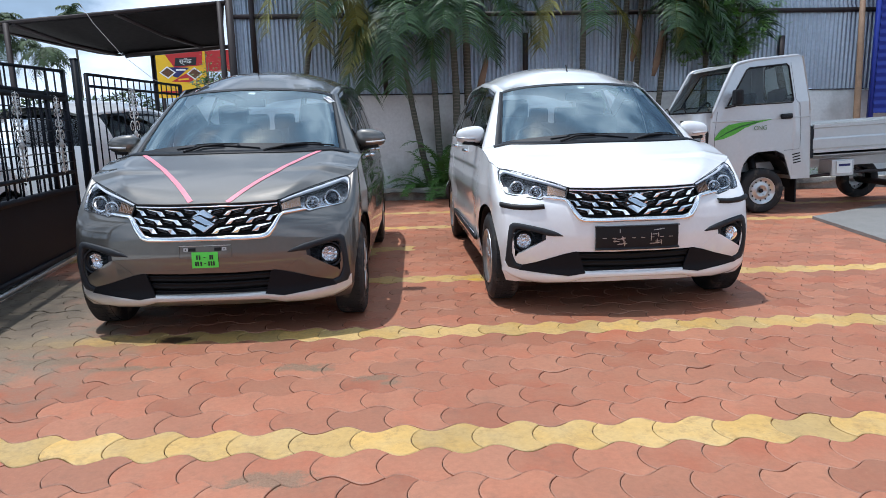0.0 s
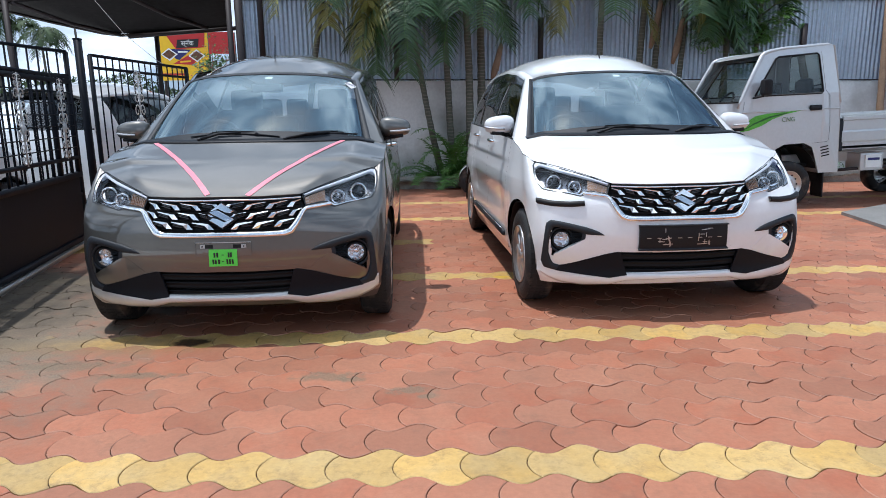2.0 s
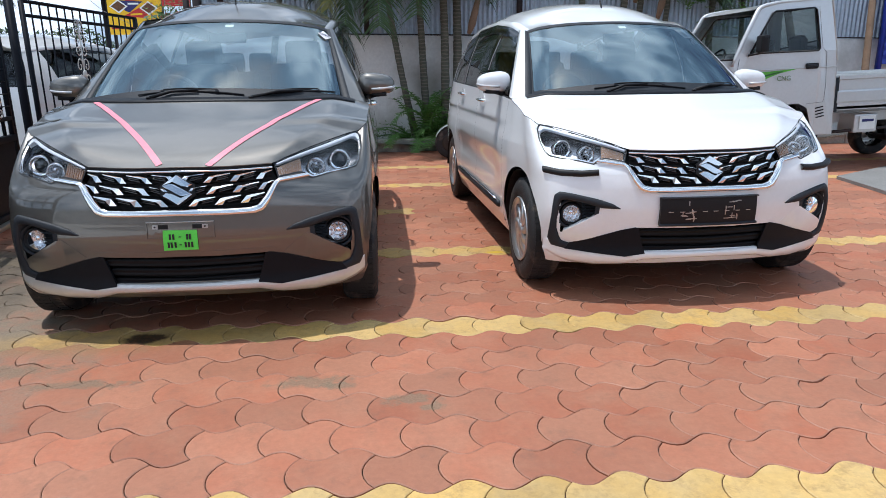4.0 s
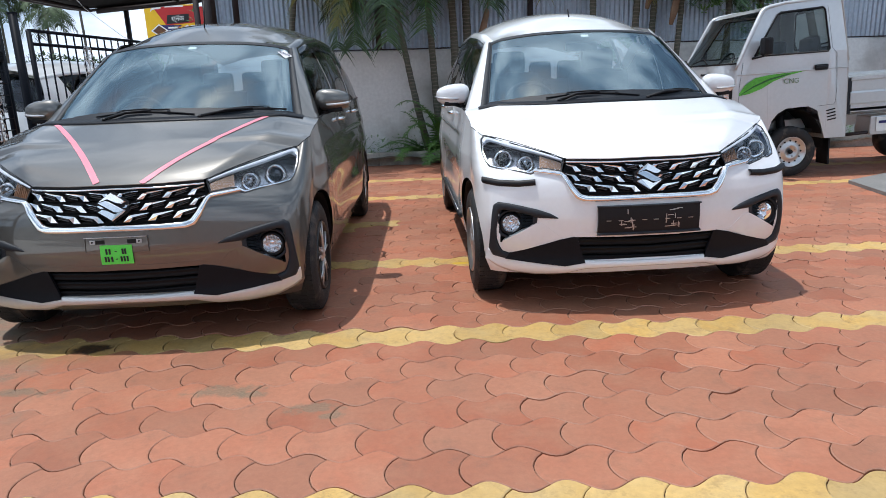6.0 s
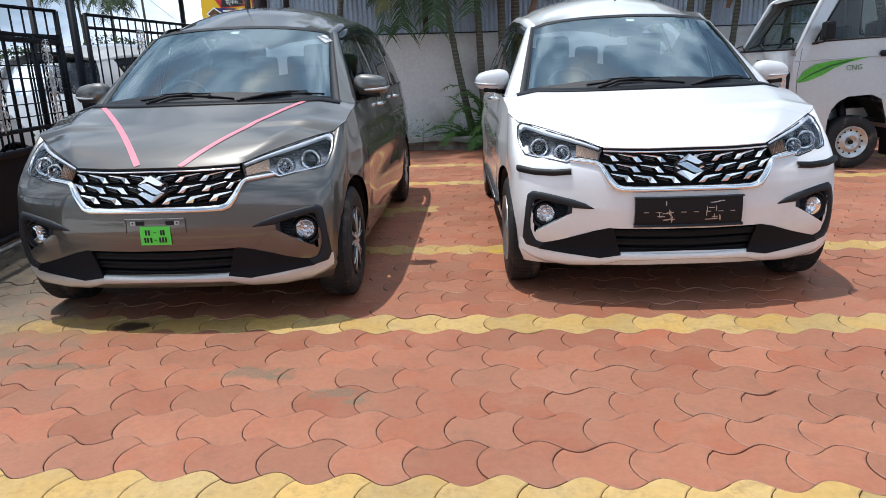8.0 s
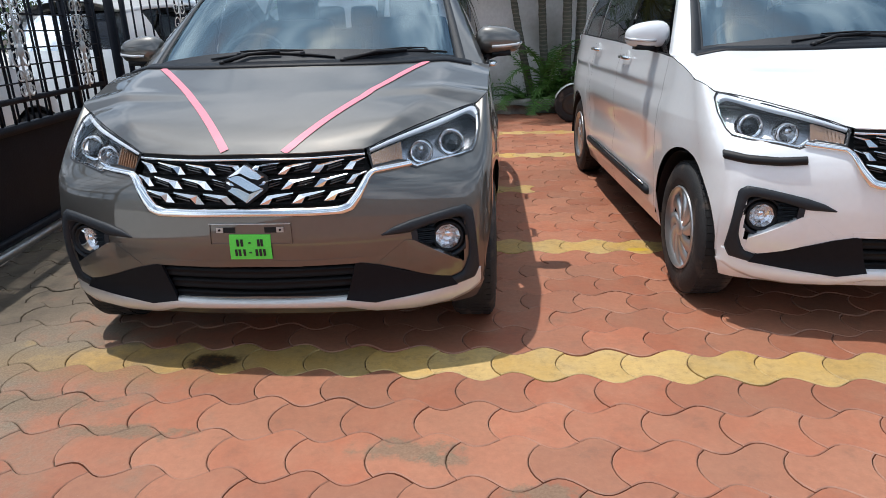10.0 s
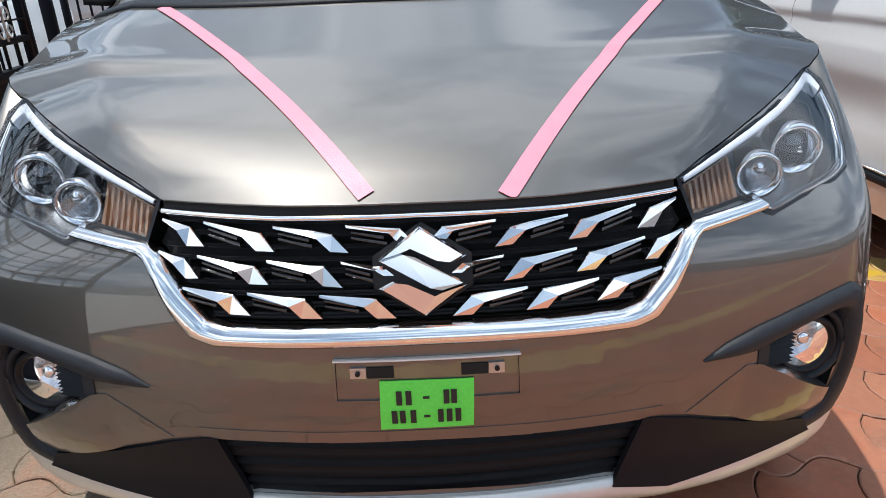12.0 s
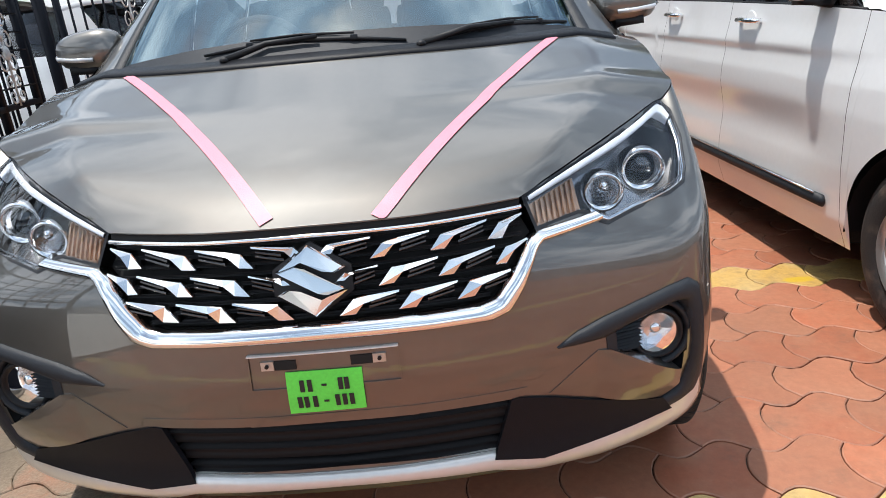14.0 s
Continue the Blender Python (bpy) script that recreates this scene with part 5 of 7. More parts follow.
tagged(part("wall_back", grid(rows), M_WALL), "whitewashed plaster boundary wall with stains", "wall", kind="structure")
sheeting = thing("sheet_fence", "grey corrugated metal sheeting above the white wall", "sheeting")
sheeting["kind"] = "structure"


def sheet(x0, x1, z0, z1, y, mat, parent, pitch=0.076, deep=0.012):
    n = int((x1 - x0) / pitch * 10)
    cols = []
    for i in range(n + 1):
        x = x0 + (x1 - x0) * i / n
        ph = (x / pitch) % 1.0
        d = deep * max(-1, min(1, 1.25 * math.sin(math.tau * ph)))
        cols.append([Vector((x, y + d, z0)), Vector((x, y + d, z1))])
    return part("sheet", grid(cols), mat, parent)


srng = random.Random(7)
x = -1.78
while x < 11.4:
    w = 0.92
    sheet(x, x + w + 0.03, wall_top(x) + 0.02 + srng.uniform(-0.012, 0.012), 3.12, WALL_Y + 0.03 + srng.uniform(0, 0.006), M_TIN, sheeting)
    sheet(x, x + w + 0.03, 3.08, 4.4, WALL_Y + 0.055 + srng.uniform(0, 0.006), M_TIN, sheeting)
    x += w
for px, top in ((-1.78, 4.5), (-1.42, 4.5), (0.78, 2.9), (3.2, 2.75), (7.72, 2.62)):
    part("post", bar((px, WALL_Y - 0.02, wall_top(px)), (px, WALL_Y - 0.02, top), 0.085, 0.05), M_IRON, sheeting)
part("girt", bar((-1.8, WALL_Y - 0.01, 3.1), (11.3, WALL_Y - 0.01, 3.02), 0.05, 0.07), M_IRON, sheeting)
part("base_angle", bar((-1.8, WALL_Y + 0.005, wall_top(-1.8) + 0.012), (11.3, WALL_Y + 0.005, wall_top(11.3) + 0.012), 0.03, 0.02), M_IRON, sheeting)

blue = thing("blue_panel", "blue ribbed metal panel beside the sheeting", "panel")
cols = []
for i in range(97):
    z = 1.25 + i * 0.033
    d = 0.012 * (1 if (i // 2) % 2 else -1)
    cols.append([Vector((9.22, 7.62 + d, z)), Vector((12.5, 7.55 + d, z))])
part("ribbed_face", grid(cols), M_BLUE, blue)
part("edge_post", bar((9.2, 7.66, 0.0), (9.2, 7.66, 4.4), 0.07), M_BLUE, blue)
part("far_post", bar((12.5, 7.6, 0.0), (12.5, 7.6, 4.4), 0.07), M_BLUE, blue)

pole = tagged(part("pole", tube([(8.82, 7.3, 0.0), (8.86, 7.5, 1.2), (8.97, 7.72, 2.4), (9.05, 7.9, 3.5)], [0.06, 0.055, 0.05, 0.042], 10), M_WOOD), "weathered wooden pole leaning on the blue panel", "pole")


# ---- gate and fence ----
def fence_x(y):
    return -1.94 - 0.15 * (y - 1.34)


def tall_x(y):
    return -2.2 + 0.125 * (y - 3.35)


ALONG = [fence_x]


def fp(y, z, out=0.0):
    """A point on the fence line being built."""
    return (ALONG[0](y) + out, y, z)


def scroll(parent, y, z0, z1):
    """A cast scroll panel: a slim stem, tall facing curls and a ribbed bud."""
    cast = part("cast_scroll", tube([fp(y, z0, 0.02), fp(y, z1, 0.02)], 0.007, 6), M_CAST, parent, "silver-painted cast scroll")
    tall = z1 - z0
    for zc, h, big in ((0.13, 0.12, 1.25), (0.42, 0.17, 1.5), (0.72, 0.13, 1.35), (0.92, 0.07, 1.0)):
        for sgn in (-1, 1):
            for flip in (-1, 1):
                pts = []
                for j in range(17):
                    t = j / 16
                    a = t * 1.25 * math.tau
                    r = lerp(0.036, 0.008, t) * big
                    pts.append(fp(y + sgn * (0.04 * big - math.cos(a) * r), z0 + tall * (zc + flip * h * (0.42 + 0.58 * (math.sin(a) * r / 0.036 / big) * (1 - 0.35 * t))), 0.02))
                part("curl", tube(pts, [lerp(0.0062, 0.004, j / 16) for j in range(17)], 5), M_CAST, cast)
    part("bud", ball(0.026, fp(y, lerp(z0, z1, 0.4), 0.022), (0.8, 1, 1.6), 10, 8), M_CAST, cast)
    part("finial", ball(0.022, fp(y, z1 - 0.02), (0.7, 1, 1.3), 10, 8), M_CAST, cast)


def gate_leaf(name, label, y0, y1, mesh_low, scrolls, top, mid, gap, stiles):
    gate = thing(name, label, "gate")
    foot = 0.72 if mesh_low else 0.12
    if mesh_low:
        part("sheet_panel", grid([[Vector(fp(y, z)) for z in (0.1, 0.68)] for y in (y0, (y0 + y1) / 2, y1)]), M_FENCE, gate)
        part("panel_back", grid([[Vector(fp(y, z, -0.02)) for z in (0.1, 0.68)] for y in (y0, y1)]), M_FENCE, gate)
    for z, w in ((0.1, 0.05), (0.7, 0.055), (0.86, 0.035), (mid, 0.045), (top, 0.03)) if mesh_low else ((0.12, 0.04), (0.5, 0.03), (mid, 0.03), (top, 0.03)):
        part("rail", bar(fp(y0, z), fp(y1, z), w, w * 0.9), M_FENCE, gate)
    part("bottom_channel", bar(fp(y0, 0.05, 0.03), fp(y1, 0.05, 0.03), 0.05, 0.035), M_STEEL, gate)
    n = int((y1 - y0) / gap)
    for i in range(n + 1):
        y = lerp(y0, y1, i / n)
        wide = 0.034 if i in (0, n) else 0.013 if mesh_low else 0.0115
        part("upright", bar(fp(y, foot), fp(y, top), wide), M_FENCE, gate)
    if mesh_low:
        for z in (0.96, 1.06, 1.16, 1.26, 1.36, 1.46):
            part("cross_bar", bar(fp(y0, z, 0.012), fp(y1, z, 0.012), 0.009), M_FENCE, gate)
    for y in stiles:
        part("stile", bar(fp(y, 0.7), fp(y, top), 0.036), M_FENCE, gate)
    for y in scrolls:
        scroll(gate, y, 0.86, mid + 0.02)
    return gate


gate_leaf("sliding_gate", "black steel gate with sheet panel, bars and silver scrolls", -0.6, 3.02, True, (-0.35, 0.75, 1.85, 2.74), 1.6, 1.56, 0.15, (2.56,))
ALONG[0] = tall_x
gate_leaf("fence_panel", "tall black steel fence panel behind the sliding gate", 0.2, 3.12, False, (), 1.84, 1.62, 0.13, ())
gate_leaf("fence_panel", "black steel fence panel with plain bars and a silver scroll", 3.5, 5.6, False, (4.32,), 1.84, 1.72, 0.13, (5.58,))
post = thing("gate_post", "tall square black steel gate post", "post")
part("shaft", bar(fp(3.33, 0.0), fp(3.33, 1.97), 0.055), M_FENCE, post)
part("cap", box_bm(0.066, 0.066, 0.016, fp(3.33, 1.975), 0.004), M_FENCE, post)

# ---- shelter by the gate ----
shelter = thing("shelter", "lean-to shelter with a dark sagging tarpaulin roof", "shelter")
REAR_EDGE = [(-8.2, 3.1), (-5.44, 2.93), (-4.78, 2.76), (-4.0, 2.585), (-3.68, 2.545), (-3.3, 2.57), (-2.7, 2.61), (-1.95, 2.635)]
rows = []
for i in range(29):
    t = i / 28
    near = Vector((lerp(-1.42, -7.6, t), 6.3, lerp(3.06, 2.62, t)))
    fx = lerp(-1.95, -8.2, t)
    far = Vector((fx, 8.0, table(REAR_EDGE, fx)))
    rows.append([near + Vector((0, 0.01, -0.07)), near] + [near.lerp(far, j / 10) + Vector((0, 0, -0.045 * math.sin(math.pi * j / 10) * (0.5 + 0.5 * math.sin(i * 0.75)))) for j in range(1, 11)] + [far + Vector((0, 0, 0.03))])
part("tarpaulin", grid(rows), M_TARP, shelter)
part("front_pipe", tube([(-1.35, 6.31, 3.04), (-4.5, 6.31, 2.815), (-7.6, 6.31, 2.6)], 0.026, 8), M_IRON, shelter)
part("rear_pipe", tube([(x, 8.0, z - 0.02) for x, z in REAR_EDGE], 0.022, 8), M_IRON, shelter)
part("cross_beam", bar((-3.56, 7.96, 2.5), (-1.8, 7.96, 2.62), 0.05, 0.06), M_IRON, shelter)
for px, py, pz, pr in ((-4.5, 6.28, 2.8, 0.04), (-1.5, 6.31, 3.05, 0.04), (-1.37, 6.33, 3.3, 0.055), (-7.4, 6.3, 2.6, 0.035), (-3.12, 7.98, 2.53, 0.04)):
    part("post", tube([(px, py, 0.0), (px, py, pz)], pr, 8), M_IRON, shelter)
for a, b in (((-2.97, 6.3, 2.9), (-2.27, 7.98, 2.62)), ((-4.42, 6.3, 2.78), (-3.7, 7.98, 2.53)), ((-6.2, 6.3, 2.66), (-5.6, 7.98, 2.9))):
    part("rafter", tube([a, Vector(a).lerp(Vector(b), 0.5) - Vector((0, 0, 0.05)), b], 0.03, 8), M_IRON, shelter)
cable = tagged(part("cable", tube([(-3.45, 5.9, 3.3), (-3.2, 6.1, 2.75), (-2.95, 6.3, 2.35), (-2.6, 6.5, 2.0), (-2.3, 6.6, 1.84)], 0.0035, 5), M_CAST), "thin pale cable sagging from the shelter", "cable")

# ---- shop sign beyond the lane ----
sign = thing("shop_sign", "yellow and red painted snack shop sign on posts", "sign")
part("board", box_bm(1.66, 0.06, 1.56, (-6.31, 19.0, 3.12), 0.01), M_SIGNY, sign)


def sign_shape(nm, poly, mat, off, parent=None):
    v = [Vector((x, 18.96 - off, z)) for x, z in poly] + [Vector((x, 18.972, z)) for x, z in poly]
    n = len(poly)
    return part(nm, (v, [tuple(range(n))] + [(i, (i + 1) % n, n + (i + 1) % n, n + i) for i in range(n)], False), mat, parent or sign)


sign_shape("red_field", [(-6.86, 3.86), (-6.5, 3.3), (-5.6, 3.36), (-5.56, 3.86)], M_SIGNR, 0.0)
sign_shape("white_stroke", [(-6.95, 3.72), (-6.9, 3.86), (-6.6, 3.86), (-6.62, 3.8), (-6.85, 3.78)], M_SIGNW, 0.006)
sign_shape("white_stroke", [(-6.5, 3.83), (-6.5, 3.88), (-5.9, 3.88), (-5.92, 3.83)], M_SIGNW, 0.006)
plate_board = sign_shape("name_plate", [(-6.49, 3.34), (-5.8, 3.37), (-5.76, 3.62), (-6.44, 3.6)], M_INK, 0.012)
sign_shape("blue_band", [(-6.72, 3.32), (-6.02, 3.29), (-6.42, 2.98), (-6.55, 3.02)], M_SIGNB, 0.004)
sign_shape("red_strip", [(-6.62, 2.86), (-6.12, 3.12), (-5.86, 2.98), (-6.0, 2.82)], M_SIGNR, 0.004)
for lx, lz in ((-6.73, 3.15), (-5.86, 3.1)):
    loz = sign_shape("lozenge", [(lx - 0.27, lz), (lx, lz + 0.2), (lx + 0.27, lz), (lx, lz - 0.2)], M_SIGNW, 0.008)
    sign_shape("food_picture", [(lx - 0.21, lz), (lx, lz + 0.15), (lx + 0.21, lz), (lx, lz - 0.15)], M_SIGNFOOD, 0.014, loz)
sign_shape("word_bar", [(-6.45, 3.2), (-6.45, 3.25), (-6.14, 3.25), (-6.14, 3.2)], M_SIGNW, 0.01)
sign_shape("word_bar", [(-6.4, 2.89), (-6.4, 2.94), (-6.06, 2.96), (-6.06, 2.91)], M_SIGNY, 0.01)
sign_shape("word_bar", [(-7.0, 2.5), (-7.0, 2.56), (-6.2, 2.56), (-6.2, 2.5)], M_SIGNR, 0.01)
for px in (-6.95, -5.55):
    part("sign_post", bar((px, 19.06, 0.0), (px, 19.06, 3.7), 0.08), M_IRON, sign)
banner = thing("shop_banner", "red shop banner hanging on a frame", "banner")
part("cloth", grid([[Vector((x, 18.4 + 0.03 * math.sin(x * 7), z)) for x in (-5.3, -5.1, -4.9, -4.7, -4.5)] for z in (3.1, 3.35, 3.76)]), M_SIGNR, banner)
part("frame", bar((-5.3, 18.45, 0.0), (-5.3, 18.45, 3.75), 0.05), M_IRON, banner)
part("frame", bar((-4.5, 18.45, 0.0), (-4.5, 18.45, 3.75), 0.05), M_IRON, banner)

M_FLOWER = material("red_flower_petal", (0.5, 0.015, 0.05), 0.5, vary=0.25, scale=9)


def flowering_bush(at, seed):
    """A loose bush of thin stems, small leaves and red flower clusters."""
    rng = random.Random(seed)
    bush = thing("flowering_bush", "green bush with red flowers before the shop sign", "bush")
    base = Vector(at)
    for k in range(9):
        tip = base + Vector((rng.uniform(-0.5, 0.5), rng.uniform(-0.3, 0.3), rng.uniform(2.3, 3.0)))
        mid = base.lerp(tip, 0.55) + Vector((rng.uniform(-0.1, 0.1), 0, 0))
        stem = part("stem", tube([base + Vector((rng.uniform(-0.08, 0.08), 0, 0)), mid, tip], [0.018, 0.012, 0.005], 6), M_BARK, bush)
        for nm, mat, count, size in (("leaves", M_BUSH, 70, 0.085), ("flowers", M_FLOWER, 26, 0.055)):
            pieces = []
            for j in range(count):
                c = mid.lerp(tip, rng.uniform(0.2, 1.1)) + Vector((rng.gauss(0, 0.1), rng.gauss(0, 0.08), rng.gauss(0, 0.1)))
                a = rng.uniform(0, math.tau)
                d = Vector((math.cos(a), math.sin(a), rng.uniform(-0.5, 0.6))).normalized()
                w = d.cross(Vector((0, 0, 1))).normalized() * size * 0.32
                ln = size * rng.uniform(0.7, 1.3)
                pieces.append(([c, c + d * ln * 0.5 + w, c + d * ln, c + d * ln * 0.5 - w], [(0, 1, 2, 3)]))
            part(nm, join(*pieces), mat, stem)


flowering_bush((-3.75, 13.0, 0.0), 33)

# plain unseen walls added behind the camera, for paint and glass to reflect
for nm, a, b in (("unseen_wall_south", (-30, -16), (34, -16)), ("unseen_wall_east", (26, -16), (26, 8))):
    tagged(part(nm, (lambda v: (v, [(0, 1, 2, 3), (4, 5, 6, 7), (3, 2, 6, 7), (0, 3, 7, 4), (1, 2, 6, 5)], False))([Vector((a[0], a[1], -0.1)), Vector((b[0], b[1], -0.1)), Vector((b[0], b[1], 2.4)), Vector((a[0], a[1], 2.4)), Vector((a[0] + 0.3, a[1] - 0.3, -0.1)), Vector((b[0] + 0.3, b[1] - 0.3, -0.1)), Vector((b[0] + 0.3, b[1] - 0.3, 2.4)), Vector((a[0] + 0.3, a[1] - 0.3, 2.4))]), M_FARWALL), "unseen plain grey wall added round the yard for reflections", "wall", kind="structure")

# ---- plants ----
def leaflet(base, along, side, length, width, droop):
    """A folded, pointed leaflet of two strips."""
    v, f = [], []
    n = 4
    nrm = along.cross(side).normalized()
    for j in range(n + 1):
        t = j / n
        c = base + side * (length * t) + along * (0.35 * length * t) + Vector((0, 0, -droop * length * t * t))
        w = width * (0.35 + 0.65 * math.sin(math.pi * min(1, 0.18 + 0.8 * t))) * (1 - t ** 3)
        v += [c - along * w, c + nrm * w * 0.35, c + along * w]
    for j in range(n):
        o = j * 3
        f += [(o, o + 1, o + 4, o + 3), (o + 1, o + 2, o + 5, o + 4)]
    return v, f


def frond(base, heading, rise, length, droop, rng, wide=0.016, count=38, leaf_len=0.4, hang=0.55):
    """An arching feather leaf; gives the stalk and the leaflets apart."""
    pts = []
    d = Vector((math.cos(heading) * math.cos(rise), math.sin(heading) * math.cos(rise), math.sin(rise)))
    p = Vector(base)
    n = 16
    for i in range(n + 1):
        pts.append(p.copy())
        d = (d + Vector((0, 0, -droop / n * (0.6 + i / n)))).normalized()
        p = p + d * (length / n)
    stalk = tube(pts, [lerp(0.016, 0.003, i / n) for i in range(n + 1)], 5)
    pieces = []
    for k in range(count):
        t = lerp(0.14, 0.99, k / (count - 1))
        i = min(int(t * n), n - 1)
        c = pts[i].lerp(pts[i + 1], t * n - i)
        along = (pts[i + 1] - pts[i]).normalized()
        lat = along.cross(Vector((0, 0, 1)))
        lat = lat.normalized() if lat.length > 0.05 else Vector((1, 0, 0))
        up = lat.cross(along)
        ln = leaf_len * (0.45 + 0.55 * math.sin(math.pi * (0.15 + 0.75 * t))) * rng.uniform(0.85, 1.1)
        for sgn in (-1, 1):
            if rng.random() < 0.06:
                continue
            side = (lat * sgn + up * rng.uniform(0.05, 0.4)).normalized()
            pieces.append(leaflet(c, along, side, ln, wide * rng.uniform(0.75, 1.1), hang * rng.uniform(0.6, 1.5)))
    return stalk, join(*pieces)


def palm(name, label, foot, head, fronds, seed, trunk_r, length=1.7, yellow=0.2, down=0.0, rise_lo=-0.1, rise_hi=1.1, headings=None, hanging=()):
    rng = random.Random(seed)
    tree = thing(name, label, "palm tree", "yard palms")
    foot, head = Vector(foot), Vector(head)
    pts, rad = [], []
    n = 26
    for i in range(n + 1):
        t = i / n
        pts.append(foot.lerp(head, t) + Vector((0.05 * math.sin(t * 3 + seed), 0, 0)) * t)
        rad.append(trunk_r * lerp(1.15, 0.75, t) * (1.06 if i % 2 else 0.96))
    part("trunk", tube(pts, rad, 10), M_BARK, tree)
    part("crown_shaft", tube([pts[-1], pts[-1] + (head - foot).normalized() * 0.35], [trunk_r * 0.9, trunk_r * 0.5], 10), M_BUSH, tree)
    top = pts[-1] + (head - foot).normalized() * 0.3
    for k in range(max(4, int(fronds * 0.72))):
        h = (headings[k % len(headings)] + rng.uniform(-0.3, 0.3)) if headings else k / fronds * math.tau + rng.uniform(-0.35, 0.35)
        rise = rng.uniform(rise_lo, rise_hi)
        st, lv = frond(top, h, rise, length * rng.uniform(0.85, 1.15), rng.uniform(1.6, 2.6) + down, rng)
        dry = rng.random() < yellow
        fr = part("frond", st, M_LEAFY if dry else M_BUSH, tree)
        part("foliage", lv, M_LEAFY if dry else M_LEAF, fr)
    # old fronds that hang down from the crown
    for h, rise, ln, droop, dry in hanging:
        st, lv = frond(top, h, rise, ln, droop, rng, 0.017, 44, 0.42, 0.8)
        fr = part("frond", st, M_LEAFY if dry else M_BUSH, tree)
        part("foliage", lv, M_LEAFY if dry else M_LEAF, fr)
    # upper fronds of the crown, out of view, added to shade the sheeting
    for k in range(5):
        st, lv = frond(top, k / 5 * math.tau + rng.uniform(-0.4, 0.4), rng.uniform(0.55, 1.15), length * rng.uniform(0.9, 1.15), rng.uniform(1.2, 1.8), rng, count=34)
        fr = part("frond", st, M_BUSH, tree)
        part("foliage", lv, M_LEAF, fr)
    return tree


S, SE, SW, E_, W_ = -math.pi / 2, -math.pi / 4, -3 * math.pi / 4, 0.0, math.pi
palm("leaning_palm", "slender leaning areca palm with drooping green fronds", (1.52, 7.72, 0.1), (0.98, 7.66, 2.75), 9, 11, 0.05, 1.5, 0.3, 0.5, -0.1, 0.9, (S, SW, W_, SE, SW, S, E_, W_, SW), ((W_ + 0.4, 0.3, 1.75, 4.4, False), (SW, 0.2, 1.6, 4.8, False), (S, 0.1, 1.5, 5.0, False)))
palm("slim_palm", "slim areca palm with grey ringed trunk", (1.72, 7.8, 0.1), (1.5, 7.78, 3.0), 8, 12, 0.055, 1.6, 0.1, 0.3, 0.0, 1.0)
palm("clump_palm", "areca palm of the clump with brown ringed trunk", (1.98, 7.68, 0.1), (1.92, 7.62, 2.95), 10, 13, 0.065, 1.6, 0.35, 0.3, -0.1, 1.0, (S, SE, E_, SW, SE, S, W_, SW, E_, SE))
palm("clump_palm", "areca palm of the clump with dark ringed trunk", (2.15, 7.75, 0.1), (2.2, 7.74, 3.05), 9, 14, 0.07, 1.7, 0.1, 0.3, -0.1, 1.0, (E_, SE, S, SE, E_, SW, SE, S, E_))
palm("tall_palm", "tall areca palm with yellowing hanging fronds", (-0.9, 7.85, 0.1), (-0.25, 7.75, 3.5), 7, 15, 0.05, 1.6, 0.75, 0.9, -0.3, 0.5, (SE, E_, S, SE, SW, E_, S), ((SE, 0.1, 1.7, 4.4, True), (S, 0.0, 1.5, 5.0, True)))
palm("grey_palm", "areca palm with grey mottled trunk", (4.22, 7.8, 0.1), (4.15, 7.75, 3.1), 8, 16, 0.06, 1.6, 0.25, 0.4, -0.2, 0.9, (S, SW, SE, W_, S, E_, SW, SE))
palm("grey_palm", "areca palm with pale banded trunk", (4.78, 7.72, 0.1), (4.82, 7.7, 3.3), 9, 17, 0.06, 1.7, 0.5, 0.5, -0.2, 0.9, (SE, S, E_, SW, SE, E_, S, W_, SE), ((E_ - 0.3, 0.5, 1.8, 3.6, True), (SE, 0.4, 1.7, 3.8, True)))
palm("grey_palm", "areca palm with smooth grey trunk", (5.05, 7.85, 0.1), (5.1, 7.8, 3.25), 7, 18, 0.055, 1.6, 0.4, 0.5, -0.2, 0.9, (E_, SE, S, E_, SE, SW, S))
palm("brown_palm", "areca palm with peeling brown leaf sheaths", (5.32, 7.66, 0.1), (5.5, 7.62, 2.9), 7, 19, 0.05, 1.5, 0.5, 0.7, -0.3, 0.6, (SE, E_, S, SE, E_, S, E_))
palm("green_palm", "young palm with green stem beside the truck", (6.05, 7.7, 0.1), (6.3, 7.62, 2.7), 7, 20, 0.04, 1.4, 0.0, 0.2, 0.1, 1.1)

for sx, sy, sz0, sz1 in ((5.36, 7.5, 1.95, 2.65), (5.0, 7.55, 2.2, 2.9), (2.42, 7.6, 1.75, 2.25)):
    tagged(part("dry_sheath", tube([(sx - 0.08, sy, sz0), (sx - 0.03, sy, lerp(sz0, sz1, 0.3)), (sx + 0.06, sy + 0.02, sz1), (sx + 0.08, sy + 0.1, sz1 + 0.15)], [0.03, 0.06, 0.04, 0.02], 8, 0.5), M_WOOD), "dry brown palm sheath hanging on a trunk", "palm sheath")


def small_plant(label, at, count, length, seed, mat, rise=(0.5, 1.3), wide=0.013, leaf=0.16, name="young_palm"):
    rng = random.Random(seed)
    plant = thing(name, label, "plant")
    for k in range(count):
        st, lv = frond(Vector(at) + Vector((rng.uniform(-0.1, 0.1), rng.uniform(-0.06, 0.06), 0)), rng.uniform(0, math.tau), rng.uniform(*rise), length * rng.uniform(0.6, 1.1), rng.uniform(1.0, 2.2), rng, wide, 18, leaf, 0.35)
        fr = part("frond", st, M_BUSH, plant)
        part("foliage", lv, mat, fr)


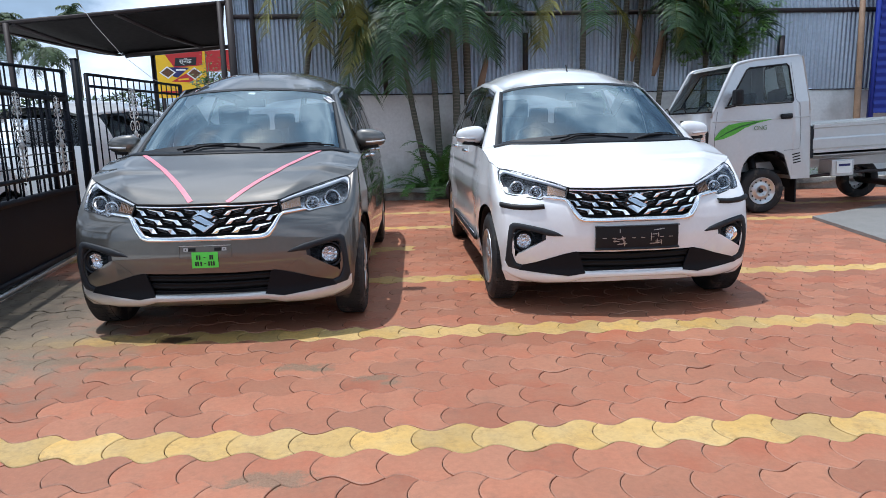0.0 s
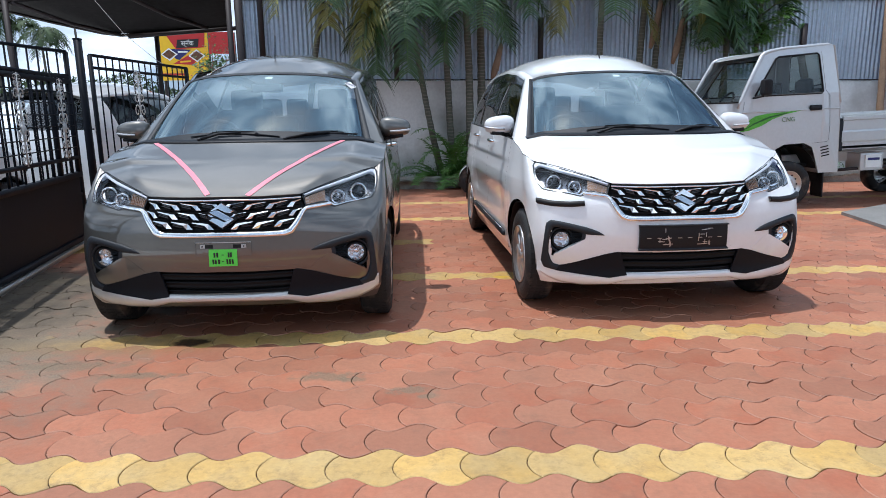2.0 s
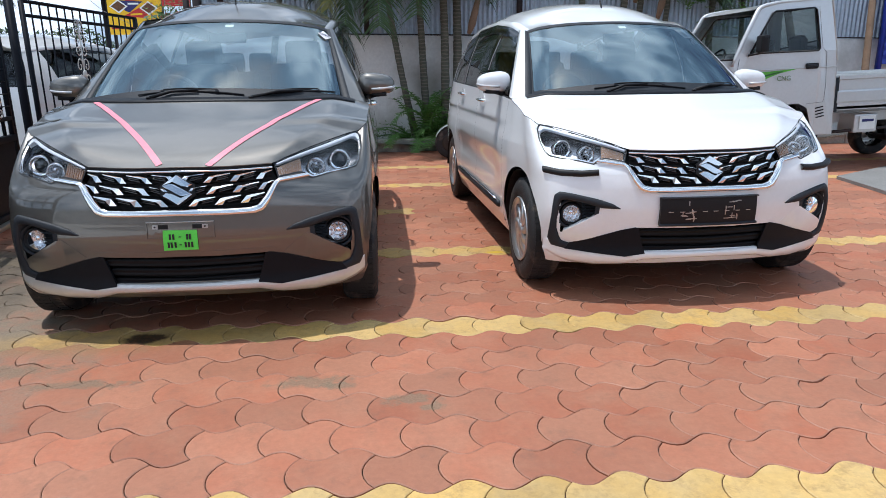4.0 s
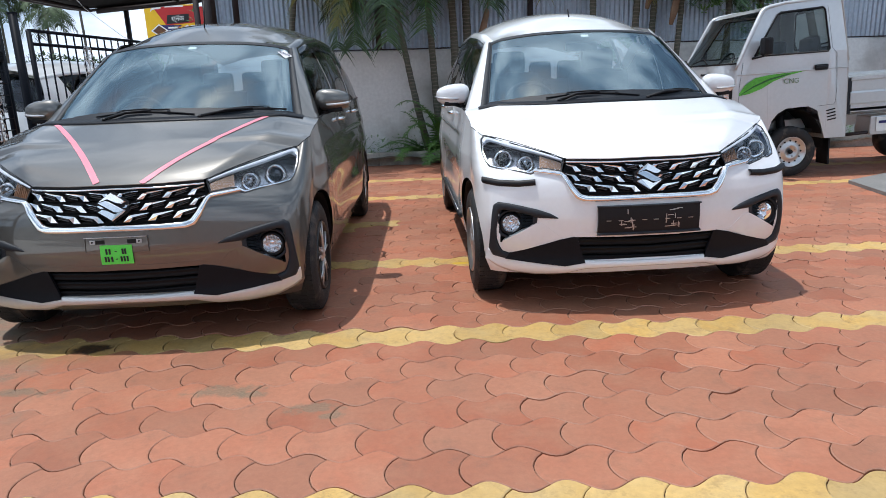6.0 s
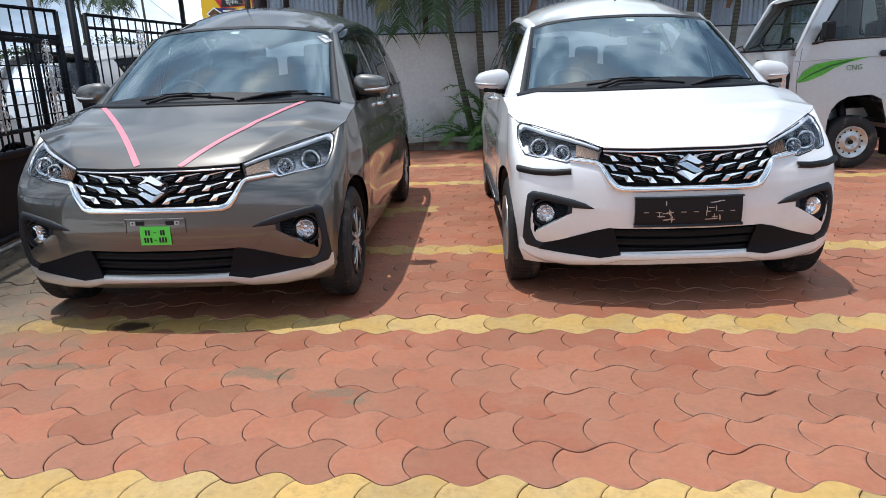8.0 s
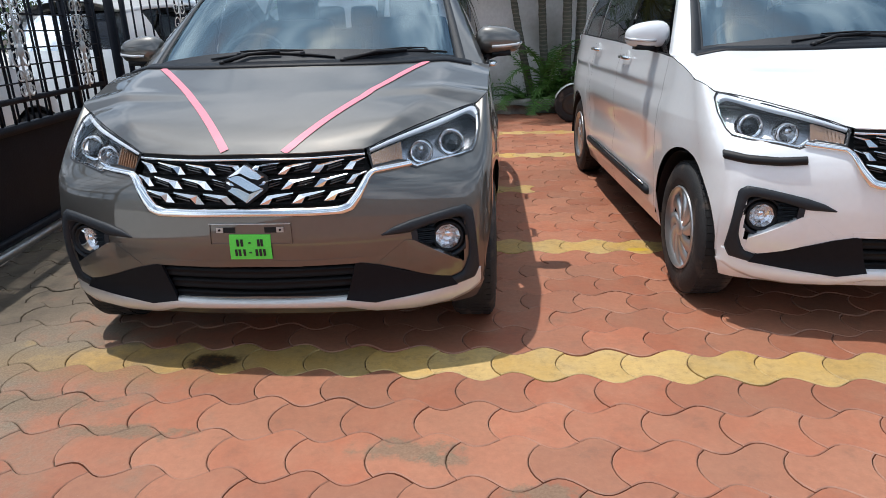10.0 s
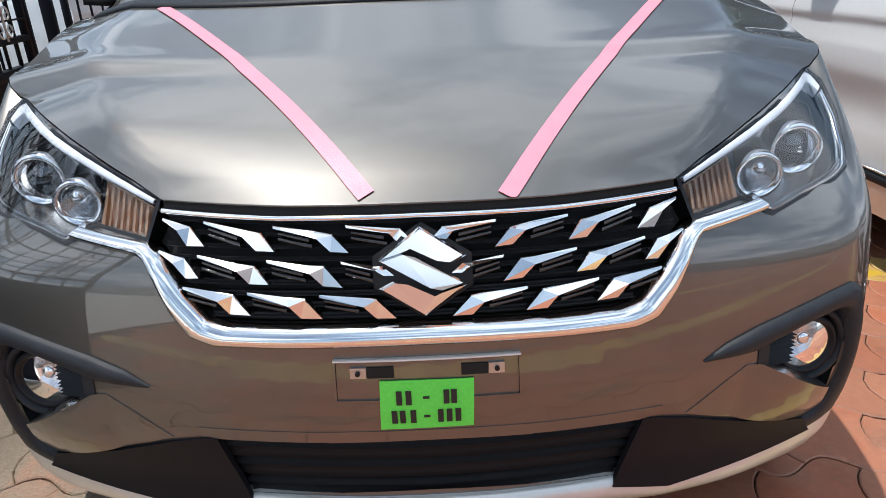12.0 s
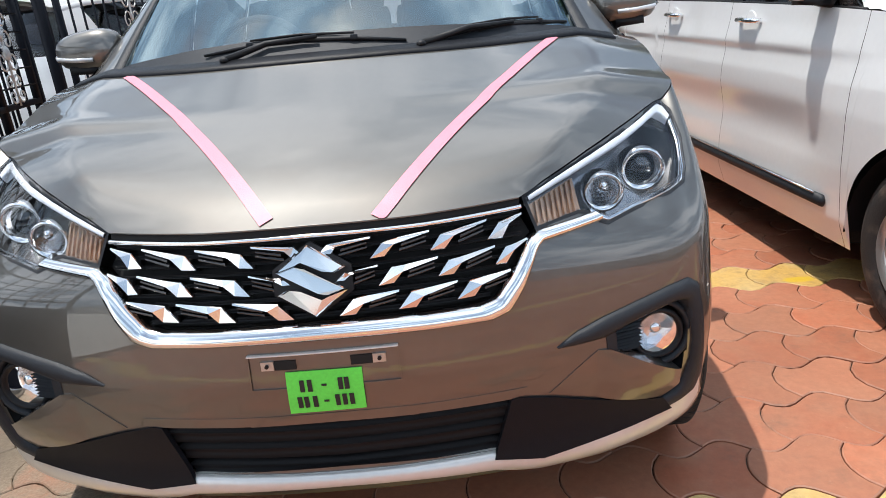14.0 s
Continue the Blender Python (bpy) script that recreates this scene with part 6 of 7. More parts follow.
for k, (px, pz, ln) in enumerate(((1.45, 0.12, 0.8), (1.62, 0.12, 1.0), (1.78, 0.12, 0.9), (1.7, 0.5, 0.9), (1.86, 0.3, 0.9), (1.95, 0.12, 0.7), (2.1, 0.12, 0.8))):
    small_plant("young bright green palm seedling in the bed", (px, 7.6, pz), 8, ln, 40 + k, M_BUSH)


def weeds(label, x0, x1, seed, tall):
    """A strip of small leafy weeds as one mass."""
    rng = random.Random(seed)
    pieces = []
    for k in range(int((x1 - x0) * 420)):
        c = Vector((rng.uniform(x0, x1), rng.uniform(7.42, 7.85), 0.13 + rng.random() ** 1.6 * tall))
        a = rng.uniform(0, math.tau)
        d = Vector((math.cos(a), math.sin(a), rng.uniform(-0.2, 0.8))).normalized()
        s = d.cross(Vector((0, 0, 1))).normalized() * rng.uniform(0.006, 0.014)
        ln = rng.uniform(0.04, 0.11)
        pieces.append(([c, c + d * ln * 0.5 + s, c + d * ln, c + d * ln * 0.5 - s], [(0, 1, 2, 3)]))
    tagged(part("weeds", join(*pieces), M_BUSH), label, "weeds", kind="stuff")


weeds("low green weeds along the planting bed", 0.3, 2.4, 61, 0.3)
weeds("low green weeds under the far palms", 3.6, 8.4, 62, 0.2)


def feathery_tree(at, seed):
    """A small light tree of twice-feathered leaves."""
    rng = random.Random(seed)
    tree = thing("feathery_tree", "small tree with fine light green feathery leaves", "tree")
    base = Vector(at)
    part("trunk", tube([base, base + Vector((0.05, 0, 1.2)), base + Vector((0.0, 0, 2.4)), base + Vector((0.1, 0, 3.2))], [0.05, 0.045, 0.035, 0.02], 8), M_BARK, tree)
    for k in range(9):
        s = base + Vector((0.02, 0, rng.uniform(1.9, 3.1)))
        a = rng.uniform(0, math.tau)
        d = Vector((math.cos(a) * 0.9, math.sin(a) * 0.35, rng.uniform(0.1, 0.6)))
        tip = s + d * rng.uniform(0.4, 0.75)
        limb = part("limb", tube([s, s.lerp(tip, 0.5) + Vector((0, 0, 0.05)), tip], [0.018, 0.012, 0.006], 6), M_BARK, tree)
        pieces = []
        for j in range(70):
            c = s.lerp(tip, rng.uniform(0.3, 1.15)) + Vector((rng.gauss(0, 0.13), rng.gauss(0, 0.1), rng.gauss(0, 0.11)))
            b = rng.uniform(0, math.tau)
            along = Vector((math.cos(b), math.sin(b) * 0.6, rng.uniform(-0.6, 0.2))).normalized()
            lat = along.cross(Vector((0, 0, 1))).normalized()
            for q in range(5):
                cc = c + along * q * 0.03
                for sg in (-1, 1):
                    t = cc + lat * sg * 0.05 + along * 0.012
                    pieces.append(([cc, cc.lerp(t, 0.5) + along * 0.012, t, cc.lerp(t, 0.5) - along * 0.012], [(0, 1, 2, 3)]))
        part("leaves", join(*pieces), M_FEATHER, limb)


M_FEATHER = material("light_feathery_leaf", (0.1, 0.24, 0.03), 0.5, vary=0.3, scale=6)
feathery_tree((6.75, 7.7, 0.1), 70)
feathery_tree((6.25, 7.75, 0.1), 71)


def coconut(at, height, seed, crown):
    rng = random.Random(seed)
    tree = thing("coconut_palm", "tall coconut palm far beyond the lane", "palm tree", "far coconut palms")
    p = Vector(at)
    top = p + Vector((rng.uniform(-0.6, 0.6), 0, height))
    part("trunk", tube([p, p.lerp(top, 0.5) + Vector((0.15, 0, 0)), top], [0.2, 0.15, 0.12], 8), M_FARBARK, tree)
    for k in range(16):
        st, lv = frond(top, k / 16 * math.tau + rng.uniform(-0.2, 0.2), rng.uniform(-0.3, 1.2), crown * rng.uniform(0.85, 1.1), rng.uniform(1.6, 2.4), rng, 0.06, 34, crown * 0.28, 0.9)
        fr = part("frond", st, M_TREE, tree)
        part("foliage", lv, M_TREE, fr)


coconut((-42.5, 80, 0), 11.2, 81, 4.0)
coconut((-46.2, 80, 0), 14.7, 82, 2.6)
coconut((-38.5, 80, 0), 15.2, 83, 2.2)
coconut((-48.0, 80, 0), 13.0, 84, 4.2)


def far_hedge(x0, x1, y, lo, hi, seed, label):
    rng = random.Random(seed)
    pieces = []
    for k in range(int((x1 - x0) * 420)):
        x = rng.uniform(x0, x1)
        top = lerp(lo, hi, 0.5 + 0.5 * math.sin(x * 0.9 + seed) * math.sin(x * 0.37))
        c = Vector((x, y + rng.uniform(-0.8, 0.8), rng.random() ** 0.6 * top))
        d = Vector((rng.gauss(0, 1), rng.gauss(0, 1), rng.gauss(0, 0.7))).normalized()
        s = d.cross(Vector((0.3, 0.2, 1))).normalized()
        r = rng.uniform(0.07, 0.2)
        pieces.append(([c - d * r, c + s * r * 0.5, c + d * r, c - s * r * 0.5], [(0, 1, 2, 3)]))
    tagged(part("far_hedge", join(*pieces), M_TREE), label, "hedge", kind="stuff")


far_hedge(-30, -9, 36, 2.6, 3.9, 3, "dense green trees far beyond the lane")
far_hedge(-5.3, -4.4, 17, 2.2, 3.0, 8, "green shrub growing beside the shop sign")
far_hedge(-7, 14, 40, 3.0, 4.5, 5, "dense green trees behind the sheeting")

# ---- fittings of the two cars ----
def drop_on(me, x, y):
    """Height of a mesh's top at x, y."""
    best = None
    for poly in me.polygons:
        vs = [me.vertices[i].co for i in poly.vertices]
        for a, b, c in ((vs[0], vs[1], vs[2]), (vs[0], vs[2], vs[-1])):
            den = (b.y - c.y) * (a.x - c.x) + (c.x - b.x) * (a.y - c.y)
            if abs(den) < 1e-12:
                continue
            u = ((b.y - c.y) * (x - c.x) + (c.x - b.x) * (y - c.y)) / den
            w = ((c.y - a.y) * (x - c.x) + (a.x - c.x) * (y - c.y)) / den
            if u >= -1e-6 and w >= -1e-6 and u + w <= 1 + 1e-6:
                z = u * a.z + w * b.z + (1 - u - w) * c.z
                best = z if best is None else max(best, z)
    return best


bonnet = [o for o in grey_car.children if o.name.startswith("bonnet") and "gap" not in o.name][0]


def ribbon(x0, y0, x1, y1, bow, label):
    """A flat ribbon laid over the bonnet and tucked under its front edge."""
    rows = []
    side = Vector((y1 - y0, -(x1 - x0), 0)).normalized()
    for i in range(91):
        t = i / 90
        c = Vector((lerp(x0, x1, t), lerp(y0, y1, t), 0)) + side * bow * math.sin(math.pi * t)
        w = lerp(0.012, 0.0145, t)
        row = []
        for s in (-1, -0.33, 0.33, 1):
            p = c + side * w * s
            z = drop_on(bonnet.data, p.x, p.y)
            if z is None:
                z = rows[-1][0].z - 0.003 if rows else 1.08
            row.append(Vector((p.x, p.y, z + 0.003)))
        rows.append(row)
    tagged(part("ribbon", grid(rows), M_PINK), label, "ribbon", "bonnet ribbons")


ribbon(-0.578, 0.735, -0.08, 0.062, -0.01, "pink satin ribbon laid slantwise over the grey bonnet")
ribbon(0.588, 0.742, 0.131, 0.054, 0.0, "pink satin ribbon laid slantwise over the grey bonnet")

plate = part("plate_recess", nose_patch([(-0.143, 0.571), (0.143, 0.571), (0.145, 0.504), (-0.145, 0.504)], 0.0035, 0.006), M_GREY, grey_car)
part("plate_ledge", strip_on_nose([(0.0, 0.5755), (0.147, 0.5755)], [(0.0, 0.5715), (0.147, 0.5715)], 0.009, 0.009, 12, both=True), M_LIP, plate)
for sgn in (-1, 1):
    part("recess_edge", nose_patch([(sgn * 0.1435, 0.571), (sgn * 0.147, 0.571), (sgn * 0.149, 0.502), (sgn * 0.1455, 0.502)], 0.0075, 0.008), M_GREY, plate)
part("recess_edge", nose_patch([(-0.149, 0.504), (0.149, 0.504), (0.149, 0.501), (-0.149, 0.501)], 0.0065, 0.007), M_GREY, plate)
for sgn in (-1, 1):
    # near-black patch set on the plate for the shade in the slot
    part("slot", nose_patch([(sgn * 0.053, 0.562), (sgn * 0.095, 0.562), (sgn * 0.095, 0.543), (sgn * 0.053, 0.543)], 0.006, 0.003), M_VOID, plate)
    part("clip", nose_patch([(sgn * 0.096, 0.562), (sgn * 0.121, 0.562), (sgn * 0.121, 0.544), (sgn * 0.096, 0.544)], 0.008, 0.004), M_STEEL, plate)
    c = on_nose(sgn * 0.109, 0.553, 0.01)
    part("bolt", cyl_bm(0.004, 0.004, 0.004, c, "Y", 10), M_BLACK, plate)
sticker = tagged(part("plate_sticker", nose_patch([(-0.076, 0.538), (0.0725, 0.537), (0.071, 0.447), (-0.08, 0.446)], 0.0075, 0.0025), M_GREEN), "bright green paper plate stuck on the grey bumper", "plate")
for z, row in ((0.508, (-0.047, -0.032, 0.028, 0.04)), (0.472, (-0.056, -0.043, -0.026, 0.018, 0.032, 0.046))):
    for bx in row:
        part("print_bar", nose_patch([(bx - 0.0045, z + 0.0125), (bx + 0.0045, z + 0.0125), (bx + 0.0045, z - 0.0125), (bx - 0.0045, z - 0.0125)], 0.0095, 0.001), M_INK, sticker)
    part("print_bar", nose_patch([(-0.009, z + 0.002), (0.001, z + 0.002), (0.001, z - 0.002), (-0.009, z - 0.002)], 0.0095, 0.001), M_INK, sticker)

# white rear-of-glass stickers and the fuel diamond on the grey windscreen
def screen_card(car, s, t, w, h, mat, name, turn=0.0, out=0.006):
    c = screen_point(s, t, out)
    ax = (screen_point(s + 0.05, t, out) - screen_point(s - 0.05, t, out)).normalized()
    ay = (screen_point(s, t + 0.05, out) - screen_point(s, t - 0.05, out)).normalized()
    n = ax.cross(ay).normalized()
    ca, sa = math.cos(turn), math.sin(turn)
    ax, ay = ax * ca + ay * sa, ay * ca - ax * sa
    v = [c + ax * i * w / 2 + ay * j * h / 2 + n * k for k in (0, 0.0015) for i, j in ((-1, -1), (1, -1), (1, 1), (-1, 1))]
    return part(name, (v, [(0, 1, 2, 3), (7, 6, 5, 4), (0, 1, 5, 4), (1, 2, 6, 5), (2, 3, 7, 6), (3, 0, 4, 7)], False), mat, car)


fuel = screen_card(grey_car, 0.86, 0.86, 0.075, 0.075, M_SIGNW, "fuel_sticker", 0.785)
fuel["label"] = "white diamond fuel sticker"


def letters(text, size, mat, parent, m, name="lettering"):
    cu = bpy.data.curves.new(name, "FONT")
    cu.body, cu.size, cu.extrude, cu.align_x, cu.align_y = text, size, 0.0006, "CENTER", "CENTER"
    cu.materials.append(mat)
    ob = new(name, cu)
    ob.parent = parent
    ob.matrix_basis = m
    return ob


def facing(c, ax, ay):
    ax, ay = ax.normalized(), ay.normalized()
    az = ax.cross(ay).normalized()
    m = Matrix((ax, ay, az)).transposed().to_4x4()
    m.translation = c
    return m


letters("स्नॅक", 0.2, M_SIGNW, plate_board, facing(Vector((-6.12, 18.93, 3.48)), Vector((1, 0, 0.02)), Vector((0, 0, 1))))
fc = screen_point(0.86, 0.86, 0.012)
fx_, fy_ = screen_point(0.91, 0.86) - screen_point(0.81, 0.86), screen_point(0.86, 0.91) - screen_point(0.86, 0.81)
letters("CNG", 0.034, M_SIGNB, fuel, facing(fc, fx_, fy_))
for car in (grey_car, white_car):
    screen_card(car, 0.02, 0.9, 0.05, 0.035, M_SIGNW, "sensor_card", 0.0, -0.006)

holder = part("plate_holder", nose_patch([(-0.262, 0.572), (0.262, 0.572), (0.262, 0.428), (-0.262, 0.428)], 0.022, 0.022), M_BLACK, white_car, "empty black number plate holder")
part("holder_rim", strip_on_nose([(0.0, 0.576), (0.268, 0.576)], [(0.0, 0.566), (0.268, 0.566)], 0.028, 0.02, 10, both=True), M_TRIM, holder)
part("holder_rim", strip_on_nose([(0.0, 0.442), (0.268, 0.442)], [(0.0, 0.426), (0.268, 0.426)], 0.03, 0.02, 10, both=True), M_TRIM, holder)
prng = random.Random(9)
for cx in (-0.115, 0.115):
    for k in range(14):
        bx, bz = cx + prng.uniform(-0.04, 0.04), prng.uniform(0.462, 0.55)
        if prng.random() < 0.5:
            q = [(bx - 0.014, bz + 0.002), (bx + 0.014, bz + 0.002), (bx + 0.014, bz - 0.002), (bx - 0.014, bz - 0.002)]
        else:
            q = [(bx - 0.002, bz + 0.012), (bx + 0.002, bz + 0.012), (bx + 0.002, bz - 0.012), (bx - 0.002, bz - 0.012)]
        part("moulded_rib", nose_patch(q, 0.0235 + 0.0002 * k, 0.002), M_STEEL, holder)
for k in range(8):
    bx = -0.21 + k * 0.06
    part("moulded_rib", nose_patch([(bx - 0.012, 0.503), (bx + 0.012, 0.503), (bx + 0.012, 0.5), (bx - 0.012, 0.5)], 0.0275, 0.004), M_STEEL, holder)


# ---- small truck ----
RAKE = 2.3  # the empty truck stands high at the back


def small_truck(at):
    """A silver mini truck: cab with glass, drop-side bed, chassis and wheels. x back from the front axle, y across to the far side."""
    truck = thing("mini_truck", "silver mini pickup truck with a green leaf decal", "truck")
    wide = 1.52
    prof = [(-0.66, 0.42), (-0.69, 0.62), (-0.71, 0.9), (-0.7, 1.15), (-0.665, 1.32), (-0.365, 1.872), (-0.335, 1.896), (-0.28, 1.915), (-0.2, 1.93), (-0.1, 1.942), (0.46, 1.972), (0.535, 1.945), (0.595, 1.25), (0.61, 0.42), (0.365, 0.42), (0.36, 0.55), (0.34, 0.65), (0.305, 0.72), (0.25, 0.77), (0.16, 0.797), (0.04, 0.805), (-0.09, 0.79), (-0.19, 0.74), (-0.255, 0.66), (-0.29, 0.55), (-0.3, 0.42)]

    def bow(y):
        return 0.17 * (1 - abs((y - 0.76) / 0.76) ** 2.5)

    def flatten(z):
        """The front's bow fades out towards the roof."""
        return lerp(1.0, 0.1, min(1.0, max(0.0, (z - 1.33) / 0.5)))

    def tumble(z):
        return 0.0 if z < 1.25 else 0.11 * ((z - 1.25) / 0.75) ** 1.2
    n = len(prof)
    rows = []
    for y, k in ((0.03, 0.02), (0.0, 0.0), (0.35, -0.012), (0.76, -0.018), (1.17, -0.012), (wide, 0.0), (wide - 0.03, 0.02)):
        row = []
        for x, z in prof:
            yy = y + tumble(z) * (1 if y < 0.5 else -1 if y > 1.0 else 0)
            xx = x - (flatten(z) * bow(min(max(y, 0.0), wide)) * min(1.0, max(0.0, -0.1 - x) / 0.3) if x < -0.1 and z > 0.6 else 0) + (k if x < -0.5 else 0)
            row.append(Vector((xx, yy, z)))
        rows.append(row)
    v, f = grid(rows, close=True)
    f = [q for q in f if q[0] % n != 4 and not (q[0] % n == 11 and q[0] // n in (2, 3))]
    part("cab", (v, f), M_SILVER, truck)

    win_glass = [(-0.47, 1.39), (-0.19, 1.835), (0.335, 1.866), (0.378, 1.388)]

    def flank(y_base, sgn):
        win = [(-0.47, 1.39), (-0.19, 1.835), (0.335, 1.866), (0.378, 1.388)]
        bm = bmesh.new()
        vs = [bm.verts.new((x, 0, z)) for x, z in prof]
        bm.faces.new(vs)
        bmesh.ops.triangulate(bm, faces=bm.faces[:])
        for (xa, za), (xb, zb) in zip(win, win[1:] + win[:1]):
            bmesh.ops.bisect_plane(bm, geom=bm.verts[:] + bm.edges[:] + bm.faces[:], plane_co=(xa, 0, za), plane_no=(zb - za, 0, xa - xb))
        gone = [fc_ for fc_ in bm.faces if inside(fc_.calc_center_median().x, fc_.calc_center_median().z, win)]
        bmesh.ops.delete(bm, geom=gone, context="FACES")
        for vv in bm.verts:
            vv.co.y = y_base + sgn * (tumble(vv.co.z)) 
        return bm
    for y_base, sgn in ((0.0, 1), (wide, -1)):
        part("cab_side", flank(y_base, sgn), M_SILVER, truck)
        q = win_glass
        vv = [Vector((x, y_base + sgn * (tumble(z) + 0.012), z)) for x, z in q]
        gl = part("door_glass", (vv, [(0, 3, 2, 1) if sgn > 0 else (0, 1, 2, 3)], False), M_TRUCKGLASS, truck)
        gl.visible_shadow = False
        o = -0.004 * sgn
        rim = [Vector((x, y_base + sgn * tumble(z) + o, z)) for x, z in [(-0.47, 1.39), (-0.2, 1.82), (-0.16, 1.842), (0.31, 1.864), (0.336, 1.84), (0.376, 1.41), (0.357, 1.388), (-0.47, 1.39)]]
        part("window_rubber", tube(rim, 0.011, 6), M_BLACK, truck)
        # grey tubes on the panels draw the shade in the door gaps
        seam = [Vector((x, y_base + sgn * tumble(z) + o * 0.2, z)) for x, z in [(0.37, 1.88), (0.41, 1.42), (0.46, 1.36), (0.475, 1.0), (0.47, 0.83), (0.45, 0.8), (0.26, 0.79)]]
        part("door_seam", tube(seam, 0.0024, 5), M_SEAM, truck)
        seam = [Vector((x, y_base + sgn * tumble(z) + o * 0.2, z)) for x, z in [(-0.6, 1.33), (-0.64, 1.05), (-0.64, 0.72)]]
        part("door_seam", tube(seam, 0.0024, 5), M_SEAM, truck)
        seam = [Vector((x, y_base + o * 0.3, 1.2)) for x in (-0.66, -0.3, 0.15, 0.59)]
        part("belt_crease", tube(seam, 0.006, 5), M_SILVER, truck)
        gutter = [(-0.68, 1.26), (-0.65, 1.34), (-0.515, 1.6), (-0.365, 1.868), (-0.33, 1.893), (-0.27, 1.913), (-0.1, 1.94), (0.45, 1.966), (0.53, 1.945), (0.595, 1.27)]
        part("roof_gutter", tube([Vector((x, y_base + sgn * (tumble(z) + 0.004), z)) for x, z in gutter], [0.014, 0.02, 0.024, 0.026, 0.024, 0.022, 0.018, 0.016, 0.014, 0.01], 8), M_SILVER, truck)
        hdl = part("door_handle", box_bm(0.15, 0.02, 0.065, (0.284, y_base - sgn * 0.004, 1.218), 0.018), M_BLACK, truck, "black door handle")
        part("handle_pull", box_bm(0.12, 0.02, 0.026, (0.284, y_base - sgn * 0.014, 1.226), 0.007), M_TRIM, hdl)
        mir = part("door_mirror", box_bm(0.09, 0.15, 0.19, (-0.4, y_base - sgn * 0.11, 1.49), 0.03), M_BLACK, truck)
        part("mirror_arm", tube([(-0.42, y_base - sgn * 0.1, 1.39), (-0.5, y_base, 1.37)], 0.014, 6), M_BLACK, mir)
        # dark bars laid on the panel for the shade in the vents
        for k in range(4):
            part("vent_slot", box_bm(0.1, 0.01, 0.014, (0.42 + k * 0.006, y_base - sgn * 0.002, 0.74 - k * 0.036), 0.003, Matrix.Rotation(-0.18, 3, "Y")), M_VOID, truck)
        lamp = part("headlamp", box_bm(0.16, 0.2, 0.22, (-0.72, y_base + sgn * 0.13, 0.98), 0.04), M_REFLECT, truck)
        part("lamp_surround", box_bm(0.12, 0.26, 0.28, (-0.69, y_base + sgn * 0.14, 0.97), 0.05), M_BLACK, lamp)
    # leaf decal and lettering on the near door
    def leaf(pts_top, pts_bot, mat, off):
        rows_ = [[Vector((x, -off, z)), Vector((xb, -off, zb))] for (x, z), (xb, zb) in zip(pts_top, pts_bot)]
        v_, f_ = grid(rows_)
        part("leaf_decal", (v_, f_, False), mat, truck)
    top = [(-0.64, 1.0), (-0.57, 1.09), (-0.46, 1.155), (-0.3, 1.178), (-0.11, 1.185), (0.1, 1.195)]
    bot = [(-0.64, 0.972), (-0.53, 0.985), (-0.38, 1.035), (-0.25, 1.105), (-0.1, 1.155), (0.1, 1.193)]
    leaf(top, bot, M_DECAL, 0.004)
    leaf([(-0.62, 0.99), (-0.48, 1.07), (-0.3, 1.14), (-0.07, 1.178)], [(-0.62, 0.985), (-0.48, 1.052), (-0.3, 1.118), (-0.07, 1.168)], M_DARKDECAL, 0.006)
    letters("CNG", 0.078, M_DECALTXT, truck, facing(Vector((-0.05, -0.006, 1.092)), Vector((1, 0, 0)), Vector((0, 0, 1))))
    # front glass and front details
    ws_rows = []
    for t in (0.0, 0.33, 0.66, 1.0):
        z = lerp(1.33, 1.862, t)
        ws_rows.append([Vector((lerp(-0.66, -0.37, t) - 0.17 * flatten(z) * (1 - abs(s) ** 2.5) - 0.008, 0.76 + s * (0.74 - tumble(z)), z)) for s in (-1, -0.66, -0.33, 0, 0.33, 0.66, 1)])
    wv, wf = grid(ws_rows)
    g = part("windscreen", (wv, [q[::-1] for q in wf]), M_TRUCKGLASS, truck)
    g.visible_shadow = False
    part("windscreen_rubber", tube([ws_rows[0][i] for i in range(7)], 0.012, 6), M_BLACK, truck)
    for y0, y1 in ((0.35, 0.75), (0.9, 1.3)):
        w_ = part("wiper", tube([(-0.86, y0, 1.34), (-0.84, y0 + 0.15, 1.4), (-0.87, y1, 1.36)], 0.008, 5), M_BLACK, truck)
    part("name_bar", box_bm(0.004, 0.22, 0.025, (-0.835, 0.42, 1.22), 0.001, Matrix.Rotation(0.1, 3, "Y") @ Matrix.Rotation(0.28, 3, "Z")), M_INK, truck)
    part("bumper", box_bm(0.12, 1.46, 0.22, (-0.78, 0.76, 0.48), 0.04), M_SILVER, truck)
    # cabin
    part("dashboard", box_bm(0.26, 1.3, 0.3, (-0.52, 0.76, 1.14), 0.05), M_DASH, truck)
    part("steering_wheel", tube([(-0.34 + math.sin(k / 20 * math.tau) * 0.1, 1.1 + math.cos(k / 20 * math.tau) * 0.18, 1.3 + math.sin(k / 20 * math.tau) * 0.15) for k in range(21)], 0.014, 6), M_BLACK, truck)
    for y in (0.42, 1.1):
        seat = part("seat_back", box_bm(0.12, 0.5, 0.7, (0.3, y, 1.05), 0.05), M_DASH, truck)
        part("headrest", box_bm(0.1, 0.26, 0.18, (0.36, y, 1.46), 0.04), M_DASH, seat)
    part("cabin_floor", box_bm(1.1, 1.36, 0.03, (-0.06, 0.76, 0.83)), M_DASH, truck)
    # rear wall below the rear window
    part("rear_wall", box_bm(0.02, 1.3, 0.5, (0.56, 0.76, 1.06), 0.003), M_DASH, truck)
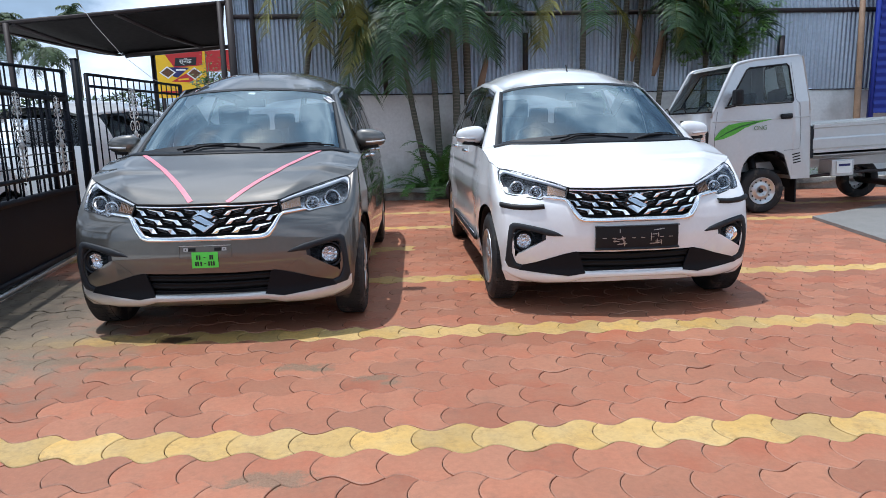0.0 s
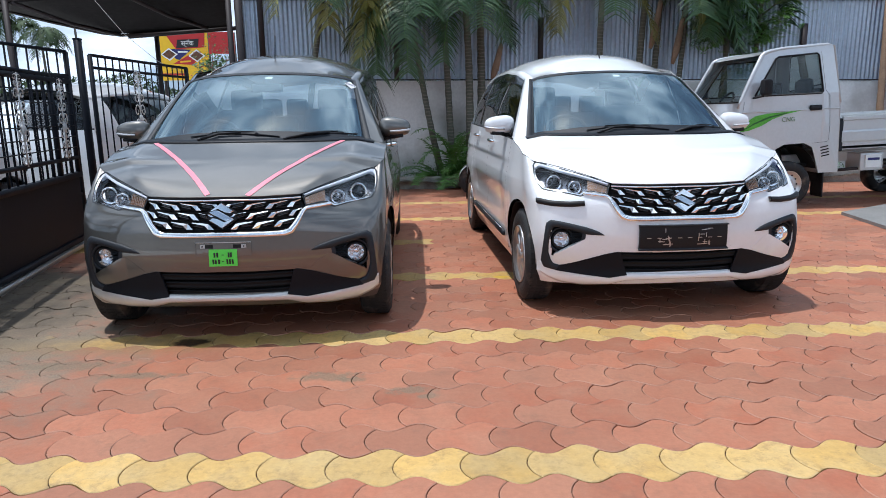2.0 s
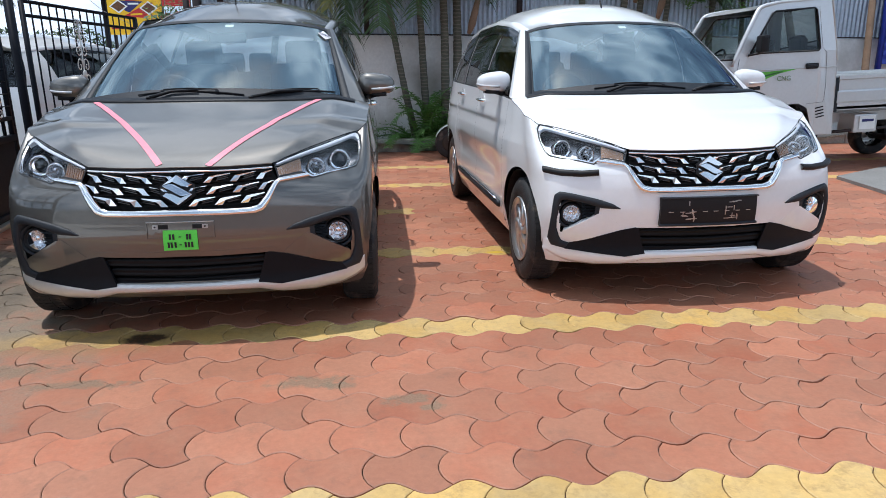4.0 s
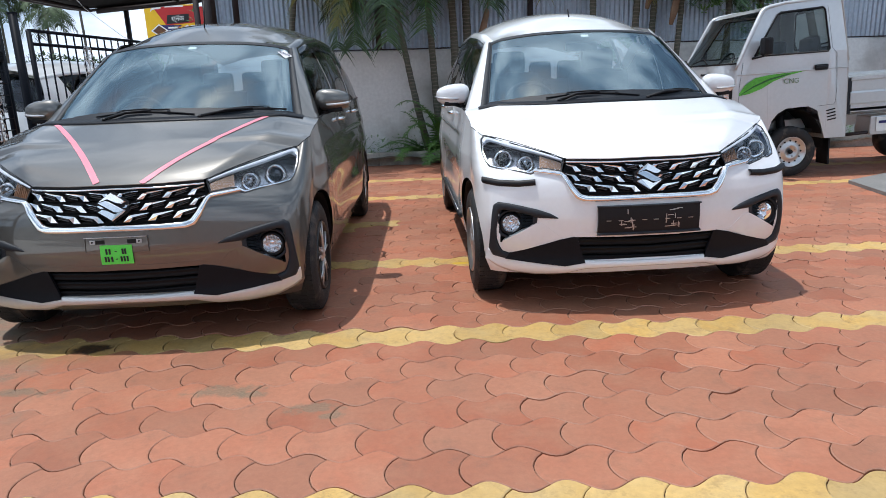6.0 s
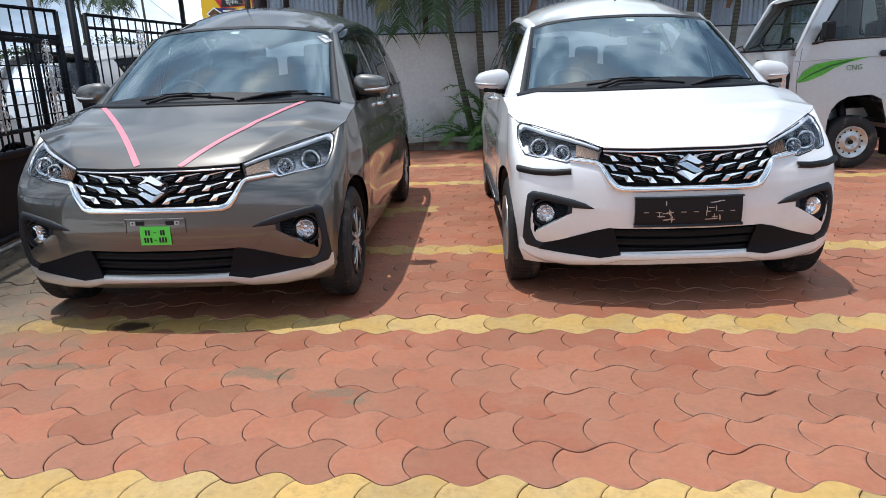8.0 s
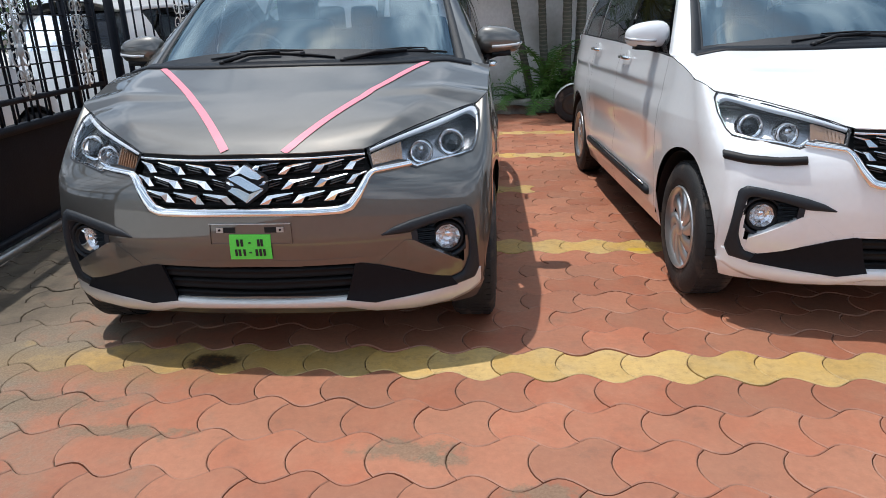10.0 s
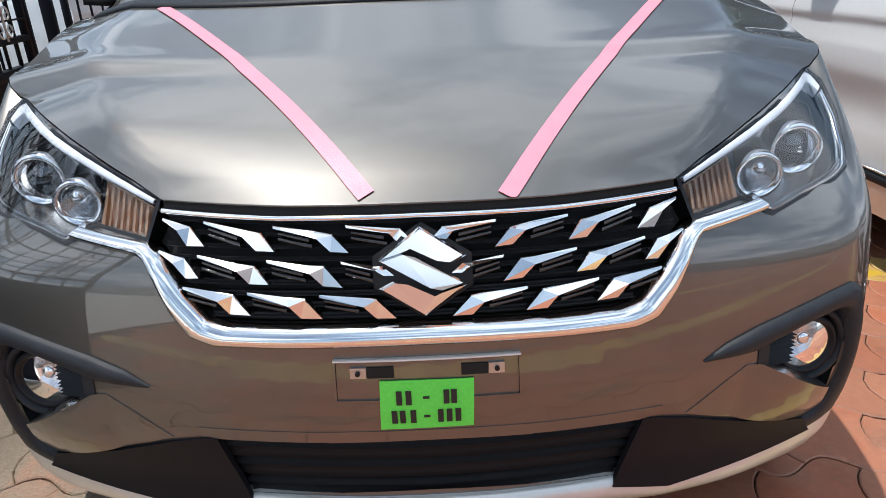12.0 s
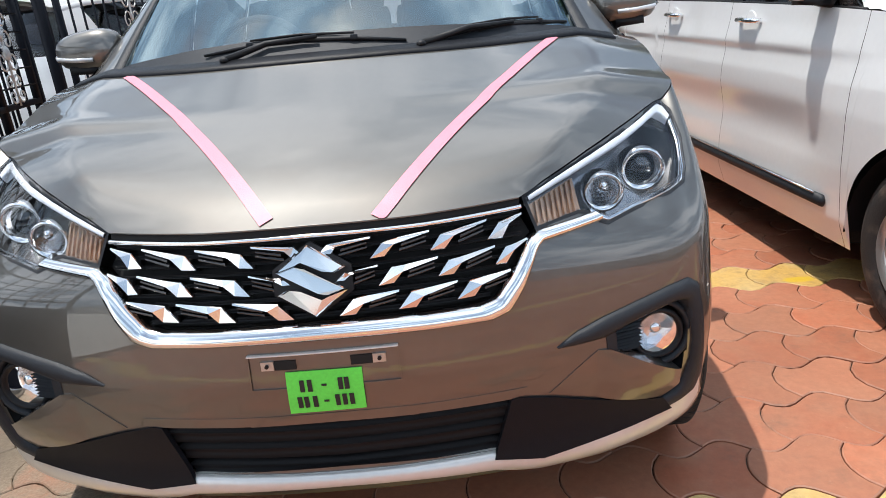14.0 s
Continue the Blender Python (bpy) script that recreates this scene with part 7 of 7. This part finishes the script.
    part("roof_lining", box_bm(0.7, 1.2, 0.02, (0.06, 0.76, 1.89), 0.003), M_DASH, truck)
    rear_glass = part("rear_pane", ([Vector((0.588, 0.36, 1.33)), Vector((0.588, 1.16, 1.33)), Vector((0.54, 1.16, 1.9)), Vector((0.54, 0.36, 1.9))], [(0, 1, 2, 3)], False), M_TRUCKGLASS, truck)
    rear_glass.visible_shadow = False
    # bed
    bed = part("bed_floor", box_bm(2.18, 1.48, 0.05, (1.7, 0.76, 0.715), 0.01), M_SILVER, truck)
    for y in (0.02, 1.5):
        rows_ = []
        for x in (0.645, 2.8):
            rows_.append([Vector((x, y + d, z)) for d, z in ((0.0, 0.69), (0.0, 0.77), (-0.012, 0.79), (-0.012, 0.9), (0.0, 0.92), (0.0, 1.035), (-0.02, 1.05), (-0.02, 1.085), (0.02, 1.085), (0.02, 0.69))])
        vb, fb = grid(rows_, close=True)
        part("bed_side", (vb, fb + [tuple(range(10)), tuple(range(19, 9, -1))], False), M_SILVER, truck)
        part("corner_post", box_bm(0.05, 0.05, 0.4, (0.635, y + 0.02, 0.87), 0.008), M_TRIM, truck)
    for x in (0.65, 2.8):
        part("bed_end", box_bm(0.04, 1.46, 0.38, (x, 0.76, 0.89), 0.008), M_SILVER, truck)
    # chassis
    for y in (0.4, 1.12):
        part("chassis_rail", box_bm(3.2, 0.07, 0.12, (1.15, y, 0.57), 0.006), M_SILVER, truck)
    part("fuel_box", box_bm(0.3, 0.3, 0.22, (1.11, 0.25, 0.51), 0.02), M_SILVER, truck)
    lab = part("notice_card", box_bm(0.2, 0.01, 0.16, (1.12, 0.09, 0.52), 0.002), M_SIGNW, truck)
    part("print_bar", box_bm(0.15, 0.004, 0.03, (1.12, 0.082, 0.545), 0.001), M_SIGNB, lab)
    part("cross_tube", tube([(0.6, 0.15, 0.42), (1.4, 0.15, 0.44), (2.4, 0.18, 0.42)], 0.02, 8), M_IRON, truck)
    part("axle", tube([(2.2, 0.1, 0.186), (2.2, 1.4, 0.186)], 0.045, 8), M_IRON, truck)
    part("front_suspension", tube([(0.05, 0.3, 0.35), (-0.02, 0.32, 0.8)], 0.05, 8), M_BLACK, truck)
    part("arch_liner", grid([[Vector((0.03 + math.cos(a) * 0.36, yy, 0.3 + math.sin(a) * 0.47)) for yy in (0.05, 0.5)] for a in [math.pi * k / 12 for k in range(13)]]), M_VOID, truck)
    part("mud_flap", box_bm(0.02, 0.24, 0.32, (0.44, 0.14, 0.27), 0.005), M_BLACK, truck)
    part("underside", box_bm(1.2, 1.1, 0.04, (-0.06, 0.78, 0.5)), M_VOID, truck)
    for wx in (0.0, 2.2):
        for side, yy in ((-1, 0.0), (1, wide)):
            tyre = [(0.17, -0.155), (0.22, -0.165), (0.262, -0.162), (0.282, -0.148), (0.288, -0.11), (0.288, -0.05), (0.282, -0.015), (0.262, 0.0), (0.22, 0.004), (0.172, -0.004), (0.168, -0.05)]
            wheel = part("wheel", turn_y(lathe_x(tyre, 44, 0)), M_RUBBER, truck)
            rim = part("rim", turn_y(lathe_x([(0.0, -0.028), (0.05, -0.026), (0.062, -0.008), (0.085, -0.004), (0.1, -0.03), (0.135, -0.034), (0.148, -0.012), (0.166, -0.004), (0.172, 0.002), (0.17, -0.02)], 36, 0)), M_ALLOY, wheel)
            # dark discs stand for the shade inside the rim's holes
            for k in range(12):
                a = k / 12 * math.tau
                part("rim_hole", cyl_bm(0.011, 0.011, 0.006, (math.cos(a) * 0.126, -0.0 + 0.032, math.sin(a) * 0.126), "Y", 10), M_VOID, rim)
            for k in range(4):
                a = k / 4 * math.tau + 0.4
                part("wheel_nut", cyl_bm(0.01, 0.008, 0.016, (math.cos(a) * 0.055, 0.01, math.sin(a) * 0.055), "Y", 6), M_STEEL, rim)
            part("hub", cyl_bm(0.026, 0.022, 0.03, (0, 0.016, 0), "Y", 16, 0.004), M_BLACK, rim)
            wheel.matrix_basis = Matrix.Translation((wx, yy + (0.02 if side < 0 else -0.02), 0.29 - wx * math.tan(radians(RAKE)))) @ (Matrix() if side < 0 else Matrix.Rotation(math.pi, 4, "Z")) @ Matrix.Diagonal((1.005, 1, 1.005, 1))
    truck.matrix_basis = at @ Matrix.Rotation(radians(-RAKE), 4, "Y")
    return truck


def turn_y(vf):
    """From turned about x to turned about y, with the outside towards -y."""
    v, f = vf
    return [Vector((p.y, -p.x, p.z)) for p in v], f


M_DARKDECAL = material("dark_green_decal", (0.02, 0.12, 0.02), 0.4, vary=0.2, scale=7)
M_DECALTXT = material("green_lettering", (0.12, 0.2, 0.09), 0.4, vary=0.1)
truck = small_truck(pose(5.7, 4.52, 0, 0, 0, 0))


# ---- scooter behind the white car ----
def scooter(at):
    sc = thing("scooter", "white motor scooter with a red seat standing behind the white car", "scooter")
    for y in (0.0, 1.25):
        w = part("wheel", lathe_x([(0.14, -0.04), (0.2, -0.05), (0.225, -0.03), (0.23, 0.0), (0.225, 0.03), (0.2, 0.05), (0.14, 0.04)], 32, 0), M_RUBBER, sc)
        part("rim", lathe_x([(0.0, 0.03), (0.05, 0.03), (0.1, 0.012), (0.145, 0.04), (0.145, -0.04), (0.1, -0.012), (0.05, -0.03), (0.0, -0.03)], 24, 0), M_DARKALLOY, w)
        w.matrix_basis = Matrix.Translation((0, y, 0.23))
    part("front_mudguard", grid([[Vector((xx * (1 - 0.15 * abs(math.cos(a))), math.cos(a) * 0.26 + 0.02, 0.24 + math.sin(a) * 0.26 - abs(xx) * 0.3)) for xx in (-0.07, -0.03, 0.03, 0.07)] for a in [0.3 + k * 0.25 for k in range(11)]]), M_WHITE, sc)
    part("apron", grid([[Vector((w * s, 0.2 + dy + 0.1 * abs(s) ** 2, z)) for s in (-1, -0.6, -0.2, 0.2, 0.6, 1)] for z, w, dy in ((0.3, 0.12, 0.08), (0.5, 0.2, 0.02), (0.75, 0.22, 0.08), (0.95, 0.15, 0.14))]), M_WHITE, sc)
    part("footboard", box_bm(0.3, 0.45, 0.06, (0, 0.52, 0.28), 0.02), M_BLACK, sc)
    part("rear_body", ball(0.3, (0, 1.08, 0.55), (0.62, 1.5, 0.65), 20, 12), M_WHITE, sc)
    part("seat", box_bm(0.26, 0.7, 0.12, (0, 1.02, 0.78), 0.05), M_REDSEAT, sc)
    part("handlebar", tube([(-0.32, 0.28, 0.98), (-0.1, 0.22, 1.02), (0.1, 0.22, 1.02), (0.32, 0.28, 0.98)], 0.018, 8), M_BLACK, sc)
    part("headlamp", ball(0.1, (0, 0.16, 1.0), (1.1, 0.8, 0.8), 16, 10), M_WHITE, sc)
    for s in (-1, 1):
        part("stem_mirror", ball(0.06, (0.28 * s, 0.24, 1.18), (1, 0.3, 0.7), 12, 8), M_BLACK, sc)
    part("stand", tube([(0, 0.8, 0.25), (-0.12, 0.85, 0.0)], 0.012, 6), M_BLACK, sc)
    sc.matrix_basis = at


M_REDSEAT = material("dark_red_seat", (0.12, 0.015, 0.02), 0.5, vary=0.1)
scooter(pose(1.93, 6.42, 0, 0, 0, -88))

# ---- cars standing beyond the gate ----
far_one = copy_thing(white_car, pose(-3.1, 8.9, -0.02, 0, 0, 173))
far_one.name = "lane_car"
tagged(far_one, "white people carrier parked in the lane beyond the gate", "car", "parked people carriers")
far_two = copy_thing(white_car, pose(-3.95, 4.2, -0.02, 0, 0, 173))
far_two.name = "lane_car"
tagged(far_two, "white people carrier parked close beside the black gate", "car", "parked people carriers")

lay_paving()
